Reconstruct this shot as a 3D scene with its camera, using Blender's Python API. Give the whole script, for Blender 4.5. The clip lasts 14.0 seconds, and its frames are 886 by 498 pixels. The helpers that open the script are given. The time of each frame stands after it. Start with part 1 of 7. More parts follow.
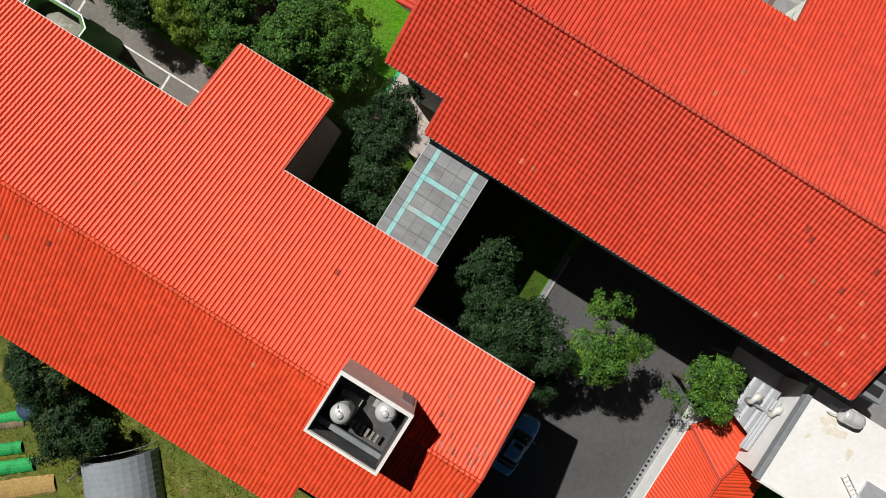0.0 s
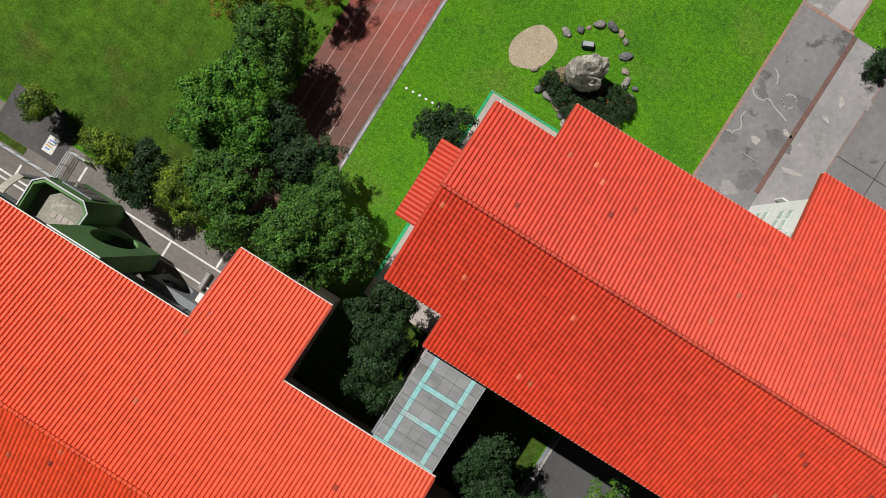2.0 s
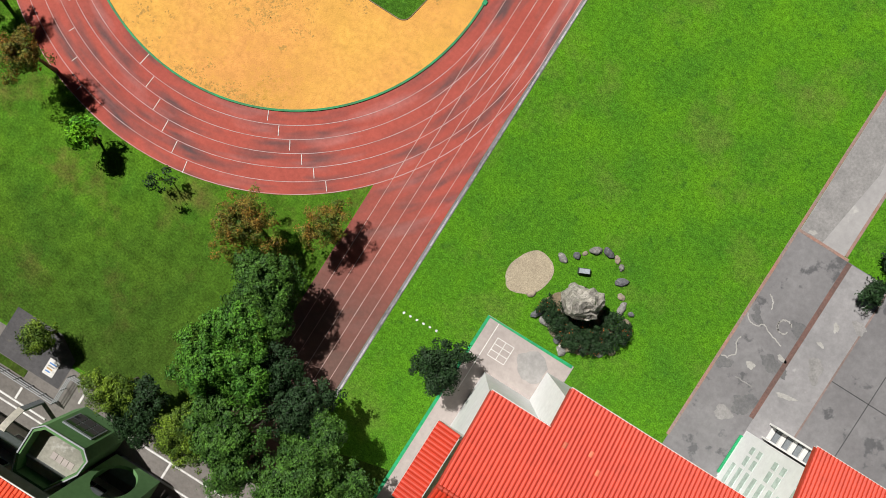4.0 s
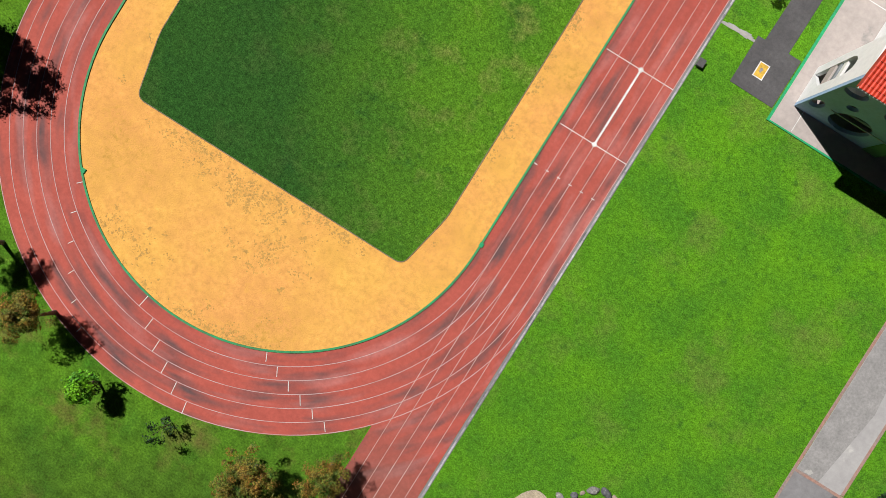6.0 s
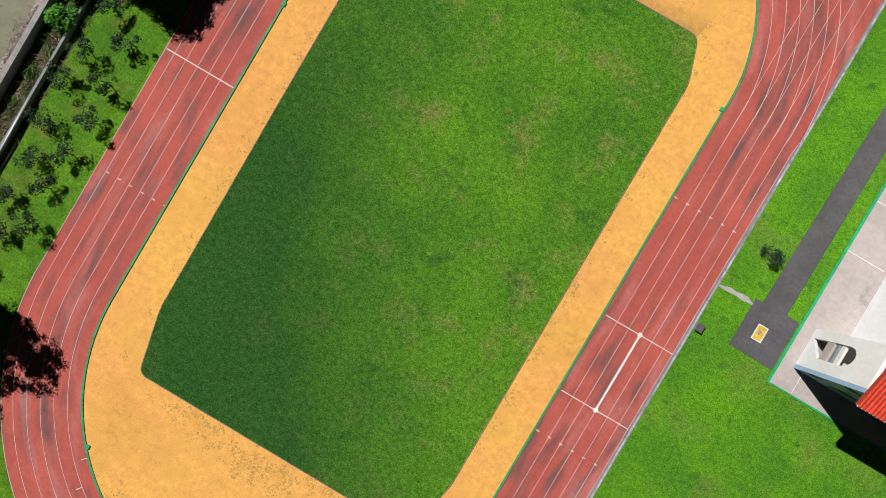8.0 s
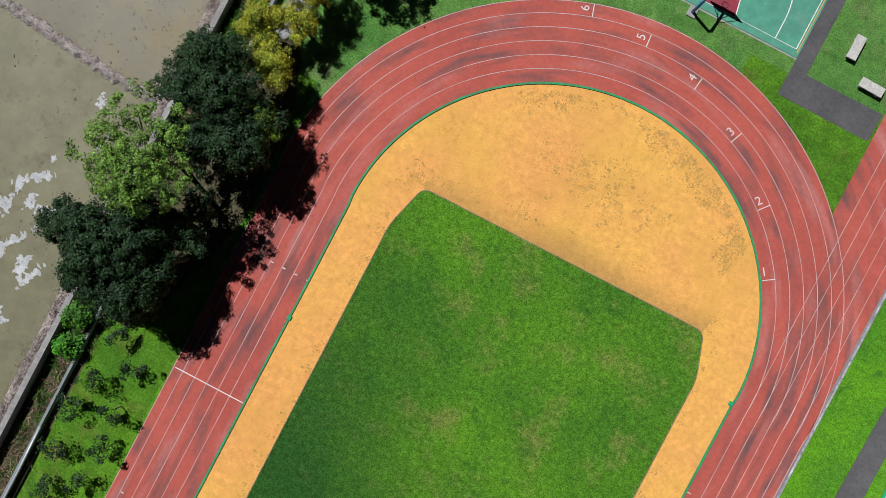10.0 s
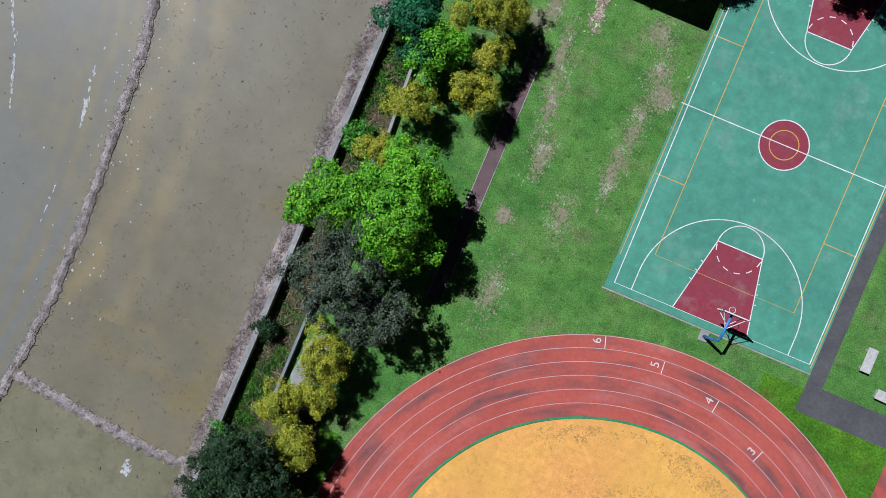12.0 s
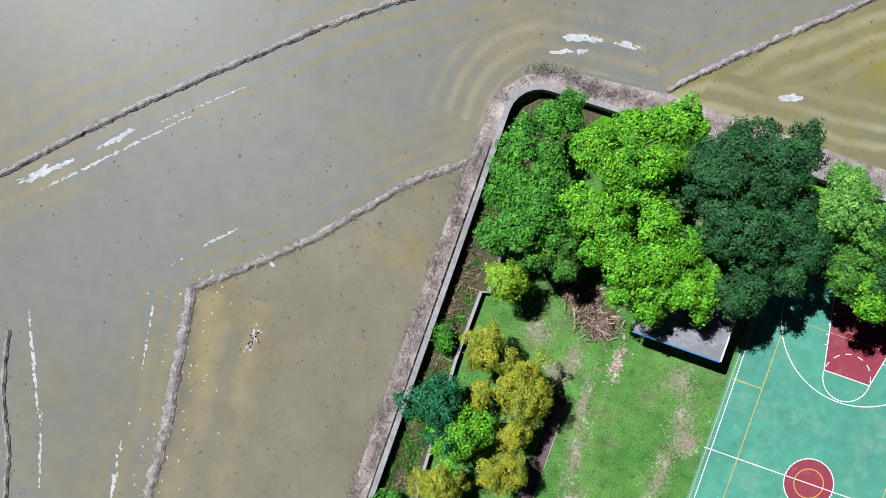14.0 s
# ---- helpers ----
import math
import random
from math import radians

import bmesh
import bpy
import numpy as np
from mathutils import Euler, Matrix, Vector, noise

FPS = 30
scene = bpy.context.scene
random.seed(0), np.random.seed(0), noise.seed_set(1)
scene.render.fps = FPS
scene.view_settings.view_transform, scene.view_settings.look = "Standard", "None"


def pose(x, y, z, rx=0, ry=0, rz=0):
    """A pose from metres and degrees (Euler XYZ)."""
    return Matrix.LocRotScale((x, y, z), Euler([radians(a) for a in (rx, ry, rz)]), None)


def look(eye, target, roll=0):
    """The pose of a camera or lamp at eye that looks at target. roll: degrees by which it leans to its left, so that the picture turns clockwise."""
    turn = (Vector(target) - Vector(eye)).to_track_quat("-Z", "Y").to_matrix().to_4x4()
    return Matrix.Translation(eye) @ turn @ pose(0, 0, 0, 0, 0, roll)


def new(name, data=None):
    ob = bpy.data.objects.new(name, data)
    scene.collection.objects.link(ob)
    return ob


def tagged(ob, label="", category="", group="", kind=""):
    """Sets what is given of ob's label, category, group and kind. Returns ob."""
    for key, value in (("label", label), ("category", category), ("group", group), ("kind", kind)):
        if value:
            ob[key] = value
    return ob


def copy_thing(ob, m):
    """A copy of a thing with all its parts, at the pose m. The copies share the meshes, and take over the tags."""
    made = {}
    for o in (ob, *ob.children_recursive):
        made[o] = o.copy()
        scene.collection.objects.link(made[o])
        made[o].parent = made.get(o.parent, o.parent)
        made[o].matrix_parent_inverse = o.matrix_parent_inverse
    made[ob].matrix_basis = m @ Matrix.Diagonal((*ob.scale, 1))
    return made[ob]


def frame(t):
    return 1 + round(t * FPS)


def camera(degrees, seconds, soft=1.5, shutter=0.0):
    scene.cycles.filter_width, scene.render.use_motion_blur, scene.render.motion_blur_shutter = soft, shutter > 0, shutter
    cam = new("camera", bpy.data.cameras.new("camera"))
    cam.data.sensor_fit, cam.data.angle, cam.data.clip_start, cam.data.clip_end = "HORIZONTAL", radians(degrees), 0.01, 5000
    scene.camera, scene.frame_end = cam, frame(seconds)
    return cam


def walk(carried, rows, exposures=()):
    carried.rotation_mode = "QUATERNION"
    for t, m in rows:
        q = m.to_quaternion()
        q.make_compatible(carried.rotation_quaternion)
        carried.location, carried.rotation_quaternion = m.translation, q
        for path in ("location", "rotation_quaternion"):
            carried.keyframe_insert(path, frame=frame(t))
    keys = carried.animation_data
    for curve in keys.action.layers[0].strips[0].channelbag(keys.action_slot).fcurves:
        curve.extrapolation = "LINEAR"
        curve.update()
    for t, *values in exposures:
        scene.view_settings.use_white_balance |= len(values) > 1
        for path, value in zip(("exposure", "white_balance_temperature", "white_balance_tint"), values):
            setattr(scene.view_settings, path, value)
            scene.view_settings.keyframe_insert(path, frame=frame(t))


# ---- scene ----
from mathutils import geometry

# The site's frame: x along the school wings, y along the running track's straights, z up.
cam = camera(65.5, 14.0, soft=0.7)
PATH = [
    (0.0, 0.000, 0.000, 51.461, -0.583, 0.557, 32.013),
    (0.5, -1.202, 1.980, 51.518, -0.569, 0.563, 32.198),
    (1.0, -2.781, 4.534, 51.571, -0.555, 0.569, 32.218),
    (1.5, -4.583, 7.452, 51.630, -0.541, 0.576, 32.253),
    (2.0, -6.552, 10.662, 51.697, -0.527, 0.582, 32.308),
    (2.5, -8.656, 14.081, 51.769, -0.513, 0.588, 32.305),
    (3.0, -10.848, 17.629, 51.834, -0.499, 0.594, 32.295),
    (3.2, -11.745, 19.093, 51.857, -0.493, 0.597, 32.304),
    (5.3, -21.370, 34.880, 52.075, -0.434, 0.623, 32.261),
    (5.5, -22.338, 36.456, 52.093, -0.429, 0.625, 32.229),
    (6.0, -24.813, 40.477, 52.133, -0.415, 0.631, 31.992),
    (6.5, -27.356, 44.641, 52.167, -0.401, 0.637, 31.631),
    (7.0, -29.969, 48.930, 52.189, -0.387, 0.644, 31.225),
    (7.2, -31.031, 50.668, 52.194, -0.381, 0.646, 31.036),
    (9.3, -42.903, 70.367, 52.227, -0.323, 0.672, 29.311),
    (9.5, -44.115, 72.428, 52.232, -0.317, 0.674, 28.953),
    (10.0, -47.213, 77.709, 52.255, -0.303, 0.681, 27.729),
    (10.5, -50.360, 83.184, 52.303, -0.289, 0.687, 26.487),
    (11.0, -53.464, 88.857, 52.374, -0.275, 0.693, 25.242),
    (11.5, -56.556, 94.673, 52.453, -0.261, 0.699, 23.996),
    (12.0, -59.596, 100.606, 52.534, -0.247, 0.705, 22.844),
    (12.5, -62.633, 106.689, 52.617, -0.233, 0.712, 21.659),
    (13.0, -65.557, 112.901, 52.707, -0.219, 0.718, 20.658),
    (13.5, -68.315, 119.170, 52.798, -0.205, 0.724, 19.941),
    (14.0, -71.025, 125.510, 52.892, -0.191, 0.730, 19.257),
]
walk(cam, [(t, pose(*p)) for t, *p in PATH],
     exposures=[(0, -0.03, 6500, 10), (1.5, -0.12, 6500, 10), (3, 0.0, 6450, 10), (5.5, 0.1, 6400, 11), (7.2, 0.04, 6300, 11), (9.5, 0.0, 6100, 11), (10, -0.04, 5950, 11), (11, -0.16, 5550, 13), (12, -0.02, 5450, 13), (12.5, 0.18, 5500, 12.5), (13, 0.44, 5550, 12), (13.5, 0.52, 5600, 11), (14, 0.5, 5650, 10)])

# ---- sky, sun ----
world = bpy.data.worlds.new("sky")
scene.world = world
world.use_nodes = True
wn = world.node_tree
sky = wn.nodes.new("ShaderNodeTexSky")
sky.sky_type, sky.sun_disc = "NISHITA", False
sky.air_density, sky.dust_density = 0.5, 0.3
sky.sun_elevation, sky.sun_rotation = radians(55), radians(-67)
wn.links.new(sky.outputs[0], wn.nodes["Background"].inputs[0])
wn.nodes["Background"].inputs[1].default_value = 0.0072
SUN_WAY = Vector((-0.645, 0.275, 1.0))
sun = new("sun", bpy.data.lights.new("sun", "SUN"))
sun.data.energy, sun.data.angle, sun.data.color = 5.0, radians(0.55), (1.0, 0.96, 0.9)
sun.matrix_world = look(SUN_WAY * 100, (0, 0, 0))

# ---- materials ----


def mat(name, a, b=None, big=0.15, small=3.0, rough=0.85, bump=0.2, bscale=20.0, grain=0.25, metal=0.0, rand=0.0, spots=None,
        spot_scale=1.0, spot_edge=0.62, stretch=(1, 1, 1), spec=0.4, soft_spot=0.08, turn=0.0, spots2=None, s2_scale=1.0, s2_edge=0.6, s2_soft=0.1, mask=None, lanes=False, mottle=None, drift=None, s_detail=5.0, bands=None):
    """Two-scale procedural surface: a/b blend by broad noise, fine grain, relief, spots of a third colour, random tint per piece."""
    m = bpy.data.materials.new(name)
    m.use_nodes = True
    nt = m.node_tree
    N, L = nt.nodes, nt.links
    bsdf = N["Principled BSDF"]
    geo = N.new("ShaderNodeNewGeometry")
    mp = N.new("ShaderNodeMapping")
    mp.inputs["Scale"].default_value = stretch
    mp.inputs["Rotation"].default_value = (0, 0, radians(turn))
    L.new(geo.outputs["Position"], mp.inputs["Vector"])

    along = mp.outputs[0]
    if lanes:
        # Distance from the oval's middle line, so that stains follow the lanes.
        def calc(op, p, q):
            k = N.new("ShaderNodeMath")
            k.operation = op
            for slot_, val in ((0, p), (1, q)):
                if isinstance(val, float):
                    k.inputs[slot_].default_value = val
                else:
                    L.new(val, k.inputs[slot_])
            return k.outputs[0]

        sep = N.new("ShaderNodeSeparateXYZ")
        L.new(geo.outputs["Position"], sep.inputs[0])
        dx = calc("SUBTRACT", sep.outputs[0], -39.2)
        dy = calc("SUBTRACT", sep.outputs[1], calc("MINIMUM", calc("MAXIMUM", sep.outputs[1], 41.1), 76.8))
        dist = calc("SQRT", calc("ADD", calc("MULTIPLY", dx, dx), calc("MULTIPLY", dy, dy)), 0.0)
        comb = N.new("ShaderNodeCombineXYZ")
        L.new(calc("MULTIPLY", dist, 1.5), comb.inputs[0])
        L.new(calc("MULTIPLY", sep.outputs[0], 0.3), comb.inputs[1])
        L.new(calc("MULTIPLY", sep.outputs[1], 0.3), comb.inputs[2])
        along = comb.outputs[0]

    def noise_of(scale, detail, rough_=0.6, vec=None):
        n = N.new("ShaderNodeTexNoise")
        n.inputs["Scale"].default_value, n.inputs["Detail"].default_value, n.inputs["Roughness"].default_value = scale, detail, rough_
        L.new(vec or mp.outputs[0], n.inputs["Vector"])
        return n.outputs["Fac"]

    def mixed(fac, c1, c2, blend="MIX"):
        x = N.new("ShaderNodeMix")
        x.data_type, x.blend_type = "RGBA", blend
        for s, v in ((0, fac), (6, c1), (7, c2)):
            if isinstance(v, (tuple, list)):
                x.inputs[s].default_value = (*v, 1)
            elif isinstance(v, float):
                x.inputs[s].default_value = v
            else:
                L.new(v, x.inputs[s])
        return x.outputs[2]

    def ranged(value, lo, hi, out_lo=0.0, out_hi=1.0):
        r = N.new("ShaderNodeMapRange")
        r.inputs[1].default_value, r.inputs[2].default_value, r.inputs[3].default_value, r.inputs[4].default_value = lo, hi, out_lo, out_hi
        L.new(value, r.inputs[0])
        return r.outputs[0]

    b = b or tuple(v * 0.75 for v in a)
    col = mixed(ranged(noise_of(big, 6), 0.35, 0.65), a, b)
    fine = noise_of(small, 5, 0.7)
    if spots:
        fac = ranged(noise_of(spot_scale, s_detail, 0.65 if s_detail > 3 else 0.5, along), spot_edge, spot_edge + soft_spot)
        if mask:
            mul = N.new("ShaderNodeMath")
            mul.operation = "MULTIPLY"
            L.new(fac, mul.inputs[0])
            L.new(ranged(noise_of(mask[0], 3), mask[1], mask[1] + 0.15), mul.inputs[1])
            fac = mul.outputs[0]
        col = mixed(fac, col, spots)
    if spots2:
        col = mixed(ranged(noise_of(s2_scale, s_detail + 1, 0.7 if s_detail > 3 else 0.5, along), s2_edge, s2_edge + s2_soft), col, spots2)
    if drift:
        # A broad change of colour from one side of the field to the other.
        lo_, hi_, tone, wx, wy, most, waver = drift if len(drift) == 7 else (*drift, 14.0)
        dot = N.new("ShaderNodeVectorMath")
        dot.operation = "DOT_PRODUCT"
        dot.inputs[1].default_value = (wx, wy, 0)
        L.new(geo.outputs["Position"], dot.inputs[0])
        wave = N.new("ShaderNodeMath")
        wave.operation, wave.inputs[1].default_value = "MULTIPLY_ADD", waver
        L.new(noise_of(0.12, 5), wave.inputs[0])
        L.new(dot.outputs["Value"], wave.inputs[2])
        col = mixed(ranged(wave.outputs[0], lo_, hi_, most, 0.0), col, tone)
    if bands:
        # Silt ripples beside a bund: u runs from 0 at the bund to 1 in open water.
        tone, turns, wobble = bands
        uv = N.new("ShaderNodeUVMap")
        su = N.new("ShaderNodeSeparateXYZ")
        L.new(uv.outputs[0], su.inputs[0])

        def step(op, p, q):
            k_ = N.new("ShaderNodeMath")
            k_.operation = op
            for slot_, val in ((0, p), (1, q)):
                if isinstance(val, float):
                    k_.inputs[slot_].default_value = val
                else:
                    L.new(val, k_.inputs[slot_])
            return k_.outputs[0]

        ph = step("ADD", step("MULTIPLY", su.outputs[0], turns), step("MULTIPLY", noise_of(0.16, 3), wobble))
        crest = ranged(step("SINE", ph, 0.0), -0.5, 1.0)
        fade = step("MULTIPLY", ranged(su.outputs[0], 1.0, 0.35), ranged(noise_of(0.09, 3), 0.36, 0.6, 0.35, 1.0))
        col = mixed(step("MULTIPLY", step("MULTIPLY", crest, fade), 0.95), col, tone)
    if mottle:
        k = ranged(noise_of(mottle[0], 6, 0.75), 0.3, 0.7, 1 - mottle[1], 1 + mottle[1])
        g = N.new("ShaderNodeCombineColor")
        for i in range(3):
            L.new(k, g.inputs[i])
        col = mixed(1.0, col, g.outputs[0], "MULTIPLY")
    if grain:
        k = ranged(fine, 0.3, 0.7, 1 - grain, 1 + grain)
        g = N.new("ShaderNodeCombineColor")
        for i in range(3):
            L.new(k, g.inputs[i])
        col = mixed(1.0, col, g.outputs[0], "MULTIPLY")
    if rand:
        info = N.new("ShaderNodeObjectInfo")
        add = N.new("ShaderNodeMath")
        add.operation = "ADD"
        L.new(info.outputs["Random"], add.inputs[0])
        L.new(geo.outputs["Random Per Island"], add.inputs[1])
        fr = N.new("ShaderNodeMath")
        fr.operation = "FRACT"
        L.new(add.outputs[0], fr.inputs[0])
        k = ranged(fr.outputs[0], 0, 1, 1 - rand, 1 + rand)
        g = N.new("ShaderNodeCombineColor")
        for i in range(3):
            L.new(k, g.inputs[i])
        col = mixed(1.0, col, g.outputs[0], "MULTIPLY")
    L.new(col, bsdf.inputs["Base Color"])
    bsdf.inputs["Roughness"].default_value, bsdf.inputs["Metallic"].default_value = rough, metal
    bsdf.inputs["Specular IOR Level"].default_value = spec
    if bump:
        bn = N.new("ShaderNodeBump")
        bn.inputs["Strength"].default_value, bn.inputs["Distance"].default_value = bump, 0.05
        L.new(noise_of(bscale, 4), bn.inputs["Height"])
        L.new(bn.outputs[0], bsdf.inputs["Normal"])
    return m


GRASS = mat("lawn grass", drift=(36.0, 62.0, (0.052, 0.15, 0.010), 0.0, 1.0, 0.3), a=(0.105, 0.285, 0.010), b=(0.066, 0.205, 0.013), big=0.22, small=9.0, rough=0.95, bump=1.0, bscale=22, grain=0.62, mottle=(2.8, 0.42), spots=(0.15, 0.19, 0.04), spot_scale=0.16, spot_edge=0.52, soft_spot=0.28, spots2=(0.03, 0.1, 0.014), s2_scale=0.8, s2_edge=0.56, s2_soft=0.2, spec=0.1)
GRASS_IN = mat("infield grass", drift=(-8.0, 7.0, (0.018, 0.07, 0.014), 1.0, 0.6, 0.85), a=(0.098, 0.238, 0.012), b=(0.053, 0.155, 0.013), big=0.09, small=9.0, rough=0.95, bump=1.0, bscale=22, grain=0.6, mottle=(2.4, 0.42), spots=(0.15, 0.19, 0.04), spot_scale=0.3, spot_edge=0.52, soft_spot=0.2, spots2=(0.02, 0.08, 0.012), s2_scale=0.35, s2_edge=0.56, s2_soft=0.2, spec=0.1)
GRASS_OLIVE = mat("olive shaded lawn", drift=(28.0, 44.0, (0.043, 0.075, 0.012), -0.5, 1.0, 0.8), a=(0.092, 0.215, 0.012), b=(0.058, 0.155, 0.012), big=0.2, small=6.0, rough=0.95, bump=1.0, bscale=22, grain=0.5, mottle=(0.9, 0.4), spots=(0.13, 0.13, 0.03), spot_scale=0.25, spot_edge=0.53, soft_spot=0.2, spots2=(0.045, 0.15, 0.01), s2_scale=0.4, s2_edge=0.56, s2_soft=0.2, spec=0.1)
WEEDY = mat("weedy allotment ground", (0.14, 0.15, 0.03), (0.09, 0.12, 0.025), 0.3, 6.0, 0.95, 1.0, 22, 0.5, mottle=(1.2, 0.5), spots=(0.26, 0.2, 0.1), spot_scale=0.4, spot_edge=0.56, soft_spot=0.15, spec=0.1)
GRASS_PALE = mat("pale dry lawn", (0.118, 0.24, 0.052), (0.066, 0.178, 0.034), 0.22, 9.0, 0.95, 1.0, 22, 0.6, mottle=(0.9, 0.35), spots=(0.16, 0.19, 0.08), spot_scale=0.28, spot_edge=0.53, soft_spot=0.2, spots2=(0.045, 0.125, 0.022), s2_scale=1.3, s2_edge=0.57, s2_soft=0.1, spec=0.1)
GRASS_DRY = mat("worn grass", (0.21, 0.22, 0.12), (0.24, 0.21, 0.14), 0.5, 4, 0.95, 0.8, 8, 0.4, spots=(0.36, 0.33, 0.27), spot_scale=0.9, spot_edge=0.55, spec=0.1)
SOIL = mat("dry soil", (0.26, 0.2, 0.14), (0.16, 0.13, 0.08), 0.8, 6, 0.95, 0.8, 12, 0.35, spec=0.1)
MUD = mat("paddy mud", (0.2, 0.17, 0.11), None, 0.1, 2, 0.9, 0.5, 5)
WATER_KEYS = dict(a=(0.185, 0.182, 0.158), b=(0.165, 0.16, 0.135), big=0.06, small=0.7, rough=0.4, bump=0.03, bscale=1.2, grain=0.06, mottle=(0.12, 0.1), spots=(0.2, 0.165, 0.08), spot_scale=0.06, spot_edge=0.53, soft_spot=0.3, spots2=(0.12, 0.105, 0.075), s2_scale=2.4, s2_edge=0.68, s2_soft=0.06, spec=0.1)
TAN_KEYS = dict(a=(0.19, 0.172, 0.122), b=(0.16, 0.143, 0.098), big=0.06, small=0.7, rough=0.4, bump=0.03, bscale=1.2, grain=0.06, mottle=(0.15, 0.12), spots=(0.215, 0.165, 0.06), spot_scale=0.09, spot_edge=0.53, soft_spot=0.25, spots2=(0.09, 0.078, 0.055), s2_scale=2.0, s2_edge=0.62, s2_soft=0.08, spec=0.1)
WATER = mat("grey paddy water", **WATER_KEYS)
WATER_TAN = mat("tan paddy water", **TAN_KEYS)
RIPPLE = mat("silt rippled grey paddy water", bands=((0.204, 0.176, 0.108), 26.0, 8.0), **WATER_KEYS)
RIPPLE_TAN = mat("silt rippled tan paddy water", bands=((0.245, 0.2, 0.11), 16.0, 9.0), **TAN_KEYS)
RIPPLE_BANK = mat("water with clear silt ripples", bands=((0.235, 0.205, 0.14), 30.0, 4.0), **WATER_KEYS)
OLIVE_KEYS = dict(a=(0.19, 0.172, 0.085), b=(0.165, 0.152, 0.09), big=0.09, small=0.7, rough=0.4, bump=0.03, bscale=1.2, grain=0.06, mottle=(0.15, 0.12), spots=(0.215, 0.19, 0.05), spot_scale=0.13, spot_edge=0.5, soft_spot=0.2, spots2=(0.12, 0.115, 0.09), s2_scale=0.5, s2_edge=0.6, s2_soft=0.12, spec=0.1)
WATER_YELLOW = mat("yellow olive paddy water", **OLIVE_KEYS)
RIPPLE_YELLOW = mat("yellow olive water with silt ripples", bands=((0.28, 0.25, 0.15), 24.0, 8.0), **OLIVE_KEYS)
STRAW = mat("dead straw grass", (0.4, 0.32, 0.26), (0.27, 0.2, 0.155), 0.7, 9, 0.95, 0.5, 20, 0.4, rand=0.5, spec=0.1)
WATER_OLIVE = mat("olive paddy water", (0.19, 0.178, 0.112), (0.16, 0.15, 0.09), 0.08, 0.7, 0.5, 0.04, 1.2, 0.1, mottle=(0.4, 0.14), spots=(0.13, 0.12, 0.075), spot_scale=0.5, spot_edge=0.56, soft_spot=0.15, spots2=(0.3, 0.29, 0.25), s2_scale=2.2, s2_edge=0.7, s2_soft=0.05, spec=0.15)
VERGE = mat("dead purple brown grass", (0.33, 0.28, 0.255), (0.13, 0.105, 0.095), 0.7, 9, 0.95, 0.5, 20, 0.4, rand=0.5, spec=0.1)
BUND_TOP = mat("dry bund earth", (0.36, 0.32, 0.3), (0.19, 0.165, 0.155), 1.4, 8, 0.95, 1.0, 16, 0.55, spec=0.1)
FOAM = mat("white water foam", (0.5, 0.51, 0.52), (0.34, 0.345, 0.34), 1.5, 8, 0.8, 0.5, 20, 0.2)
TRACK_KEYS = dict(a=(0.43, 0.096, 0.07), b=(0.36, 0.076, 0.058), big=0.1, small=3.0, rough=0.85, bump=0.2, bscale=40, grain=0.12, mottle=(0.5, 0.1), lanes=True, spots=(0.12, 0.07, 0.07), spot_scale=0.75, spot_edge=0.46, soft_spot=0.28, mask=(0.07, 0.37), spots2=(0.44, 0.18, 0.165), s2_scale=0.45, s2_edge=0.55, s2_soft=0.3, spec=0.25, s_detail=2.0)
TRACK = mat("red rubber running track", **TRACK_KEYS)
TRACK_END = mat("red rubber straight with a worn end", drift=(18.0, 29.0, (0.13, 0.08, 0.066), 0.25, 1.0, 0.95), **TRACK_KEYS)
TRACK_OLD = mat("worn jump runway", (0.16, 0.1, 0.095), (0.12, 0.085, 0.085), 0.3, 1.4, 0.9, 0.3, 30, 0.2, spots=(0.27, 0.22, 0.19), spot_scale=0.35, spot_edge=0.62, spec=0.2)
SAND_KEYS = dict(a=(0.72, 0.395, 0.085), b=(0.7, 0.335, 0.095), big=0.12, small=2.4, rough=0.9, bump=0.7, bscale=10, grain=0.16, mottle=(1.1, 0.12), spots=(0.46, 0.25, 0.05), spot_scale=2.4, spot_edge=0.45, soft_spot=0.2, mask=(0.13, 0.5), spots2=(0.63, 0.335, 0.07), s2_scale=2.2, s2_edge=0.55, s2_soft=0.16, spec=0.2)
SAND = mat("yellow rubber apron", **SAND_KEYS)
SAND_DIRTY = mat("yellow rubber apron with washed-in soil", drift=(82.7, 84.6, (0.38, 0.22, 0.065), 0.0, 1.0, 0.75, 4.0), **SAND_KEYS)
TUNNEL = mat("grey tarpaulin", (0.27, 0.3, 0.335), (0.23, 0.26, 0.29), 0.4, 3, 0.6, 0.2, 6, 0.1)
KERBDARK = mat("dark green kerb paint", (0.02, 0.3, 0.11), (0.05, 0.19, 0.075), 0.6, 4, 0.7, 0.1)
GREENKERB = mat("green painted kerb", (0.015, 0.36, 0.13), (0.02, 0.27, 0.11), 0.6, 4, 0.7, 0.1)
WHITE = mat("white line paint", (0.74, 0.74, 0.72), (0.6, 0.58, 0.56), 0.5, 3, 0.8, 0.0, 20, 0.2)
WORNWHITE = mat("worn lilac white line paint", (0.53, 0.4, 0.41), (0.44, 0.25, 0.23), 0.5, 2, 0.8, 0.0, 20, 0.25)
YELLOW = mat("yellow line paint", (0.62, 0.36, 0.07), (0.5, 0.3, 0.08), 0.5, 3, 0.8, 0.0, 20, 0.2)
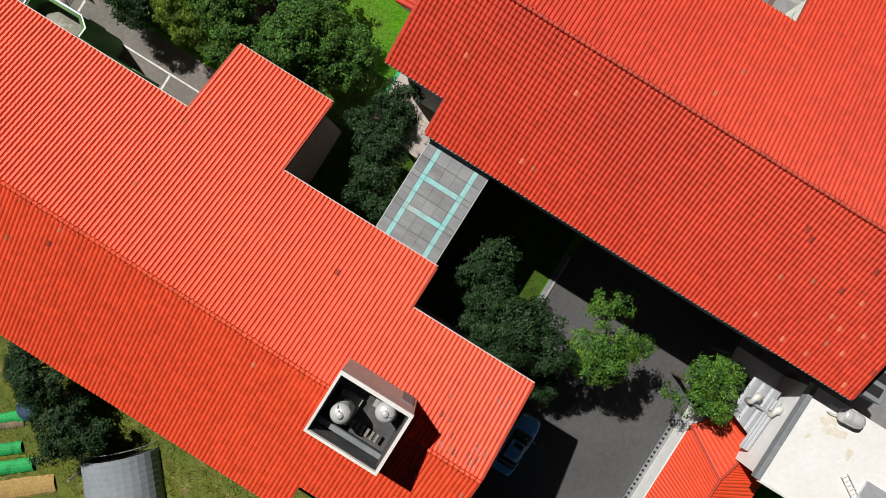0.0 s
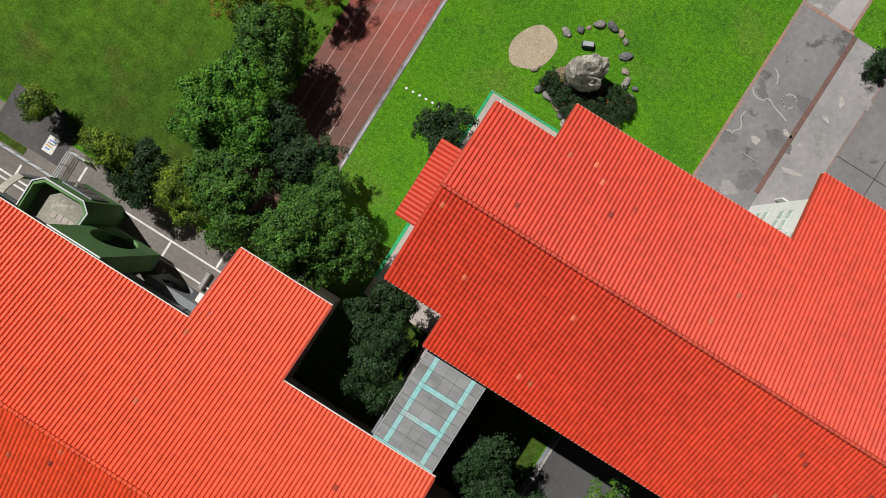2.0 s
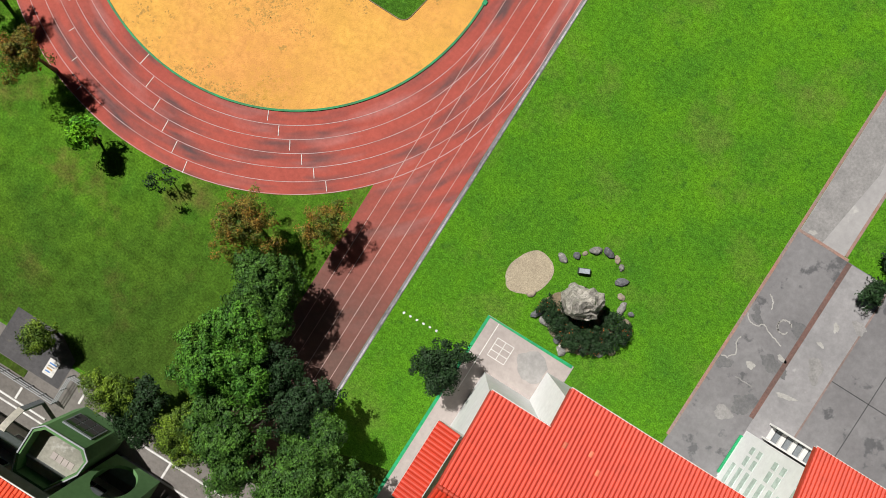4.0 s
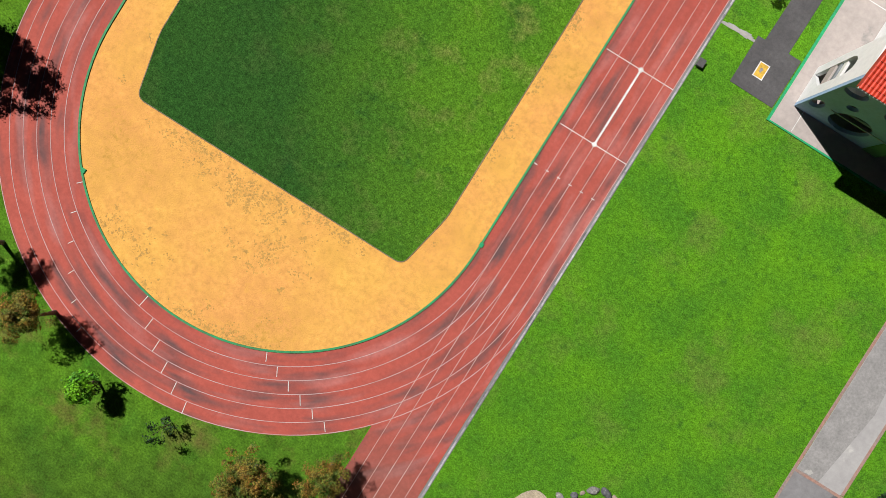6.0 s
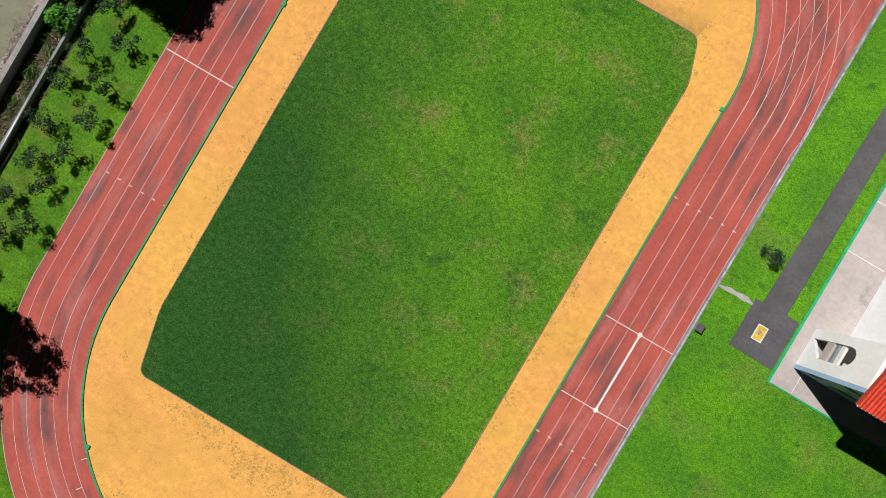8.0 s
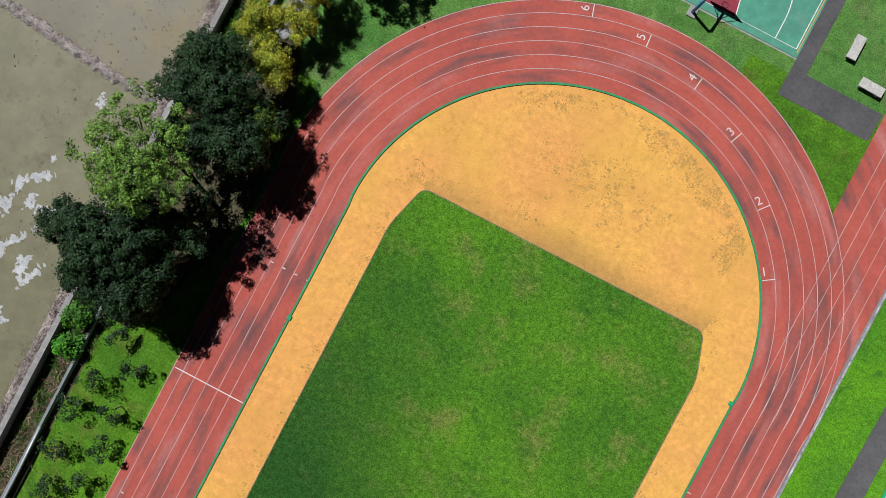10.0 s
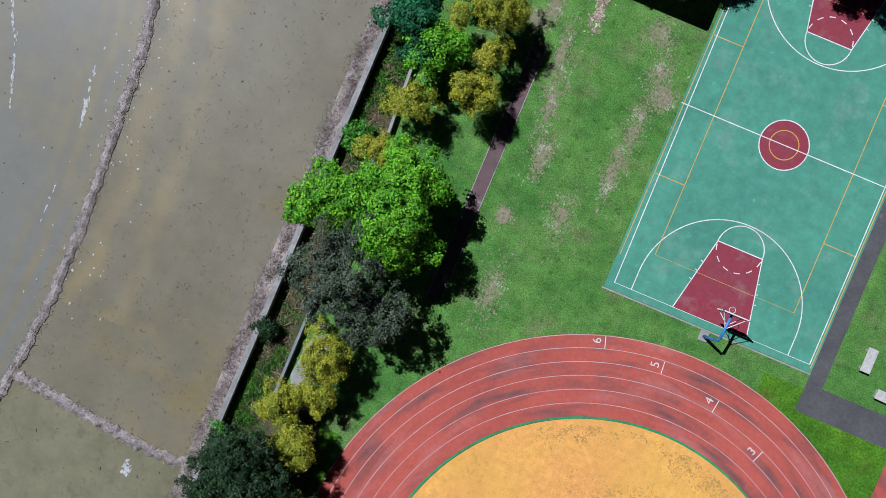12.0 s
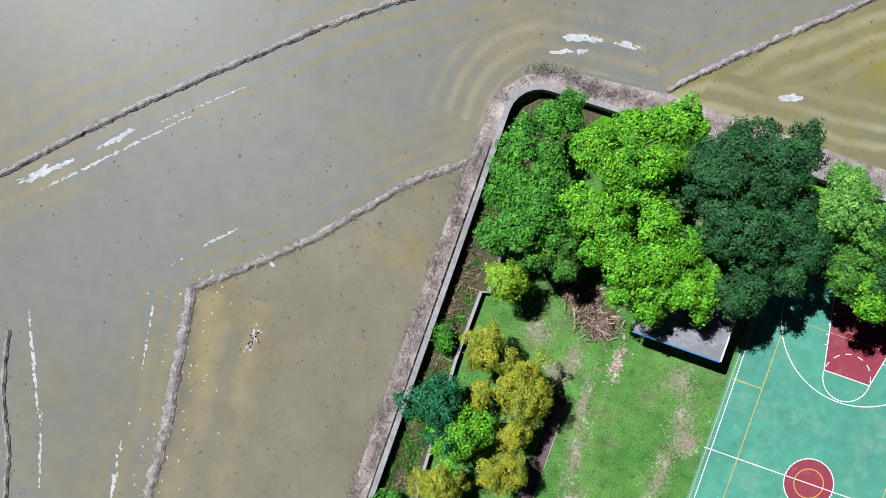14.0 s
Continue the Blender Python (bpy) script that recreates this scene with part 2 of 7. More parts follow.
COURT = mat("green acrylic court", (0.085, 0.285, 0.195), (0.07, 0.235, 0.165), 0.16, 0.9, 0.75, 0.08, 40, 0.12, mottle=(1.3, 0.14), spots=(0.15, 0.29, 0.225), spot_scale=0.35, spot_edge=0.53, soft_spot=0.22, spots2=(0.12, 0.38, 0.28), s2_scale=1.6, s2_edge=0.62, s2_soft=0.1, spec=0.3)
MAROON = mat("maroon acrylic key", (0.25, 0.032, 0.05), (0.22, 0.045, 0.06), 0.4, 2, 0.75, 0.08, 40, 0.12, spots=(0.27, 0.16, 0.16), spot_scale=0.35, spot_edge=0.54, soft_spot=0.25, spec=0.3)
ASPHALT = mat("dark asphalt", (0.09, 0.09, 0.092), (0.07, 0.07, 0.072), 0.2, 3, 0.9, 0.3, 40, 0.15, spots=(0.12, 0.12, 0.117), spot_scale=0.4, spot_edge=0.62, soft_spot=0.2)
ASPHALT2 = mat("old footpath asphalt", (0.098, 0.095, 0.098), (0.072, 0.07, 0.073), 0.5, 4, 0.9, 0.5, 30, 0.25, spots=(0.14, 0.13, 0.11), spot_scale=0.7, spot_edge=0.64)
CONCRETE = mat("weathered concrete", (0.36, 0.345, 0.33), (0.27, 0.265, 0.26), 0.25, 2.5, 0.9, 0.3, 25, 0.15, spots=(0.18, 0.18, 0.185), spot_scale=0.3, spot_edge=0.6, soft_spot=0.1)
SLAB = mat("patched concrete yard", (0.225, 0.22, 0.225), (0.17, 0.165, 0.17), 0.2, 2, 0.9, 0.3, 25, 0.14, spots=(0.11, 0.11, 0.115), spot_scale=0.33, spot_edge=0.58, soft_spot=0.05)
SLAB_LIGHT = mat("pale concrete path", (0.40, 0.39, 0.385), (0.34, 0.33, 0.33), 0.25, 2, 0.9, 0.25, 25, 0.12, spots=(0.48, 0.47, 0.45), spot_scale=0.4, spot_edge=0.6)
TERRACE = mat("pink-grey terrace concrete", (0.44, 0.385, 0.36), (0.36, 0.32, 0.3), 0.3, 2.5, 0.85, 0.15, 25, 0.1, spots=(0.25, 0.24, 0.23), spot_scale=0.35, spot_edge=0.64)
PATCH = mat("mortar patch", (0.46, 0.45, 0.43), (0.34, 0.33, 0.31), 0.9, 5, 0.9, 0.4, 25, 0.2)
PATCH_MID = mat("grey mortar patch", (0.31, 0.3, 0.295), (0.24, 0.235, 0.23), 0.9, 5, 0.9, 0.4, 25, 0.2)
PATCH_DARK = mat("dark mortar patch", (0.13, 0.13, 0.135), (0.17, 0.17, 0.17), 0.9, 5, 0.9, 0.4, 25, 0.2)
BRICKRED = mat("brick edging", (0.33, 0.17, 0.125), (0.24, 0.19, 0.17), 0.7, 6, 0.9, 0.4, 30, 0.25, rand=0.2)
BRICKDARK = mat("dark worn brick joint", (0.19, 0.105, 0.088), (0.13, 0.085, 0.075), 0.7, 6, 0.9, 0.4, 30, 0.25)
TILE_A = mat("orange red roof tile", (0.72, 0.08, 0.029), (0.68, 0.07, 0.025), 0.12, 1.5, 0.47, 0.1, 40, 0.1, rand=0.1, spots=(0.52, 0.055, 0.02), spot_scale=0.18, spot_edge=0.67, soft_spot=0.1, spec=0.42)
TILE_B = mat("brick red roof tile", (0.60, 0.053, 0.022), (0.54, 0.044, 0.02), 0.12, 1.5, 0.5, 0.1, 40, 0.1, rand=0.09, spots=(0.44, 0.042, 0.02), spot_scale=0.2, spot_edge=0.68, soft_spot=0.1, spots2=(0.36, 0.105, 0.075), s2_scale=0.8, s2_edge=0.7, s2_soft=0.06, spec=0.35)
TILE_PALE = mat("faded replacement tile", (0.66, 0.15, 0.075), None, 0.4, 3, 0.6, 0.1, 40, 0.15, rand=0.3)
TILE_DARK = mat("dark weathered tile", (0.36, 0.045, 0.028), None, 0.4, 3, 0.7, 0.1, 40, 0.15, rand=0.3)
RIDGE = mat("ridge tile", (0.46, 0.05, 0.025), (0.36, 0.045, 0.025), 0.4, 3, 0.6, 0.1, 40, 0.15, rand=0.12)
FASCIA = mat("white painted fascia", (0.74, 0.74, 0.72), (0.62, 0.62, 0.6), 0.5, 4, 0.6, 0.05, 20, 0.12)
PLASTER = mat("white plaster wall", (0.78, 0.79, 0.79), (0.7, 0.71, 0.71), 0.2, 2, 0.85, 0.1, 30, 0.07)
PLASTER_PINK = mat("pinkish grey render", (0.5, 0.42, 0.39), (0.4, 0.35, 0.33), 0.4, 3, 0.85, 0.15, 30, 0.12)
PLASTER_BLUE = mat("blue grey painted wall", (0.3, 0.45, 0.64), (0.26, 0.39, 0.55), 0.3, 3, 0.7, 0.1, 30, 0.1)
PLASTER_GREEN = mat("dark green painted wall", (0.11, 0.24, 0.085), (0.085, 0.19, 0.07), 0.3, 3, 0.8, 0.1, 30, 0.12)
PALEGREEN = mat("pale mint band", (0.52, 0.62, 0.57), None, 0.4, 3, 0.7, 0.05)
GREYPAINT = mat("grey painted concrete", (0.22, 0.24, 0.26), (0.18, 0.2, 0.21), 0.4, 3, 0.8, 0.15, 30, 0.15)
DARKGLASS = mat("dark window glass", (0.02, 0.025, 0.03), None, 0.3, 2, 0.08, 0.0, 20, 0.0, spec=0.5)
STEEL = mat("stainless steel", (0.74, 0.75, 0.76), (0.66, 0.67, 0.68), 0.7, 4, 0.3, 0.05, 10, 0.06, metal=0.35)
GALV = mat("galvanised sheet", (0.5, 0.52, 0.55), (0.42, 0.44, 0.47), 0.6, 4, 0.45, 0.05, 10, 0.1, metal=0.35)
ROOFWHITE = mat("white roof coating", (0.76, 0.76, 0.76), (0.7, 0.69, 0.67), 0.3, 3, 0.8, 0.1, 30, 0.06, spots=(0.56, 0.5, 0.4), spot_scale=0.3, spot_edge=0.64, soft_spot=0.1)
ROOFSTAIN = mat("stained roof coating", (0.64, 0.58, 0.48), (0.7, 0.67, 0.6), 1.5, 5, 0.85, 0.1, 30, 0.1)
PANEL = mat("grey fibre cement panel", (0.26, 0.27, 0.28), (0.2, 0.205, 0.21), 0.7, 3, 0.75, 0.1, 30, 0.14, rand=0.12, spots=(0.34, 0.34, 0.34), spot_scale=0.8, spot_edge=0.62, stretch=(0.5, 1.6, 1))
TEAL = mat("turquoise translucent strip", (0.24, 0.56, 0.56), (0.3, 0.5, 0.51), 0.8, 3, 0.5, 0.05, 20, 0.15, spots=(0.36, 0.44, 0.44), spot_scale=0.9, spot_edge=0.52, soft_spot=0.15)
ROCK = mat("grey boulder stone", (0.42, 0.395, 0.35), (0.2, 0.19, 0.17), 0.9, 3.5, 0.9, 1.0, 5, 0.5, spots=(0.14, 0.135, 0.12), spot_scale=1.6, spot_edge=0.6, soft_spot=0.1, stretch=(1, 1, 2.5))
GRAVEL = mat("tan gravel", (0.46, 0.39, 0.28), (0.38, 0.32, 0.23), 0.8, 12, 0.95, 1.0, 25, 0.4)
BARK = mat("tree bark", (0.16, 0.13, 0.1), (0.1, 0.085, 0.07), 2, 9, 0.95, 0.6, 20, 0.3)
BLUEPAINT = mat("blue painted steel", (0.045, 0.2, 0.55), (0.06, 0.2, 0.48), 1, 5, 0.45, 0.02, 20, 0.08)
CARBLUE = mat("blue car paint", (0.12, 0.45, 0.95), (0.1, 0.42, 0.9), 0.5, 4, 0.25, 0.0, 20, 0.03, spec=0.6)
RUBBER = mat("black rubber", (0.02, 0.02, 0.02), None, 1, 5, 0.8, 0.1)
NETGREEN = mat("green garden net", (0.015, 0.36, 0.09), (0.015, 0.28, 0.075), 0.8, 6, 0.7, 0.5, 10, 0.3)
STRAWBED = mat("straw mulch", (0.44, 0.3, 0.1), (0.34, 0.23, 0.09), 1, 10, 0.95, 0.9, 20, 0.35)
PINK = mat("faded pink cloth", (0.6, 0.36, 0.38), (0.45, 0.25, 0.28), 1.5, 8, 0.9, 0.3)
TARP = mat("dark blue tarp", (0.05, 0.1, 0.15), (0.03, 0.06, 0.1), 1.5, 8, 0.6, 0.5, 5)
GREYWOOD = mat("old grey timber", (0.3, 0.28, 0.26), (0.2, 0.18, 0.17), 1.5, 8, 0.9, 0.4)
HUTROOF = mat("stained flat roof", (0.26, 0.255, 0.265), (0.18, 0.175, 0.18), 0.6, 4, 0.9, 0.2, 20, 0.2, spots=(0.33, 0.32, 0.31), spot_scale=0.8, spot_edge=0.62)
YELLOWMAT = mat("yellow mat", (0.72, 0.45, 0.06), None, 0.8, 5, 0.8, 0.1)
DEBRIS = mat("dry branches and leaves", (0.3, 0.2, 0.13), (0.2, 0.13, 0.09), 1.2, 9, 0.95, 0.6, 20, 0.4, rand=0.5)
FLOWER = mat("orange blossom", (0.7, 0.16, 0.03), None, 1, 5, 0.8, 0.0, 20, 0.1, rand=0.3)


def leaf_mat(name, a, b, rand=0.6):
    return mat(name, a, b, 0.9, 2.5, 0.6, 0.0, 20, 0.25, rand=rand, spec=0.2)


LEAF = {
    "dark": leaf_mat("dark green leaves", (0.023, 0.054, 0.017), (0.014, 0.035, 0.012)),
    "olive": leaf_mat("olive dark green leaves", (0.07, 0.165, 0.021), (0.028, 0.076, 0.015)),
    "open": leaf_mat("sunlit open green leaves", (0.09, 0.19, 0.02), (0.03, 0.09, 0.014)),
    "pale": leaf_mat("pale green leaves", (0.15, 0.34, 0.05), (0.08, 0.23, 0.035)),
    "mid": leaf_mat("mid green leaves", (0.09, 0.24, 0.02), (0.034, 0.11, 0.016)),
    "deep": leaf_mat("deep teal green leaves", (0.034, 0.115, 0.028), (0.016, 0.06, 0.018)),
    "bright": leaf_mat("bright green leaves", (0.155, 0.39, 0.01), (0.07, 0.25, 0.011)),
    "green": leaf_mat("fresh green leaves", (0.08, 0.27, 0.018), (0.045, 0.17, 0.016)),
    "lite": leaf_mat("light yellow green leaves", (0.15, 0.27, 0.035), (0.085, 0.17, 0.025)),
    "yellow": leaf_mat("yellow leaves", (0.37, 0.36, 0.022), (0.16, 0.215, 0.018), 0.42),
    "lime": leaf_mat("lime green leaves", (0.26, 0.42, 0.02), (0.15, 0.3, 0.016)),
    "weep": leaf_mat("feathery yellow green leaves", (0.16, 0.25, 0.02), (0.05, 0.1, 0.015)),
    "grey": leaf_mat("grey green leaves", (0.075, 0.1, 0.06), (0.045, 0.065, 0.04)),
    "blue": leaf_mat("blue green leaves", (0.025, 0.15, 0.05), (0.012, 0.08, 0.032)),
    "orange": leaf_mat("orange and green leaves", (0.24, 0.12, 0.02), (0.06, 0.14, 0.018)),
}

# ---- mesh helpers ----


class Mesher:
    """Collects vertices and faces of one mesh."""

    def __init__(self):
        self.v, self.f = [], []

    def loft(self, rings, caps=True, closed=True):
        n, o = len(rings[0]), len(self.v)
        for r in rings:
            self.v += [tuple(p) for p in r]
        for i in range(len(rings) - 1):
            for j in range(n if closed else n - 1):
                a, b = o + i * n + j, o + i * n + (j + 1) % n
                self.f.append((a, b, b + n, a + n))
        if caps:
            self.f.append(tuple(range(o + n - 1, o - 1, -1)))
            self.f.append(tuple(o + (len(rings) - 1) * n + j for j in range(n)))
        return self

    def box(self, x0, y0, z0, x1, y1, z1, bev=0.02):
        bev = min(bev, (x1 - x0) / 3, (y1 - y0) / 3, (z1 - z0) / 3)

        def ring(d, z):
            return [(x0 + d, y0 + d, z), (x1 - d, y0 + d, z), (x1 - d, y1 - d, z), (x0 + d, y1 - d, z)]

        return self.loft([ring(0, z0), ring(0, z1 - bev), ring(bev, z1)])

    def slab(self, outline, z0, z1, bev=0.0):
        """A plate with any outline, counted anticlockwise."""
        rings = [[(x, y, z0) for x, y in outline], [(x, y, z1) for x, y in outline]]
        return self.loft(rings)

    def cyl(self, x, y, z0, z1, r0, r1=None, n=16):
        r1 = r0 if r1 is None else r1
        return self.loft([[(x + r * math.cos(a * math.tau / n), y + r * math.sin(a * math.tau / n), z) for a in range(n)] for r, z in ((r0, z0), (r1, z1))])

    def turned(self, x, y, profile, n=20):
        """A turned shape from (radius, height) pairs."""
        return self.loft([[(x + r * math.cos(a * math.tau / n), y + r * math.sin(a * math.tau / n), z) for a in range(n)] for r, z in profile])

    def tube(self, pts, radii, n=6):
        pts = [Vector(p) for p in pts]
        if not isinstance(radii, (list, tuple)):
            radii = [radii] * len(pts)
        rings = []
        for i, p in enumerate(pts):
            d = (pts[min(i + 1, len(pts) - 1)] - pts[max(i - 1, 0)]).normalized()
            s = d.cross(Vector((0, 0, 1)) if abs(d.z) < 0.9 else Vector((1, 0, 0))).normalized()
            u = s.cross(d)
            rings.append([p + (s * math.cos(k * math.tau / n) + u * math.sin(k * math.tau / n)) * radii[i] for k in range(n)])
        return self.loft(rings)

    def band(self, pts, width, z0, z1, closed=False):
        """A strip of constant width along a line on the ground."""
        n = len(pts)
        rings = []
        for i, (x, y) in enumerate(pts):
            a, b = (pts[(i - 1) % n], pts[(i + 1) % n]) if closed else (pts[max(i - 1, 0)], pts[min(i + 1, n - 1)])
            d = Vector((b[0] - a[0], b[1] - a[1])).normalized()
            nx, ny, h = -d.y, d.x, width / 2
            rings.append([(x + nx * h, y + ny * h, z0), (x - nx * h, y - ny * h, z0), (x - nx * h, y - ny * h, z1), (x + nx * h, y + ny * h, z1)])
        if closed:
            rings.append(rings[0])
        return self.loft(rings, caps=not closed)

    def mesh(self, name, material, smooth=False):
        me = bpy.data.meshes.new(name)
        me.from_pydata(self.v, [], self.f)
        bm = bmesh.new()
        bm.from_mesh(me)
        bmesh.ops.recalc_face_normals(bm, faces=bm.faces)
        bm.to_mesh(me)
        bm.free()
        if smooth:
            me.shade_smooth()
        if material:
            me.materials.append(material)
        return me


def put(ob, parent):
    ob.parent = parent
    return ob


def part(name, mesher, material, parent, label="", smooth=False, m=None):
    ob = put(new(name, mesher.mesh(name, material, smooth)), parent)
    if m is not None:
        ob.matrix_basis = m
    return tagged(ob, label)


def thing(name, label, category, m=None, group="", kind=""):
    ob = new(name)
    ob.empty_display_size = 0.2
    if m is not None:
        ob.matrix_basis = m
    return tagged(ob, label, category, group, kind)


def solo(name, mesher, material, label, category, m=None, group="", kind="", smooth=False):
    ob = new(name, mesher.mesh(name, material, smooth))
    if m is not None:
        ob.matrix_basis = m
    return tagged(ob, label, category, group, kind)


def setting(name, mesher, material, label, smooth=False):
    return tagged(new(name, mesher.mesh(name, material, smooth)), label, name.split("_")[0], kind="structure")


def arc(cx, cy, r, a0, a1, n=48):
    return [(cx + r * math.cos(radians(a0 + (a1 - a0) * i / n)), cy + r * math.sin(radians(a0 + (a1 - a0) * i / n))) for i in range(n + 1)]


def blot(cx, cy, rx, ry, seed, n=22, rough=0.25, turn=0.0):
    """An uneven rounded outline."""
    rnd = random.Random(seed)
    k = [rnd.uniform(0, math.tau) for _ in range(3)]
    out = []
    for i in range(n):
        a = i * math.tau / n
        q = 1 + rough * (0.5 * math.sin(2 * a + k[0]) + 0.35 * math.sin(3 * a + k[1]) + 0.3 * math.sin(5 * a + k[2])) + rnd.uniform(-0.3, 0.3) * rough
        x, y = rx * q * math.cos(a), ry * q * math.sin(a)
        c, s = math.cos(radians(turn)), math.sin(radians(turn))
        out.append((cx + c * x - s * y, cy + s * x + c * y))
    return out


def grid_wall(length, height, thick, openings):
    """A wall in x and z, 0 to length and 0 to height, thickness towards +y, with rectangular openings (x0, z0, x1, z1) through it."""
    xs = sorted({0.0, length, *[v for o in openings for v in (o[0], o[2])]})
    zs = sorted({0.0, height, *[v for o in openings for v in (o[1], o[3])]})
    out = Mesher()
    for i in range(len(xs) - 1):
        start = None
        for j in range(len(zs) - 1):
            cx, cz = (xs[i] + xs[i + 1]) / 2, (zs[j] + zs[j + 1]) / 2
            if any(o[0] < cx < o[2] and o[1] < cz < o[3] for o in openings):
                continue
            out.box(xs[i], 0, zs[j], xs[i + 1], thick, zs[j + 1], 0.0)
    return out


def holed_plate(w, h, cx, cz, rx, rz, thick, n=40):
    """A wall plate in x and z with an oval hole, thickness towards +y."""
    rings = []
    hole = [(cx + rx * math.cos(k * math.tau / n), cz + rz * math.sin(k * math.tau / n)) for k in range(n)]
    rim = []
    for k in range(n):
        c, s = math.cos(k * math.tau / n), math.sin(k * math.tau / n)
        q = min(((w - cx) if c > 0 else cx) / max(abs(c), 1e-6), ((h - cz) if s > 0 else cz) / max(abs(s), 1e-6))
        rim.append((cx + c * q, cz + s * q))
    for i, (px, pz) in enumerate(((0, 0), (w, 0), (w, h), (0, h))):
        k = min(range(n), key=lambda t: (rim[t][0] - px) ** 2 + (rim[t][1] - pz) ** 2)
        rim[k] = (px, pz)
    for y, line in ((0, rim), (0, hole), (thick, hole), (thick, rim), (0, rim)):
        rings.append([(x, y, z) for x, z in line])
    return Mesher().loft(rings, caps=False)

# ---- ground ----
IN = [(-70.6, -70.0), (70.0, -70.0), (70.0, 139.4), (-67.6, 139.25), (-70.35, 136.4)]
FAR = [(-900, -900), (900, -900), (900, 900), (-500, 900), (-900, 500)]
g = Mesher()
g.v = [(x, y, 0.0) for x, y in IN] + [(x, y, -0.6) for x, y in IN] + [(x, y, -0.6) for x, y in FAR]
g.f = [(0, 1, 2, 3, 4)] + [(k, 5 + k, 5 + (k + 1) % 5, (k + 1) % 5) for k in range(5)] + [(5 + k, 10 + k, 10 + (k + 1) % 5, 5 + (k + 1) % 5) for k in range(5)]
ground = setting("ground", g, GRASS, "green school lawn and surrounding flat farmland")
ground.data.materials.append(MUD)
for poly in ground.data.polygons:
    poly.material_index = 0 if poly.index == 0 else 1
WZ = -0.32
setting("water", Mesher().slab([(-400, -100), (-71.2, -100), (-71.2, 136.4), (-68.8, 139.8), (80, 139.8), (80, 420), (-400, 420)], -0.55, WZ), WATER, "muddy flooded rice paddy water with faint ripples")

# ---- running track ----
LINEWHITE = mat("thin worn white line", (0.53, 0.42, 0.4), (0.44, 0.25, 0.22), 0.4, 2, 0.8, 0.0, 20, 0.25)
CX, CN, CS, R0 = -39.2, 76.8, 41.1, 16.4
LANE = 1.01
TW = 22.48 - R0


def oval(r, n=64, north=0.0, south=0.0):
    """Stadium outline; each bend bulges by 'north' or 'south' towards its crown."""
    out = []
    for cy, turn, swell in ((CN, 0, north), (CS, 180, south)):
        for i in range(n + 1):
            a = radians(180 * i / n)
            q = r + swell * max(0.0, math.sin(a)) ** 0.5
            a += radians(turn)
            out.append((CX + q * math.cos(a), cy + q * math.sin(a)))
    return out


part("west_lawn", Mesher().slab([(-67.5, 1.9), (-22.7, 1.9), (-22.7, 41), (-67.5, 41)], -0.02, 0.003), GRASS_OLIVE, ground, "olive mown lawn")
part("sapling_bed", Mesher().slab([(-68.2, 30), (-61.9, 30), (-61.9, 84), (-68.2, 84)], -0.02, 0.0045), GRASS_OLIVE, ground, "weedy dark grass under young saplings")
part("triangle_lawn", Mesher().slab([(-34.0, 88.0), (-22.9, 88.0), (-22.9, 101.0), (-34.0, 101.0)], -0.02, 0.0055), GRASS_OLIVE, ground, "green lawn wedge between bend and straight")
part("north_lawn", Mesher().slab([(-67.7, 82), (-22.9, 82), (-22.9, 135), (-67.7, 135)], -0.02, 0.003), GRASS_PALE, ground, "pale dry lawn with worn spots")
track_ring = Mesher()
inner, outer = oval(R0, north=0.48), oval(R0 + TW, north=0.72, south=0.27)
track_ring.loft([[(x, y, 0.0) for x, y in outer], [(x, y, 0.02) for x, y in outer], [(x, y, 0.02) for x, y in inner], [(x, y, 0.0) for x, y in inner]], caps=False)
track = setting("track", track_ring, TRACK, "red rubber oval running track with white lane lines")
part("sprint_straight", Mesher().slab([(-22.6, 2.5), (-16.75, 2.5), (-16.75, 128), (-22.95, 128), (-22.85, 76), (-22.6, 41)], 0.0, 0.026), TRACK_END, track)
for k in range(1, 6):
    part("lane_line", Mesher().band(oval(R0 + 0.2 + k * LANE, north=0.28 + 0.043 * k, south=0.056 * k - 0.2), 0.05, 0.03, 0.033, closed=True), WORNWHITE, track, "worn pale lane line")
for k in range(1, 6):
    x = CX + R0 + 0.2 + k * LANE
    part("straight_line", Mesher().band([(x, 9.0), (x, 127)], 0.042, 0.034, 0.037), LINEWHITE, track)
part("edge_line", Mesher().band(oval(R0 + TW - 0.05, north=0.72, south=0.27), 0.055, 0.03, 0.034, closed=True), WORNWHITE, track)
part("start_line", Mesher().band([(-22.6, 59.18), (-16.75, 59.18)], 0.055, 0.036, 0.041), WHITE, track)
part("start_line", Mesher().band([(-22.6, 52.58), (-16.75, 52.58)], 0.055, 0.036, 0.041), WHITE, track)
part("handover_line", Mesher().band([(-19.6, 52.58), (-19.6, 59.18)], 0.16, 0.038, 0.044), WHITE, track, "bold white centre line")
for y in (52.58, 59.18):
    part("line_end", Mesher().cyl(-19.6, y, 0.036, 0.046, 0.2), WHITE, track)
part("finish_line", Mesher().band([(-55.6, 59.7), (-61.5, 59.7)], 0.07, 0.032, 0.038), WHITE, track)
for y in (49.02, 69.5):
    for k in range(6):
        part("lane_tick", Mesher().band([(-22.72 + k * 1.015, y), (-22.44 + k * 1.015, y)], 0.06, 0.038, 0.043), WHITE, track)
for y in (49.3, 70.25):
    for k in range(6):
        part("lane_tick", Mesher().band([(-55.75 - k * LANE, y), (-55.5 - k * LANE, y)], 0.06, 0.033, 0.04), WHITE, track)
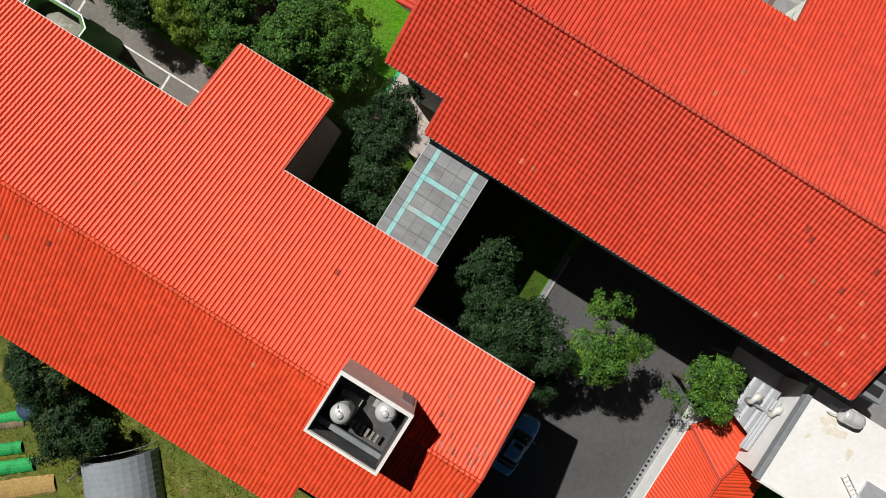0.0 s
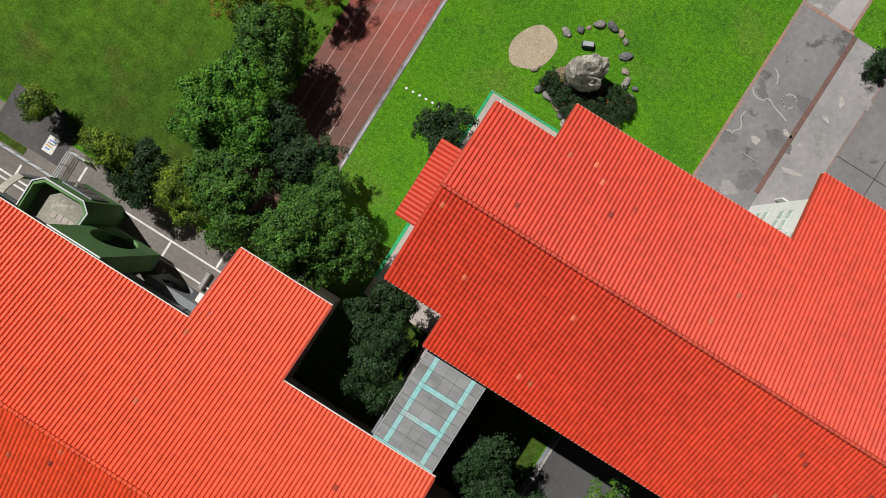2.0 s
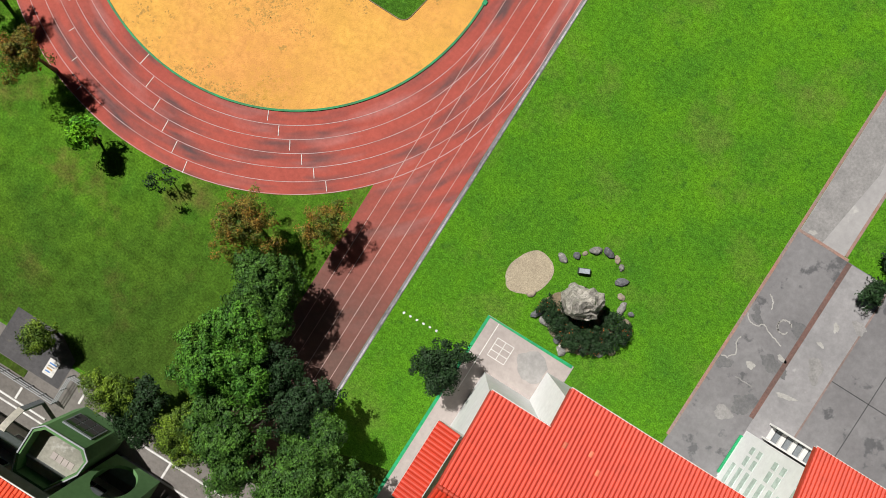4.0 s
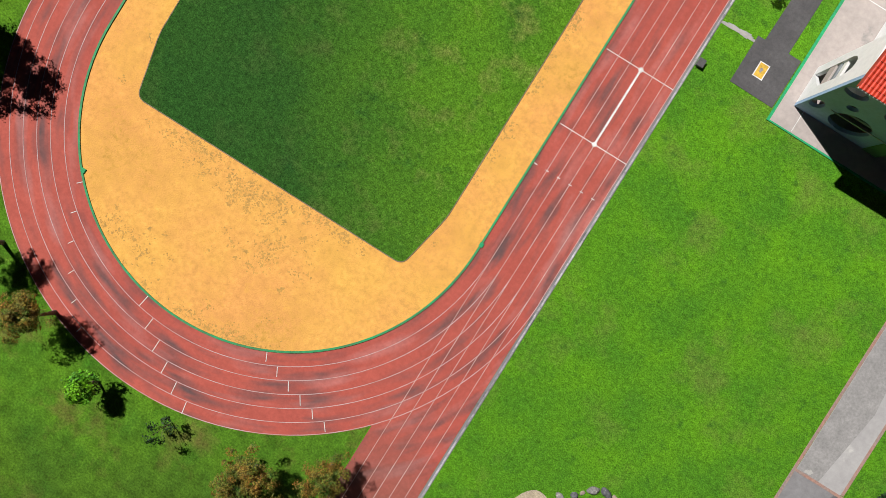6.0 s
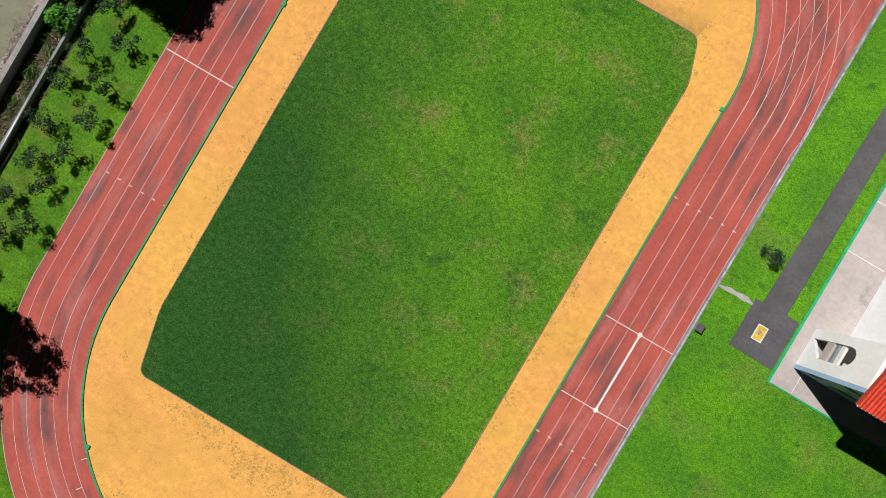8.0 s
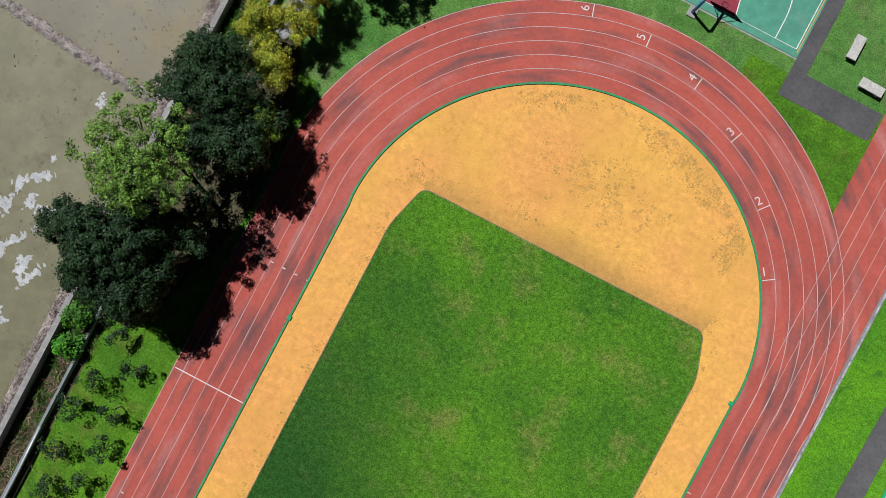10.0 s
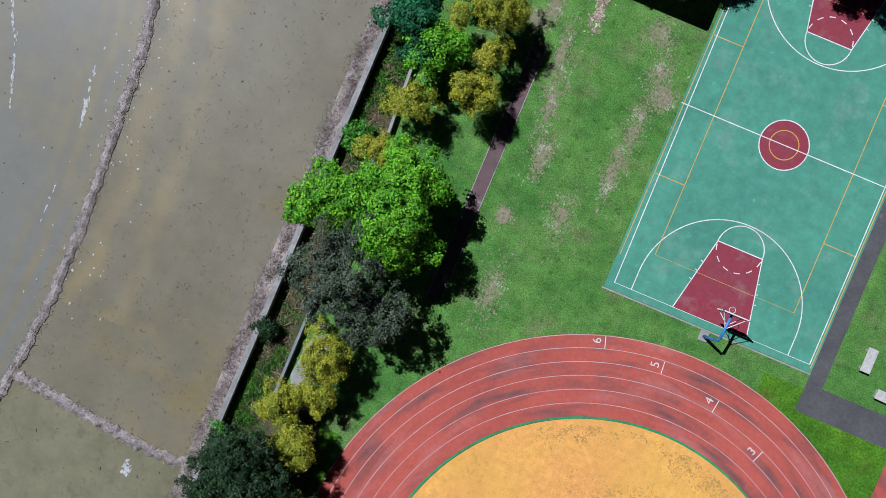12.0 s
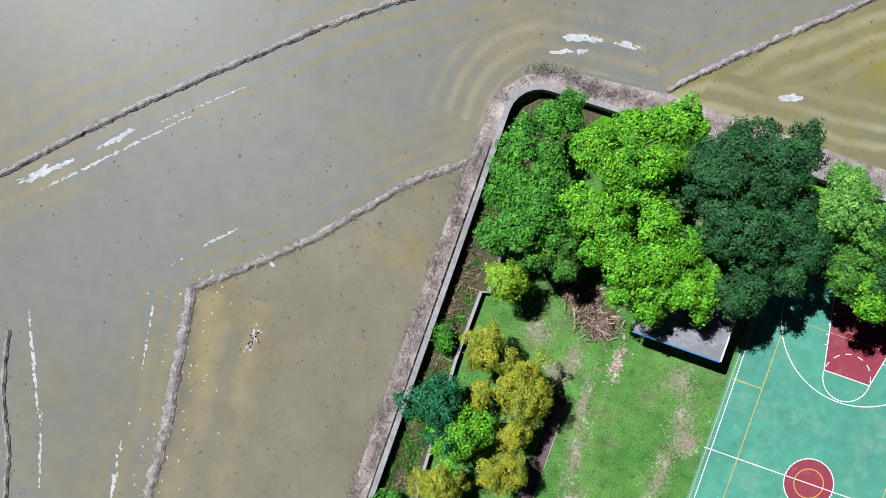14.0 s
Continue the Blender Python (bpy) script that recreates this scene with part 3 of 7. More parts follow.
STAGGER = [(224.0, 7.0, 0.5), (259.4, 4.8, 1.0), (294.8, 3.1, 0.8)]
for a0, step, share in STAGGER:
    for k in range(6):
        a, r = radians(a0 + step * k * (1 - 0.03 * k)), R0 + 0.02 + k * 1.066
        part("stagger_mark", Mesher().band([(CX + q * math.cos(a), CS + q * math.sin(a)) for q in (r + 0.03, r + LANE * share)], 0.05, 0.034, 0.039), WHITE, track)


DIGIT = mat("slightly worn white numeral paint", (0.7, 0.62, 0.62), (0.6, 0.48, 0.47), 0.5, 2, 0.8, 0.0, 20, 0.2)


def lettering(text, size):
    cu = bpy.data.curves.new("digit", "FONT")
    cu.body, cu.size, cu.extrude, cu.align_x, cu.align_y = text, size, 0.002, "CENTER", "CENTER"
    tmp = bpy.data.objects.new("digit", cu)
    scene.collection.objects.link(tmp)
    me = bpy.data.meshes.new_from_object(tmp.evaluated_get(bpy.context.evaluated_depsgraph_get()))
    bpy.data.objects.remove(tmp)
    me.materials.append(DIGIT)
    return me


for k, (x, y) in enumerate([(-25.38, 86.88), (-28.24, 91.44), (-32.54, 95.1), (-36.98, 97.38), (-41.82, 98.32), (-46.58, 98.3)]):
    a = math.degrees(math.atan2(y - CN, x - CX))
    d = put(new("lane_number", lettering(str(k + 1), 0.95)), track)
    d.matrix_basis = pose(x, y, 0.036, 0, 0, a - 90 + 90)
    r = R0 + 0.48 + k * 1.053
    c, s = math.cos(radians(a) - 0.6 / r), math.sin(radians(a) - 0.6 / r)
    part("stagger_line", Mesher().band([(CX + r * c, CN + r * s), (CX + (r + 1.0) * c, CN + (r + 1.0) * s)], 0.06, 0.031, 0.037), WHITE, track)
apron = setting("apron", Mesher().slab(oval(R0 - 0.05, north=0.48), -0.05, 0.012), SAND, "worn yellow rubber apron inside the running track")
part("inner_kerb", Mesher().band(oval(R0 - 0.04, north=0.48), 0.16, 0.0, 0.09, closed=True), KERBDARK, track, "green painted inner kerb")
for x, y in ((-22.8, 41.65), (-51.44, 30.43), (-55.55, 67.1), (-22.95, 76.95)):
    solo("marker_box", Mesher().box(x - 0.17, y - 0.17, 0.01, x + 0.17, y + 0.17, 0.13, 0.03), GREENKERB, "small green kerb marker box beside the track", "marker", group="kerb markers")
def rounded(pts, r, n=6):
    out = []
    for i, p in enumerate(pts):
        a, b = Vector(pts[i - 1]) - Vector(p), Vector(pts[(i + 1) % len(pts)]) - Vector(p)
        a, b = Vector(p) + a.normalized() * r, Vector(p) + b.normalized() * r
        for k in range(n + 1):
            t = k / n
            q = a * (1 - t) ** 2 + 2 * t * (1 - t) * Vector(p) + b * t * t
            out.append((q.x, q.y))
    return out


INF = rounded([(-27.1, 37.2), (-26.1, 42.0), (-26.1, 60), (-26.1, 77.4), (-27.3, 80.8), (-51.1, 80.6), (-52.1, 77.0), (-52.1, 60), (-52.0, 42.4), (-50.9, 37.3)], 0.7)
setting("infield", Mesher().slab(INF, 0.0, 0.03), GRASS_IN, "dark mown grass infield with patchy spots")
part("infield_edging", Mesher().band(INF, 0.07, 0.0, 0.045, closed=True), SOIL, apron, "thin soil edging")
part("silted_edge", Mesher().slab([(-51.0, 80.5), (-27.4, 80.5), (-26.6, 85.0), (-51.9, 85.0)], 0.0, 0.016), SAND_DIRTY, apron, "soil washed over the apron edge")
SCUFF = mat("scuffed apron", (0.4, 0.235, 0.065), (0.54, 0.3, 0.07), 1.5, 5, 0.9, 0.3)
rnd = random.Random(4)
# Crumbled wear: (x, y, spread across, spread along, count)
for i, (x, y, u, v, n) in enumerate([(-39.5, 35.4, 2.8, 0.8, 260), (-45.5, 36.6, 1.5, 0.35, 90), (-33, 36.6, 2.2, 0.3, 90), (-36.5, 32.5, 2.0, 1.2, 110), (-38.5, 25.3, 5.0, 0.25, 150), (-39.0, 87.0, 2.6, 1.4, 260), (-41, 82.2, 4.5, 0.5, 160), (-34, 91.0, 2.5, 0.5, 90), (-25.7, 60, 0.12, 10, 110), (-52.5, 58, 0.12, 10, 110), (-39.5, 92.9, 4.0, 0.25, 110), (-32.5, 91.0, 1.8, 0.6, 130), (-28.3, 88.2, 0.7, 0.9, 110), (-46.5, 91.0, 1.6, 0.5, 90), (-33.5, 26.0, 2.0, 0.4, 110), (-47.5, 28.0, 2.0, 0.8, 90), (-28.5, 87.2, 0.35, 1.2, 70), (-30.8, 90.0, 0.8, 0.5, 70), (-35.5, 92.3, 1.5, 0.3, 80), (-44.5, 92.0, 1.5, 0.3, 60), (-26.9, 79.5, 0.5, 1.2, 60), (-51.6, 80.9, 0.9, 0.5, 70)]):
    cr = Mesher()
    for k in range(n * 4):
        if k % 14 == 0:
            hx, hy, hs = rnd.gauss(x, u), rnd.gauss(y, v), rnd.uniform(0.1, 0.4)
        px, py, q = rnd.gauss(hx, hs), rnd.gauss(hy, hs), abs(rnd.gauss(0.0, 0.042)) + 0.018
        d = math.hypot(px - CX, py - min(max(py, CS), CN))
        if d < R0 - 0.2 and not (-52.0 < px < -26.2 and 37.3 < py < 80.7):
            cr.slab(blot(px, py, q, q * rnd.uniform(0.4, 1.2), i * 500 + k, 7, 0.7, rnd.uniform(0, 180)), 0.0, 0.0125 + 0.000004 * k + 0.0003 * i)
    part("worn_patch", cr, SCUFF, apron, "crumbled worn apron patch")
# Gutter along the straight, in precast lengths.
gutter = setting("gutter", Mesher().box(-16.73, 4.0, -0.05, -16.38, 128, 0.02, 0.01), SLAB, "grey precast concrete gutter beside the track")
cover = Mesher().box(-0.07, -0.98, 0, 0.07, 0.98, 0.035, 0.012).mesh("gutter_cover", mat("gutter cover concrete", (0.46, 0.45, 0.46), (0.24, 0.235, 0.24), 1.4, 5, 0.9, 0.3, 30, 0.3, rand=0.3))
for k in range(62):
    put(new("gutter_cover", cover), gutter).matrix_basis = pose(-16.5 + 0.02 * math.sin(7.3 * k), 5.0 + 2.0 * k, 0.02)
box_ = thing("drain_box", "grey steel drain box beside the track gutter", "drain")
part("case", Mesher().box(-16.35, 61.65, 0.0, -15.85, 62.2, 0.3, 0.03), GREYPAINT, box_)
part("lid", Mesher().box(-16.38, 61.6, 0.3, -15.8, 62.25, 0.34, 0.02), ASPHALT2, box_)

# ---- ball court ----
court = setting("court", Mesher().slab([(-47.75, 102.3), (-30.75, 102.3), (-30.75, 132.6), (-47.75, 132.6)], 0.0, 0.022), COURT, "green acrylic basketball court with white and yellow lines")
KX, KM, KS, KN = -39.3, 117.42, 102.87, 131.95


def court_line(name, pts, material, z=0.03, w=0.075, closed=False):
    part(name, Mesher().band(pts, w, 0.022, z, closed=closed), material, court)


for base, sgn in ((KS, 1), (KN, -1)):
    part("key", Mesher().slab([(KX - 3.03, base), (KX + 3.03, base), (KX + 1.8, base + sgn * 5.95), (KX - 1.8, base + sgn * 5.95)][:: sgn], 0.02, 0.026), MAROON, court, "maroon painted key")
    court_line("key_line", [(KX - 3.03, base), (KX - 1.82, base + sgn * 5.95)], WHITE)
    court_line("key_line", [(KX + 3.03, base), (KX + 1.82, base + sgn * 5.95)], WHITE)
    court_line("free_throw_line", [(KX - 1.85, base + sgn * 5.95), (KX + 1.85, base + sgn * 5.95)], WHITE, 0.031)
    a0 = 0 if sgn > 0 else 180
    court_line("free_throw_arc", arc(KX, base + sgn * 5.95, 1.82, a0, a0 + 180, 24), WHITE, 0.032)
    for k in range(6):
        court_line("dashed_arc", arc(KX, base + sgn * 5.95, 1.8, a0 + 187 + k * 30, a0 + 187 + k * 30 + 15, 4), WHITE, 0.032)
    court_line("three_point_line", [(KX - 6.42, base)] + [(x, y) for x, y in (arc(KX, base + sgn * 1.5, 6.42, 180, 0, 40) if sgn > 0 else arc(KX, base + sgn * 1.5, 6.42, 180, 360, 40))] + [(KX + 6.42, base)], WHITE, 0.033)
    for sd in (-1, 1):
        for q in (0.42, 0.55, 0.68):
            x = KX + sd * (3.03 - 1.22 * q)
            court_line("lane_mark", [(x, base + sgn * 5.95 * q), (x + sd * 0.22, base + sgn * (5.95 * q + 0.05))], WHITE, 0.031, 0.06)
court_line("boundary_line", [(-47.1, KS), (-31.1, KS), (-31.1, KN), (-47.3, KN)], WHITE, 0.034, 0.08, True)
court_line("halfway_line", [(-47.75, KM), (-30.75, KM)], WHITE, 0.035)
part("centre_circle", Mesher().slab(arc(KX - 0.05, KM, 1.9, 0, 360, 48)[:-1], 0.02, 0.027), MAROON, court, "maroon painted centre circle")
court_line("centre_ring", arc(KX - 0.05, KM, 1.9, 0, 360, 48)[:-1], WHITE, 0.033, 0.08, True)
court_line("inner_ring", arc(KX - 0.05, KM, 1.12, 0, 360, 36)[:-1], YELLOW, 0.032, 0.07, True)
court_line("yellow_box", [(-45.08, 106.0), (-33.7, 106.0), (-33.7, 128.85), (-45.08, 128.85)], YELLOW, 0.029, 0.07, True)
for y in (111.72, 123.08):
    court_line("yellow_tick", [(-47.55, y), (-45.08, y)], YELLOW, 0.028, 0.07)
    court_line("yellow_tick", [(-33.7, y), (-30.95, y)], YELLOW, 0.028, 0.07)
court_line("yellow_side", [(-30.92, 102.6), (-30.92, 132.2)], YELLOW, 0.028, 0.07)
court_line("yellow_side", [(-47.55, 105.0), (-47.55, 132.2)], YELLOW, 0.028, 0.06)
setting("court_kerb", Mesher().band([(-47.85, 102.2), (-30.7, 102.2)], 0.12, 0.0, 0.018), CONCRETE, "thin worn concrete court edge")

# ---- paths, yards, terraces ----
setting("footpath", Mesher().slab([(-12.9, 66.0), (-10.85, 66.0), (-10.7, 100), (-12.2, 100)], -0.02, 0.025), ASPHALT2, "dark old asphalt footpath across the lawn")
setting("pad", Mesher().slab([(-13.5, 62.0), (-9.75, 61.95), (-9.75, 66.05), (-13.5, 66.0)], -0.02, 0.032), ASPHALT2, "dark square asphalt pad by the terrace")
setting("pavement_west", Mesher().slab([(-30.75, 101.5), (-29.5, 101.5), (-29.5, 140), (-30.75, 140)], -0.02, 0.02), ASPHALT2, "dark asphalt path along the court")
setting("pavement_cross", Mesher().slab([(-30.75, 99.25), (-23.15, 99.2), (-23.05, 101.5), (-30.75, 101.5)], -0.02, 0.024), ASPHALT2, "dark asphalt path joining court and track")
part("stone_strip", Mesher().slab(blot(-14.7, 65.55, 1.35, 0.24, 3, 40, 0.5), -0.02, 0.02), CONCRETE, ground, "crumbling concrete strip in grass")
mat_ = thing("door_mat", "yellow mat lying on the dark asphalt pad", "mat")
part("mat_sheet", Mesher().box(-12.35, 63.25, 0.032, -11.5, 64.5, 0.05, 0.008), WHITE, mat_, "white mat border")
part("mat_panel", Mesher().box(-12.27, 63.33, 0.05, -11.58, 64.42, 0.056, 0.004), YELLOWMAT, mat_)
part("mat_emblem", Mesher().slab(blot(-11.95, 63.9, 0.1, 0.24, 8, 14, 0.4), 0.056, 0.062), GREYWOOD, mat_, "faded emblem shape")
pit = setting("runway", Mesher().slab([(-59.85, 96.2), (-58.75, 96.25), (-58.75, 117.5), (-59.85, 117.5)], -0.02, 0.02), TRACK_OLD, "dark red jump runway in the lawn")
part("runway_edge", Mesher().band([(-59.85, 117), (-59.85, 96.2), (-58.75, 96.25), (-58.75, 117)], 0.06, 0.0, 0.032), CONCRETE, pit)
for i, (x, y, w, h, m_) in enumerate([(-49.1, 117.2, 0.6, 0.6, GRASS_DRY), (-59.4, 120.2, 0.45, 1.0, GRASS_DRY), (-56.2, 121.3, 0.35, 1.1, STRAW), (-57.6, 117.3, 0.4, 1.9, GRASS_DRY), (-56.8, 113.6, 0.5, 2.4, GRASS_DRY),
                                        (-55.9, 109.5, 0.5, 1.2, GRASS_DRY), (-50.2, 114.2, 0.7, 2.4, GRASS_DRY), (-50.0, 118.9, 0.8, 1.5, GRASS_DRY), (-50.5, 110.5, 0.5, 1.8, GRASS_DRY), (-51.2, 121.6, 0.7, 0.6, GRASS_DRY),
                                        (-55.5, 98.5, 0.8, 1.8, GRASS_DRY), (-56.8, 104.3, 0.4, 0.4, GRASS_DRY), (-52.8, 106, 0.9, 1.6, GRASS_DRY), (-62.8, 121.5, 0.8, 0.7, GRASS_DRY), (-60.3, 119.0, 0.6, 0.5, GRASS_DRY)]):
    rb = random.Random(700 + i)
    cl = Mesher()
    for k in range(480 if m_ is GRASS_DRY else 150):
        u, v = rb.gauss(0, 0.75), rb.gauss(0, 0.8)
        q = rb.uniform(0.02, 0.075) * (1 if m_ is GRASS_DRY else 1.5) * (1.6 if abs(u) + abs(v) < 0.6 else 1)
        cl.slab(blot(x + u * w, y + v * h, q, q * rb.uniform(0.6, 1.8), k, 8, 0.6), -0.02, 0.006 + 0.00003 * k + 0.0002 * i)
    part("bare_patch", cl, m_, ground, "bare worn patch in the lawn")

yard = setting("yard", Mesher().slab([(6.2, 20.0), (45, 20.0), (45, 39.75), (6.2, 39.75)], -0.05, 0.02), SLAB, "patched grey concrete yard in wide bays")
setting("path_north", Mesher().slab([(6.3, 39.9), (10.15, 39.9), (10.15, 95), (6.2, 95)], -0.05, 0.022), SLAB_LIGHT, "pale concrete path with brick edging")
part("worn_half", Mesher().slab([(6.32, 39.95), (8.2, 39.95), (9.1, 46.5), (8.5, 52), (8.35, 94), (6.25, 94)], 0.0, 0.0262), PATCH_MID, yard, "greyer worn half of the path")
part("bay_slab", Mesher().slab([(10.95, 20.0), (14.3, 20.0), (14.3, 39.7), (10.95, 39.7)], 0.0, 0.026), mat("worn pale yard bay", (0.33, 0.32, 0.325), (0.25, 0.245, 0.25), 0.22, 2, 0.9, 0.3, 25, 0.14, spots=(0.43, 0.42, 0.42), spot_scale=0.35, spot_edge=0.6), yard)
part("lawn_corner", Mesher().slab([(10.5, 40.0), (45, 40.0), (45, 60), (10.5, 60)], -0.02, 0.012), GRASS, ground)
EDGES = [("edge_west", 6.15, 21.6, 62.0), ("edge_mid", 10.78, 26.0, 39.7), ("edge_east", 10.28, 40.0, 60.0)]
for nm, x, y0, y1 in EDGES:
    wide = 0.2 if nm == "edge_mid" else 0.12
    part("edging_bed", Mesher().box(x - wide, y0, -0.02, x + wide, y1, 0.03, 0.01), BRICKDARK if nm == "edge_mid" else BRICKRED, yard, "brick edging course")
part("edging_bed", Mesher().box(6.2, 39.72, -0.02, 10.6, 39.95, 0.031, 0.01), BRICKRED, yard, "brick edging course")
part("joint", Mesher().box(14.25, 20, 0.0, 14.4, 39.7, 0.03, 0.005), mat("filled joint", (0.27, 0.2, 0.18), None, 0.5, 4), yard)
part("joint", Mesher().box(17.6, 20, 0.0, 17.68, 39.7, 0.03, 0.005), ASPHALT, yard)
part("joint", Mesher().box(14.4, 31.5, 0.0, 45, 31.58, 0.03, 0.005), ASPHALT, yard)
for i, (x, y, w, h, m_, tn) in enumerate([(6.75, 28.4, 0.75, 0.42, PATCH_DARK, 35), (10.1, 30.2, 1.15, 0.55, PATCH_DARK, -20), (9.8, 26.6, 1.0, 0.8, PATCH_DARK, 30), (10.3, 33.4, 0.85, 0.5, PATCH_DARK, -20), (7.2, 32.5, 0.55, 0.3, PATCH_DARK, 0),
                                          (6.75, 33.1, 0.3, 0.35, PATCH_DARK, 30), (8.61, 29.31, 0.3, 0.3, PATCH, 10), (10.35, 30.95, 0.5, 0.14, PATCH, -10), (8.8, 25.2, 0.75, 0.5, PATCH_MID, 30), (12.5, 35.1, 0.18, 0.45, PATCH, 35), (14.0, 36.0, 0.55, 0.45, PATCH_MID, 0),
                                          (12.1, 28.7, 0.7, 0.2, PATCH, 15), (12.9, 31.6, 0.6, 0.9, PATCH_MID, 20), (7.2, 40.2, 0.3, 0.18, PATCH, 10), (12.2, 33.4, 0.3, 0.16, PATCH, 0)]):
    part("mortar_patch", Mesher().slab(blot(x, y, w, h, 30 + i, 44, 0.34, tn), 0.0, 0.0265 + 0.0005 * i), m_, yard, "irregular mortar repair patch")
CRACKS = [[(6.32, 32.5), (6.77, 32.03), (7.48, 32.08), (7.84, 32.46), (8.46, 32.1), (9.38, 31.84), (9.81, 31.71)], [(6.88, 30.76), (6.75, 30.28), (7.27, 29.46), (6.75, 28.94), (6.32, 28.76)], [(8.1, 28.0), (8.61, 27.97), (9.84, 28.0)], [(7.0, 34.6), (7.5, 34.2), (7.7, 33.5)], arc(9.2, 33.06, 0.52, 30, 330, 14)]
for i, line in enumerate(CRACKS):
    rough_, rk = [], random.Random(60 + i)
    for (xa, ya), (xb, yb) in zip(line, line[1:]):
        for k in range(6):
            rough_.append((xa + (xb - xa) * k / 6 + rk.gauss(0, 0.035), ya + (yb - ya) * k / 6 + rk.gauss(0, 0.035)))
    part("crack_filler", Mesher().band(rough_, 0.085, 0.0, 0.036 + 0.0005 * i), PATCH if i != 2 else PATCH_MID, yard, "wandering pale crack filler")

PALECHALK = mat("pale yellow court paint", (0.62, 0.58, 0.4), (0.5, 0.46, 0.34), 0.6, 4, 0.85, 0.0, 20, 0.15)
terrace = setting("terrace_west", Mesher().slab([(-10.0, 4.0), (-2.5, 4.0), (-2.5, 22.1), (-10.0, 22.0)], -0.1, 0.06), TERRACE, "pink-grey concrete terrace with green border paint")
part("green_border", Mesher().band([(-9.92, 5.5), (-9.92, 21.92), (-2.6, 22.0)], 0.26, 0.0, 0.066), GREENKERB, terrace, "green painted border")
for k in range(4):
    part("hopscotch_line", Mesher().band([(-8.5 + 0.72 * k, 19.4), (-8.5 + 0.72 * k, 20.9)] if k < 3 else [(-8.5, 20.9), (-7.06, 20.9)], 0.05, 0.0, 0.068), WHITE, terrace)
    part("hopscotch_line", Mesher().band([(-8.5, 19.4 + 0.5 * k), (-7.06, 19.4 + 0.5 * k)], 0.05, 0.0, 0.069), WHITE, terrace) if k < 3 else None
part("court_line", Mesher().band([(-9.0, 16.0), (-9.0, 21.8)], 0.05, 0.0, 0.067), WHITE, terrace)
part("damp_patch", Mesher().slab(blot(-5.2, 20.4, 1.3, 1.1, 5, 26, 0.2), 0.0, 0.064), CONCRETE, terrace, "round dark repaired patch")
for q in range(4):
    x = -6.8 + 0.46 * q
    part("chalk_line", Mesher().band([(x, 6.1), (x, 7.35)], 0.05, 0.0, 0.069), PALECHALK, terrace)
for q in range(3):
    part("chalk_line", Mesher().band([(-6.8, 6.12 + 0.6 * q), (-5.42, 6.12 + 0.6 * q)], 0.05, 0.0, 0.07), PALECHALK, terrace)
part("chalk_line", Mesher().band([(-7.8, 7.55), (-7.65, 6.3)], 0.06, 0.0, 0.071), PALECHALK, terrace)
terrace_c = setting("terrace_east", Mesher().slab([(-9.6, 61.0), (12, 60.9), (12, 100), (-9.6, 100)], -0.1, 0.06), TERRACE, "pink-grey concrete terrace with green border paint")
part("green_border", Mesher().band([(-9.55, 99), (-9.55, 61.05), (12, 60.97)], 0.24, 0.0, 0.068), GREENKERB, terrace_c, "green painted border")
for y in (72.6, 76.9):
    part("joint", Mesher().band([(-9.5, y), (-6.3, y)], 0.05, 0.0, 0.064), WHITE, terrace_c)
part("joint", Mesher().band([(-7.6, 61.2), (-7.6, 63.0)], 0.06, 0.0, 0.064), WHITE, terrace_c)

# Asphalt yard between the wings.
drive = setting("road", Mesher().slab([(8.3, -40), (22.3, -40), (22.3, 5.6), (8.3, 5.6)], -0.1, 0.015), ASPHALT, "grey asphalt drive between the school wings")
part("kerb", Mesher().box(8.1, -4, 0.0, 8.3, 3.8, 0.13, 0.02), CONCRETE, drive, "pale kerb stone")
part("kerb", Mesher().box(7.8, -4, 0.0, 8.08, 3.8, 0.05, 0.02), GREYPAINT, drive, "drain channel")
setting("soil_bed", Mesher().slab([(-20, -5.5), (7.7, -5.5), (7.7, 5.6), (-4.2, 5.6), (-10.1, 8.0), (-20, 5.5)], -0.05, 0.004), GRASS_OLIVE, "thin shaded grass under the courtyard trees")
setting("strip_east", Mesher().slab([(21.2, -40), (23.5, -40), (23.5, 1.0), (22.0, -1.2), (21.2, -2.5)], -0.05, 0.05), PATCH_MID, "concrete strip with drain beside the low building")
setting("service_yard", Mesher().slab([(22.3, 0.0), (60, 0.0), (60, 20.0), (22.3, 20.0)], -0.05, 0.008), SLAB, "shaded concrete service yard beside the wing")
dr = setting("drain_east", Mesher().box(21.12, -40, 0.0, 21.42, -1.8, 0.06, 0.01), GREYPAINT, "slotted drain channel along the drive")
slot = Mesher().box(-0.1, -0.09, 0, 0.1, 0.09, 0.012, 0.003).mesh("drain_slot", RUBBER)
for k in range(30):
    put(new("drain_slot", slot), dr).matrix_basis = pose(21.27, -14 + 0.4 * k, 0.056)

# Paved forecourt north of the western wing.
court_a = setting("forecourt", Mesher().slab([(-60, -6.0), (-17.2, -6.0), (-17.2, 1.6), (-33.0, 1.6), (-60, 1.9)], -0.05, 0.012), mat("forecourt concrete", (0.2, 0.183, 0.168), (0.15, 0.138, 0.125), 0.3, 3, 0.9, 0.3, 25, 0.2), "grey-brown concrete forecourt with white kerbs")
for y, xa, xb in ((-0.45, -30.0, -19.6), (-2.0, -27.0, -19.6), (-2.77, -60.0, -34.2), (-3.2, -60.0, -34.2)):
    part("white_kerb", Mesher().box(xa, y - 0.07, 0.0, xb, y + 0.07, 0.1, 0.02), WHITE, court_a, "pale kerb stone")
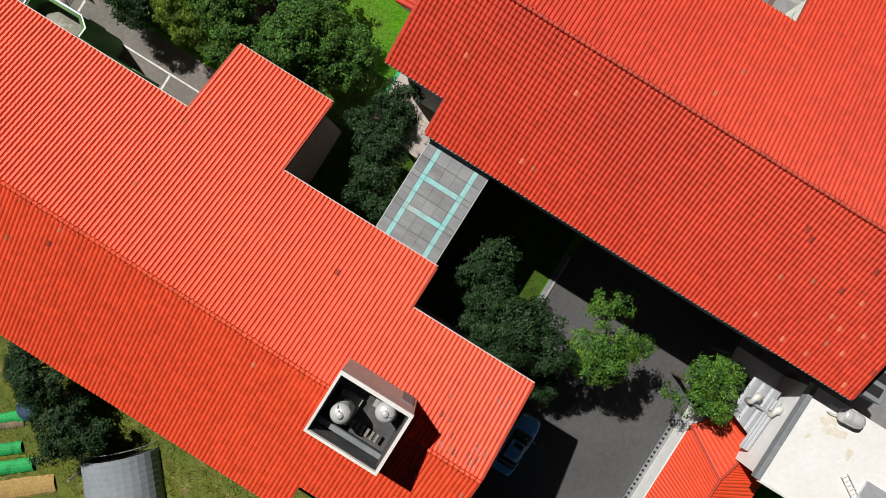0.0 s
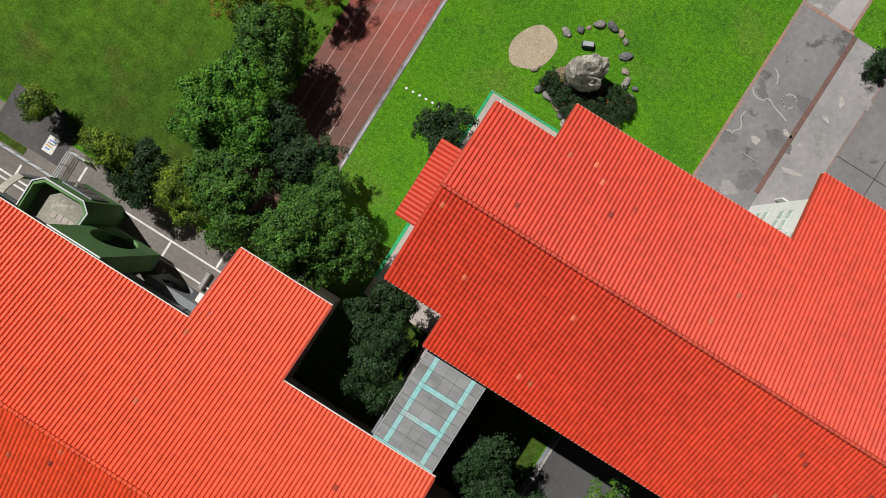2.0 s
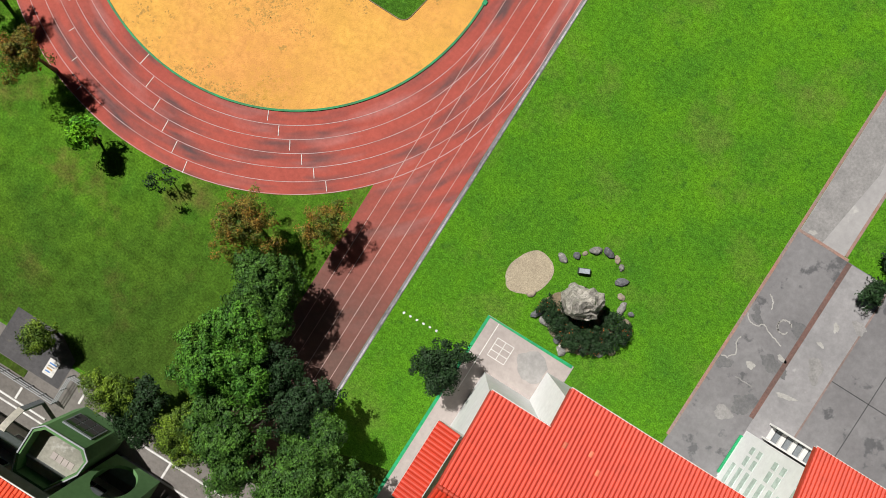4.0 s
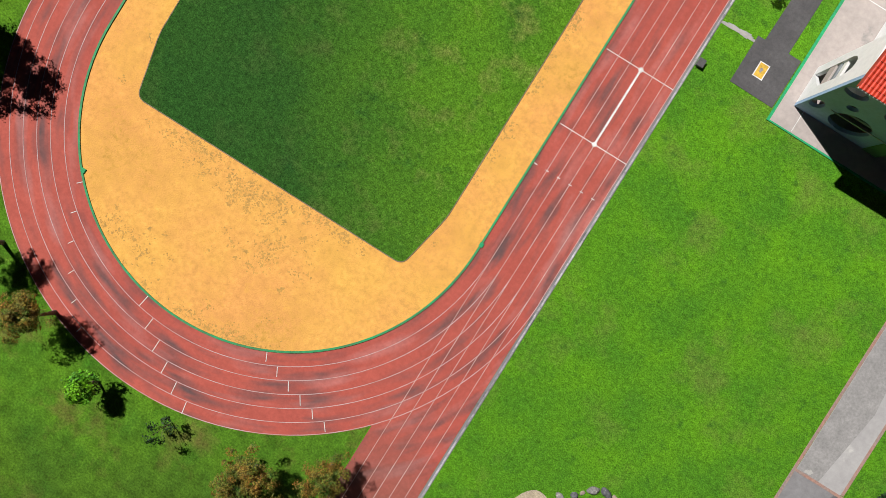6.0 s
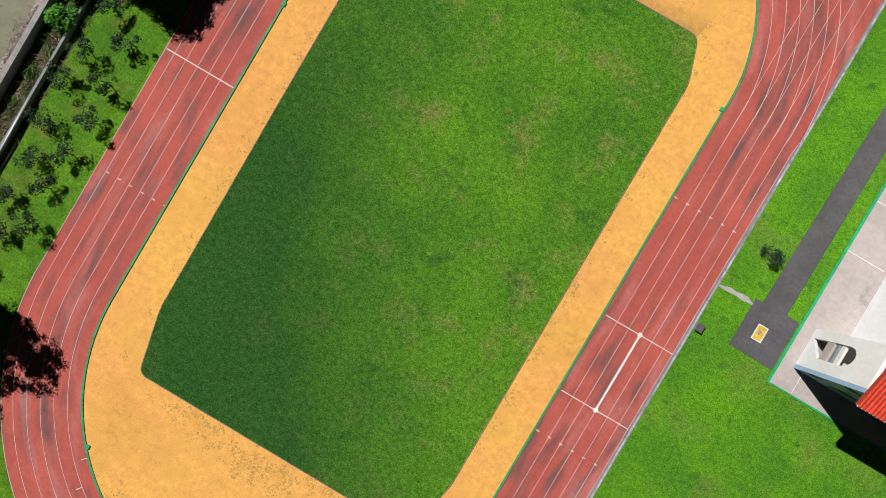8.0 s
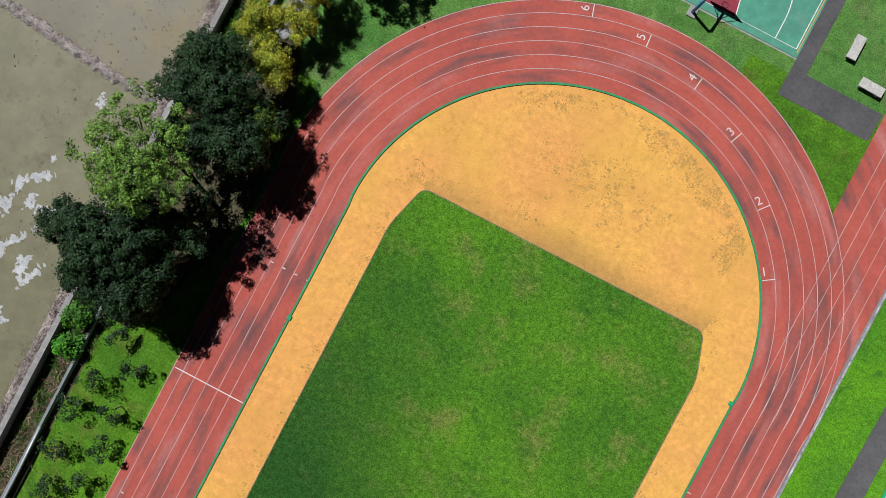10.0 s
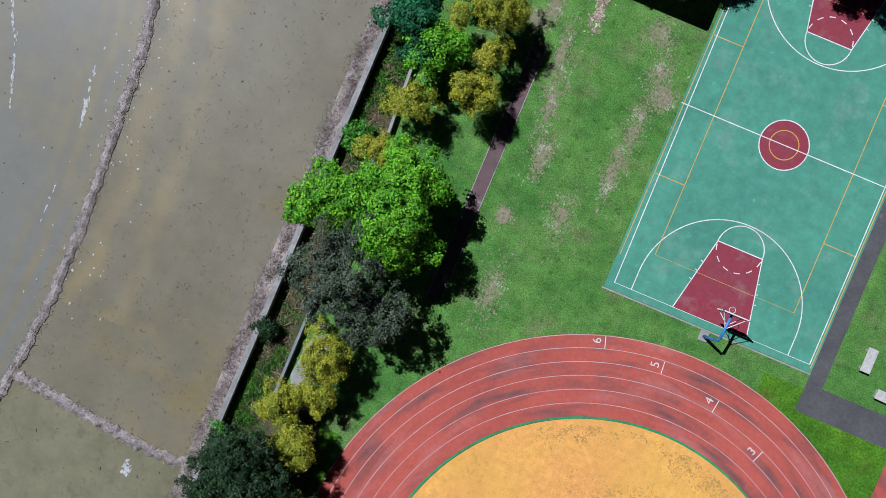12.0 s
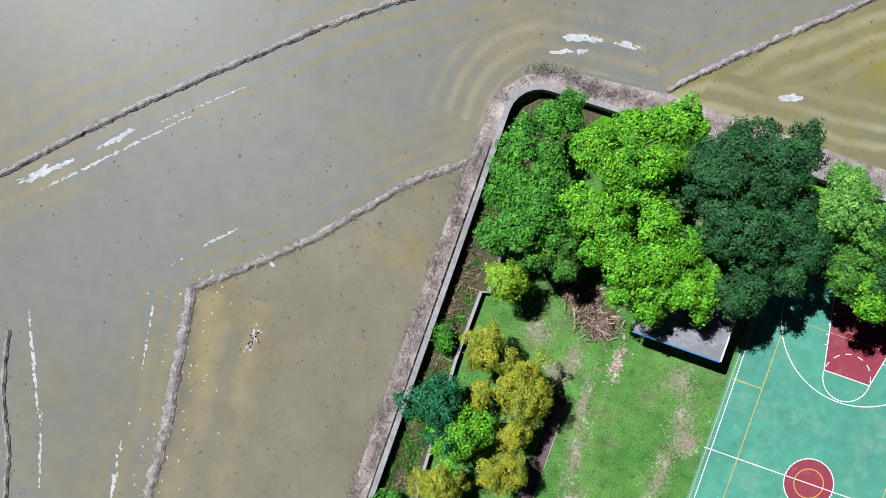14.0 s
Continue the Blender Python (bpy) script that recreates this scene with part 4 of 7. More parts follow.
for x, ya, yb in ((-37.0, -2.65, -1.65), (-40.2, -2.65, -1.65), (-32.7, -0.4, 0.85), (-24.35, -1.9, -0.55), (-20.4, -0.35, 1.5)):
    part("cross_line", Mesher().box(x - 0.09, ya, 0.0, x + 0.09, yb, 0.03, 0.005), WHITE, court_a)
setting("pad_sign", Mesher().slab([(-40.5, -0.3), (-34.6, -0.3), (-34.6, 2.2), (-36.5, 3.4), (-40.5, 3.4)], -0.05, 0.02), ASPHALT2, "dark worn asphalt entry pad")
part("planter_lawn", Mesher().slab([(-42, -0.95), (-37.3, -0.95), (-37.3, -0.34), (-42, -0.34)], 0.0, 0.05), GRASS_OLIVE, court_a)
sg = thing("floor_sign", "white printed sheet lying on dark asphalt", "sign")
part("sheet", Mesher().box(-0.45, -0.65, 0, 0.45, 0.65, 0.03, 0.008), WHITE, sg, m=pose(-35.9, 0.8, 0.022, 0, 0, 0))
for k in range(4):
    part("print_bar", Mesher().box(-0.3, -0.4 + 0.22 * k, 0.03, 0.12 + 0.06 * k, -0.3 + 0.22 * k, 0.034, 0.001), [BLUEPAINT, YELLOW, GREYPAINT, BLUEPAINT][k], sg, m=pose(-35.9, 0.8, 0.022))
rail = thing("hand_rail", "grey steel handrail fence beside the forecourt", "fence")
for (xa, ya, xb, yb) in ((-42.0, -1.05, -34.1, -1.05), (-34.1, -1.05, -34.1, 1.3), (-34.1, 1.3, -32.6, 1.3)):
    for z in (0.35, 0.65, 0.95):
        part("rail", Mesher().tube([(xa, ya, z), (xb, yb, z)], 0.035), GALV, rail)
    n = max(2, int(math.hypot(xb - xa, yb - ya) / 1.0))
    for k in range(n + 1):
        x, y = xa + (xb - xa) * k / n, ya + (yb - ya) * k / n
        part("post", Mesher().tube([(x, y, 0), (x, y, 1.0)], 0.04), GALV, rail)

# ---- paddy bunds, walls ----


def bund(pts, width, height, seed):
    """A lumpy earth ridge through the given points."""
    rnd = random.Random(seed)
    line = []
    for (xa, ya), (xb, yb) in zip(pts, pts[1:]):
        n = max(2, int(math.hypot(xb - xa, yb - ya) / 0.35))
        line += [(xa + (xb - xa) * k / n, ya + (yb - ya) * k / n) for k in range(n)]
    line.append(pts[-1])
    rings = []
    for i, (x, y) in enumerate(line):
        a, b = line[max(i - 1, 0)], line[min(i + 1, len(line) - 1)]
        d = Vector((b[0] - a[0], b[1] - a[1])).normalized()
        w, h = width * rnd.uniform(0.75, 1.25), height * rnd.uniform(0.7, 1.25)
        o = rnd.uniform(-0.12, 0.12) * width
        rings.append([(x - d.y * (q * w + o), y + d.x * (q * w + o), z) for q, z in ((-0.62, -0.55), (-0.45, WZ + 0.3 * h), (-0.16, WZ + h * 0.95), (0.12, WZ + h), (0.42, WZ + 0.35 * h), (0.62, -0.55))])
    return Mesher().loft(rings, closed=False, caps=False), line


def tufts(line, spread, count, size, seed, z0=0.0):
    """Many short dead blades along a line."""
    rnd = np.random.RandomState(seed)
    pts = np.array(line)
    i = rnd.randint(0, len(pts), count)
    base = np.c_[pts[i] + rnd.normal(0, spread, (count, 2)), np.full(count, z0)]
    lean = np.c_[rnd.normal(0, 0.7, (count, 2)), np.abs(rnd.normal(0.5, 0.25, count))] * size * rnd.uniform(0.5, 1.4, (count, 1))
    side = np.cross(lean, rnd.normal(0, 1, (count, 3)))
    side *= 0.09 * size / (np.linalg.norm(side, axis=1, keepdims=True) + 1e-6)
    v = np.stack([base - side, base + side, base + lean + side * 0.4, base + lean - side * 0.4], 1).reshape(-1, 3)
    me = bpy.data.meshes.new("tufts")
    me.from_pydata(v.tolist(), [], np.arange(4 * count).reshape(-1, 4).tolist())
    return me


BUNDS = [
    ([(-89.0, 115.8), (-87.2, 103.8), (-86.8, 97.3), (-86.5, 90.5), (-86.5, 85.0), (-87.1, 78.5), (-88.5, 66), (-89.5, 50)], 0.84, 0.26),
    ([(-89.0, 115.8), (-85.6, 118.7), (-81.1, 122.8), (-75.9, 129.0), (-72.0, 132.2)], 0.6, 0.26),
    ([(-130, 96), (-112, 113.5), (-105.9, 119.4), (-100.1, 125.4), (-96.8, 128.6), (-90.6, 134.2), (-86.4, 138.0), (-81.3, 142.0), (-70, 150), (-55, 160)], 0.5, 0.3),
    ([(-59.4, 142.3), (-55.4, 146.3), (-52.0, 149.4), (-47.1, 153.8), (-30, 169)], 0.5, 0.3),
    ([(-87.1, 78.4), (-81.6, 77.8), (-76.6, 77.2), (-73.1, 77.0), (-71.2, 77.4)], 0.85, 0.26),
    ([(-101.5, 108), (-100.4, 103.5), (-98.4, 99.1), (-97.4, 95.6), (-98, 85)], 0.4, 0.25),
]
for i, (pts, w, h) in enumerate(BUNDS):
    me, line = bund(pts, w * 1.05, h * 0.75, i)
    b = solo("bund", me, BUND_TOP, "low lumpy mud bund with dead grass between paddies", "bund", group="paddy bunds")
    t = put(new("dead_grass", tufts(line, w * 0.3, len(line) * (34 if i not in (2, 3, 5) else 8), 0.17, i, WZ + h * 0.45)), b)
    t.data.materials.append(STRAW)
    tagged(t, "pale dead grass tufts", kind="stuff")

# The paddy inside the bunds is browner than the ones beyond.
inner_pts = [(-71.1, 20.0), (-71.1, 132.0)] + BUNDS[1][0][::-1][1:] + BUNDS[0][0][1:] + [(-90.0, 20.0)]
setting("paddy_water", Mesher().slab(inner_pts, -0.5, WZ + 0.0015), WATER_TAN, "tan muddy water of the nearest paddy")

setting("paddy_south", Mesher().slab([(-71.1, 20.0), (-71.1, 77.4)] + BUNDS[4][0][::-1][1:] + [(-88.5, 66), (-89.5, 50), (-90.0, 20.0)], -0.5, WZ + 0.003), WATER_OLIVE, "olive shallow water of the southern paddy")

setting("paddy_north", Mesher().slab([(-59.4, 142.3), (-56.2, 140.0), (-20.0, 142.0), (-10.0, 165.0), (-30.0, 169.0)] + BUNDS[3][0][::-1][1:4], -0.5, WZ + 0.0025), WATER_YELLOW, "yellow olive shallow water of the northern paddy")

# Silt ripples beside the bunds and the bank: strips of the same water whose colour waves from the edge outwards.
def ripple(line, reach, z, material, label):
    """A strip from a line out to 'reach' metres on its left (or its right if negative)."""
    fine = []
    for (xa, ya), (xb, yb) in zip(line, line[1:]):
        n = int(math.hypot(xb - xa, yb - ya) / 1.2) + 1
        fine += [(xa + (xb - xa) * k / n, ya + (yb - ya) * k / n) for k in range(n)]
    fine.append(line[-1])
    m = 8
    verts, uvs, faces = [], [], []
    for i, (x, y) in enumerate(fine):
        a, b = fine[max(i - 3, 0)], fine[min(i + 3, len(fine) - 1)]
        d = Vector((b[0] - a[0], b[1] - a[1])).normalized()
        for j in range(m + 1):
            verts.append((x - d.y * reach * j / m, y + d.x * reach * j / m, WZ - 0.001 + (z - WZ + 0.001) * (1 - (j / m) ** 4)))
            uvs.append((j / m, i / len(fine)))
    for i in range(len(fine) - 1):
        for j in range(m):
            o = i * (m + 1) + j
            faces.append((o, o + 1, o + m + 2, o + m + 1) if reach < 0 else (o, o + m + 1, o + m + 2, o + 1))
    me = bpy.data.meshes.new("silt_ripple")
    me.from_pydata(verts, [], faces)
    layer = me.uv_layers.new(name="UVMap")
    for lp in me.loops:
        layer.data[lp.index].uv = uvs[lp.vertex_index]
    me.materials.append(material)
    tagged(new("silt_ripple", me), label, "ripples", "paddy ripples", "stuff")


bank_line = [(-72.1, 100.0), (-72.1, 125.0), (-72.0, 135.0)] + [(-68.0 - 3.9 * math.cos(radians(a)), 136.8 + 4.6 * math.sin(radians(a))) for a in range(10, 91, 16)] + [(-60.0, 142.2)]
ripple(bank_line[2:], 7.0, WZ + 0.004, RIPPLE_BANK, "curving silt ripples round the corner of the paddy bank")
ripple(BUNDS[3][0], -6.5, WZ + 0.005, RIPPLE_YELLOW, "silt ripples in yellow shallow water beside a bund")
ripple([(-56.5, 141.5), (-49.2, 142.0), (-41.7, 142.6), (-30.0, 143.4)], 5.5, WZ + 0.0062, RIPPLE_YELLOW, "silt ripples in yellow shallow water beside the bank")
ripple(BUNDS[3][0], 5.0, WZ + 0.006, RIPPLE, "silt ripples in shallow paddy water beside a bund")
ripple(BUNDS[2][0], -6.0, WZ + 0.005, RIPPLE, "silt ripples in shallow paddy water beside a bund")
ripple(BUNDS[2][0], 7.0, WZ + 0.007, RIPPLE, "silt ripples in shallow paddy water beside a bund")
ripple(BUNDS[0][0], -6.0, WZ + 0.008, RIPPLE, "silt ripples in shallow paddy water beside a bund")
ripple(BUNDS[1][0], 5.0, WZ + 0.009, RIPPLE, "silt ripples in shallow paddy water beside a bund")
ripple(BUNDS[0][0][:5], 9.0, WZ + 0.010, RIPPLE_TAN, "faint silt ripples inside the nearest paddy")
# Foam streaks, clods and weeds in the water.
FOAMS = [((-91.5, 114.2), (-90.6, 108.5), 0.14), ((-90.3, 102.6), (-89.5, 97.8), 0.2), ((-89.6, 93.5), (-89.6, 90), 0.1), ((-100.5, 110), (-97.0, 102.3), 0.17), ((-97, 103), (-95.2, 97.2), 0.14), ((-104.4, 119.2), (-101.1, 122.1), 0.36),
         ((-102.7, 119.1), (-93.5, 128.4), 0.15), ((-99.4, 123.7), (-97.3, 126.0), 0.26), ((-95.5, 127.2), (-90, 132.1), 0.1), ((-89.6, 118.8), (-87.1, 121.4), 0.15), ((-68.3, 143.7), (-65.5, 144.3), 0.3), ((-68.7, 142.2), (-66.1, 143.2), 0.24),
         ((-64.3, 144.4), (-62.4, 144.7), 0.26), ((-51.0, 144.6), (-49.4, 145.1), 0.3), ((-79.4, 66.4), (-76.6, 68.4), 0.35), ((-77.4, 65.2), (-75.2, 65.9), 0.3), ((-78.6, 60.5), (-76.0, 64.0), 0.3), ((-75.3, 59.2), (-74.2, 62.0), 0.25), ((-84.5, 120.0), (-83.6, 119.6), 0.25), ((-74.8, 71.5), (-74.2, 73.2), 0.2)]
rnd = random.Random(12)
for i, ((xa, ya), (xb, yb), w) in enumerate(FOAMS):
    m_ = Mesher()
    n = int(math.hypot(xb - xa, yb - ya) / 0.16) + 3
    for k in range(n):
        t = rnd.random()
        fall = 0.4 + 0.6 * math.sin(math.pi * min(max(t, 0.05), 0.95))
        m_.slab(blot(xa + (xb - xa) * t + rnd.gauss(0, w * 0.28), ya + (yb - ya) * t + rnd.gauss(0, w * 0.28), w * rnd.uniform(0.6, 2.1) * fall * (0.5 if ya < 76 else 1), w * rnd.uniform(0.25, 0.75) * fall * (1.7 if ya < 76 else 1), i * 99 + k, 11, 0.6, math.degrees(math.atan2(yb - ya, xb - xa)) + rnd.gauss(0, 6)), WZ - 0.02, WZ + rnd.uniform(0.004, 0.02))
    solo("foam_streak", m_, FOAM, "white foam streak drifting on the muddy paddy water", "foam", group="foam streaks", kind="stuff")
FLOATS = [(-77.5, 65.7, 0.35, 0.55), (-75.5, 65.5, 0.4, 0.5), (-75.7, 61.1, 0.4, 1.1), (-77.7, 61.2, 0.3, 0.45), (-77.3, 69.4, 0.22, 0.25), (-75.5, 56.6, 0.5, 0.6), (-79.0, 64.6, 0.5, 0.6), (-78.7, 66.4, 0.25, 0.8), (-76.1, 74.9, 0.3, 0.5)]
for i, (x, y, a, b) in enumerate(FLOATS):
    m_ = Mesher()
    for k in range(26):
        m_.slab(blot(x + rnd.gauss(0, a * 0.5), y + rnd.gauss(0, b * 0.5), a * rnd.uniform(0.15, 0.5), b * rnd.uniform(0.12, 0.4), 40 * i + k, 12, 0.6, rnd.uniform(0, 180)), WZ - 0.02, WZ + 0.006 + 0.0004 * k)
    solo("foam_streak", m_, FOAM, "grey white foam raft drifting on the paddy water", "foam", group="foam streaks", kind="stuff")
m_ = Mesher()
for k in range(650):
    x, y = (rnd.uniform(-104, -73), rnd.uniform(48, 140)) if k % 3 else (rnd.uniform(-90, -40), rnd.uniform(141, 156))
    s = rnd.uniform(0.03, 0.1)
    m_.slab(blot(x, y, s, s * rnd.uniform(0.5, 1.6), k, 6, 0.5, rnd.uniform(0, 180)), WZ - 0.03, WZ + rnd.uniform(0.01, 0.05))
solo("mud_clods", m_, mat("wet dark mud", (0.13, 0.115, 0.085), (0.165, 0.145, 0.11), 0.8, 5, 0.8, 0.4), "scattered small mud clods in paddy water", "clods", kind="stuff")
ff = Mesher()
for k in range(190):
    t_ = rnd.random()
    bx, by = -88.6 + 2.0 * math.sin(t_ * 1.5), 118 - 34 * t_
    q = rnd.uniform(0.025, 0.085)
    ff.slab(blot(bx + rnd.gauss(0.2, 1.6), by, q, q * rnd.uniform(0.7, 1.5), k, 7, 0.5), WZ - 0.02, WZ + rnd.uniform(0.008, 0.02))
solo("foam_flecks", ff, FOAM, "small white foam flecks drifting beside the bund", "foam", group="foam streaks", kind="stuff")
weeds = new("rice_stubble", tufts([(random.uniform(-88, -73), random.uniform(60, 130)) for _ in range(420)], 0.35, 1700, 0.17, 5, WZ))
weeds.data.materials.append(DEBRIS)
tagged(weeds, "sparse dead stubble straws in muddy paddy water", "stubble", kind="stuff")
st = Mesher()
for k in range(16):
    x, y = -83.5 + 0.035 * k + rnd.gauss(0, 0.12), 113.0 + 0.075 * k + rnd.gauss(0, 0.12)
    st.tube([(x, y, WZ - 0.02), (x + rnd.uniform(-0.3, 0.3), y + rnd.uniform(-0.3, 0.3), WZ + rnd.uniform(0.05, 0.2))], [0.07, 0.03], 6)
drift = solo("drift_clump", st, STRAW, "pale tangled driftwood clump stranded in the paddy", "driftwood", kind="stuff")
fs = Mesher()
for k in range(20):
    fs.slab(blot(-83.3 + rnd.gauss(0, 0.3), 113.6 + rnd.gauss(0, 0.5), rnd.uniform(0.04, 0.14), rnd.uniform(0.05, 0.16), k, 8, 0.5), WZ - 0.02, WZ + 0.01 + 0.001 * k)
tagged(part("foam", fs, FOAM, drift), "white foam flecks", kind="stuff")

SCRUB = mat("brushy weedy soil", (0.07, 0.068, 0.035), (0.1, 0.08, 0.05), 0.5, 4, 0.95, 0.9, 10, 0.45, spots=(0.04, 0.07, 0.02), spot_scale=0.6, spot_edge=0.5, soft_spot=0.15, spots2=(0.2, 0.155, 0.11), s2_scale=1.1, s2_edge=0.62, s2_soft=0.12, spec=0.1)
# Boundary wall in poured lengths.
WALL = [(-70.75, 20.0), (-70.72, 60.0), (-70.6, 90.0), (-70.5, 125.0), (-70.5, 133.0)] + [(-67.9 - 2.6 * math.cos(radians(a)), 136.6 + 2.6 * math.sin(radians(a))) for a in range(0, 91, 15)] + [(-62.6, 139.35), (-52, 139.55), (-30, 139.7)]
wall = setting("wall_west", Mesher().band(WALL, 0.36, -0.6, 0.95), CONCRETE, "weathered grey concrete boundary wall round the paddies")
part("coping", Mesher().band(WALL, 0.42, 0.95, 1.02), mat("pale coping concrete", (0.3, 0.29, 0.285), (0.22, 0.21, 0.2), 0.6, 3, 0.9, 0.3, 25, 0.25), wall)
part("verge", Mesher().slab([(-72.1, 20), (-70.9, 20), (-70.85, 133.5), (-70.0, 137.4), (-67.5, 139.4), (-30, 139.8), (-30, 141.9), (-59, 142.0), (-66.5, 141.2), (-70.0, 139.9), (-71.8, 137.6), (-72.1, 125)], -0.6, -0.1), VERGE, wall, "dry earth verge outside the wall")
vl = [(-71.55 + 0.2 * math.sin(y), y) for y in np.arange(40, 134, 0.3)] + [(-71.5, 136), (-71, 138), (-70, 139.3)] + [(x, 140.6 + 0.3 * math.sin(x)) for x in np.arange(-69.5, -40, 0.3)]
vt = put(new("dry_verge_grass", tufts(vl, 0.38, 26000, 0.2, 21, -0.1)), wall)
vt.data.materials.append(VERGE)
tagged(vt, "dry pinkish dead grass", kind="stuff")
part("scrub_strip", Mesher().slab([(-70.6, 20), (-68.0, 20), (-67.3, 134), (-63, 139.3), (-67.6, 139.2), (-70.3, 136.4), (-70.45, 125)], -0.05, 0.006), SCRUB, ground, "weedy strip behind the boundary wall")
part("tree_soil", Mesher().slab(blot(-66.4, 74, 4.2, 12.5, 31, 40, 0.1), -0.02, 0.0065), SCRUB, ground, "dark shaded soil under the trees")
il = [(random.uniform(-70.2, -68.3), y) for y in np.arange(42, 133, 0.12)]
it = new("dry_brush", tufts(il, 0.35, 5200, 0.4, 22, 0.0))
it.data.materials.append(DEBRIS)
tagged(it, "dry brown brush and dead twigs behind the wall", "brush", kind="stuff")
inner = setting("wall_inner", Mesher().band([(-68.45, 20), (-68.4, 61.5)], 0.2, 0.0, 0.62), GREYPAINT, "low grey inner wall beside the sapling bed")
part("wall_length", Mesher().band([(-67.6, 84.0), (-67.6, 106.5)], 0.2, 0.0, 0.6), GREYPAINT, inner)
part("wall_length", Mesher().band([(-67.3, 106.6), (-67.9, 117.4), (-67.8, 123.0), (-67.1, 123.2), (-67.3, 128.0)], 0.22, 0.0, 0.6), CONCRETE, inner)
pipe = solo("water_pipe", Mesher().tube([(-68.25, 40, 0.68), (-68.22, 47.5, 0.7), (-68.3, 51.2, 0.7)], 0.1, 8), GALV, "pale steel water pipe lying on the inner wall", "pipe", smooth=True)
part("gravel_bed", Mesher().slab(blot(-66.0, 88.0, 1.2, 2.2, 77, 24, 0.2), -0.02, 0.012), CONCRETE, ground, "grey gravel bed under trees")

# ---- school wings ----
SLOPE = 0.31


def deck(parent, x0, x1, y_ridge, y_eave, z_ridge, material):
    """The boarded slope under the tiles."""
    ze = z_ridge - SLOPE * abs(y_eave - y_ridge)
    lo, hi = sorted((y_ridge, y_eave))
    zl, zh = (z_ridge, ze) if lo == y_ridge else (ze, z_ridge)
    return part("roof", Mesher().loft([[(x, lo, zl - 0.22), (x, hi, zh - 0.22), (x, hi, zh), (x, lo, zl)] for x in (x0, x1)]), material, parent, "tiled roof slope")


def eave_trim(parent, x0, x1, y, z, out):
    """White fascia board and half-round gutter along an eave; out is +1 or -1 in y."""
    part("fascia", Mesher().box(x0, y - 0.03, z - 0.26, x1, y + 0.03, z + 0.0, 0.01), FASCIA, parent)
    part("eave_gutter", Mesher().tube([(x0, y + out * 0.1, z - 0.05), (x1, y + out * 0.1, z - 0.05)], 0.055, 8), FASCIA, parent, "white eave gutter")


def verge_trim(parent, x, ya, za, yb, zb):
    part("verge_board", Mesher().loft([[(x - 0.05, y, z - 0.25), (x + 0.05, y, z - 0.25), (x + 0.05, y, z + 0.06), (x - 0.05, y, z + 0.06)] for y, z in ((ya, za), (yb, zb))]), RIDGE, parent, "red tiled verge")


# Western wing: roof in three lengths that share one ridge.
RA, ZA = -10.35, 13.5
house_a = thing("school_building", "long three-storey school wing with orange red tiled gable roof", "building")
A_SPANS = [(-60.0, -17.35, RA, -1.55, ZA), (-17.35, -10.6, RA, 3.4, ZA), (-10.6, 0.18, RA, -1.7, ZA), (0.18, 8.5, RA, -4.42, ZA), (-60.0, 0.1, RA, -18.65, ZA), (0.1, 8.5, RA, -16.6, ZA)]
A_ROOFS = [(deck(house_a, *s, TILE_A), s) for s in A_SPANS]
for (x0, x1, yr, ye, zr) in A_SPANS:
    if ye > 0:
        continue
    eave_trim(house_a, x0, x1, ye, zr - SLOPE * abs(ye - yr), 1 if ye > yr else -1)
eave_trim(house_a, -17.35, -10.6, 3.4, ZA - SLOPE * 13.75, 1)


def za(y):
    return ZA - SLOPE * abs(y - RA)


verge_trim(house_a, -17.35, -1.55, za(-1.55), 3.4, za(3.4))
verge_trim(house_a, -10.6, -1.7, za(-1.7), 3.4, za(3.4))
verge_trim(house_a, 0.18, -4.42, za(-4.42), -1.7, za(-1.7))
verge_trim(house_a, 8.5, RA, ZA, -4.42, za(-4.42))
verge_trim(house_a, 8.5, RA, ZA, -16.6, za(-16.6))
verge_trim(house_a, 0.1, -16.6, za(-16.6), -18.65, za(-18.65))


def block(parent, x0, y0, x1, y1, z1, material, label=""):
    """Four walls with thickness, open above, closed by the roof."""
    for nm, b in (("wall", (x0, y0, x1, y0 + 0.25)), ("wall", (x0, y1 - 0.25, x1, y1)), ("wall", (x0, y0 + 0.25, x0 + 0.25, y1 - 0.25)), ("wall", (x1 - 0.25, y0 + 0.25, x1, y1 - 0.25))):
        part(nm, Mesher().box(b[0], b[1], 0, b[2], b[3], z1, 0.0), material, parent, label)


block(house_a, -59.5, -17.9, -0.6, -4.3, 10.9, PLASTER_PINK)
block(house_a, -16.7, -4.3, -11.2, 2.7, 8.9, PLASTER_PINK)
block(house_a, -0.6, -15.9, 7.8, -5.2, 11.2, PLASTER_PINK)
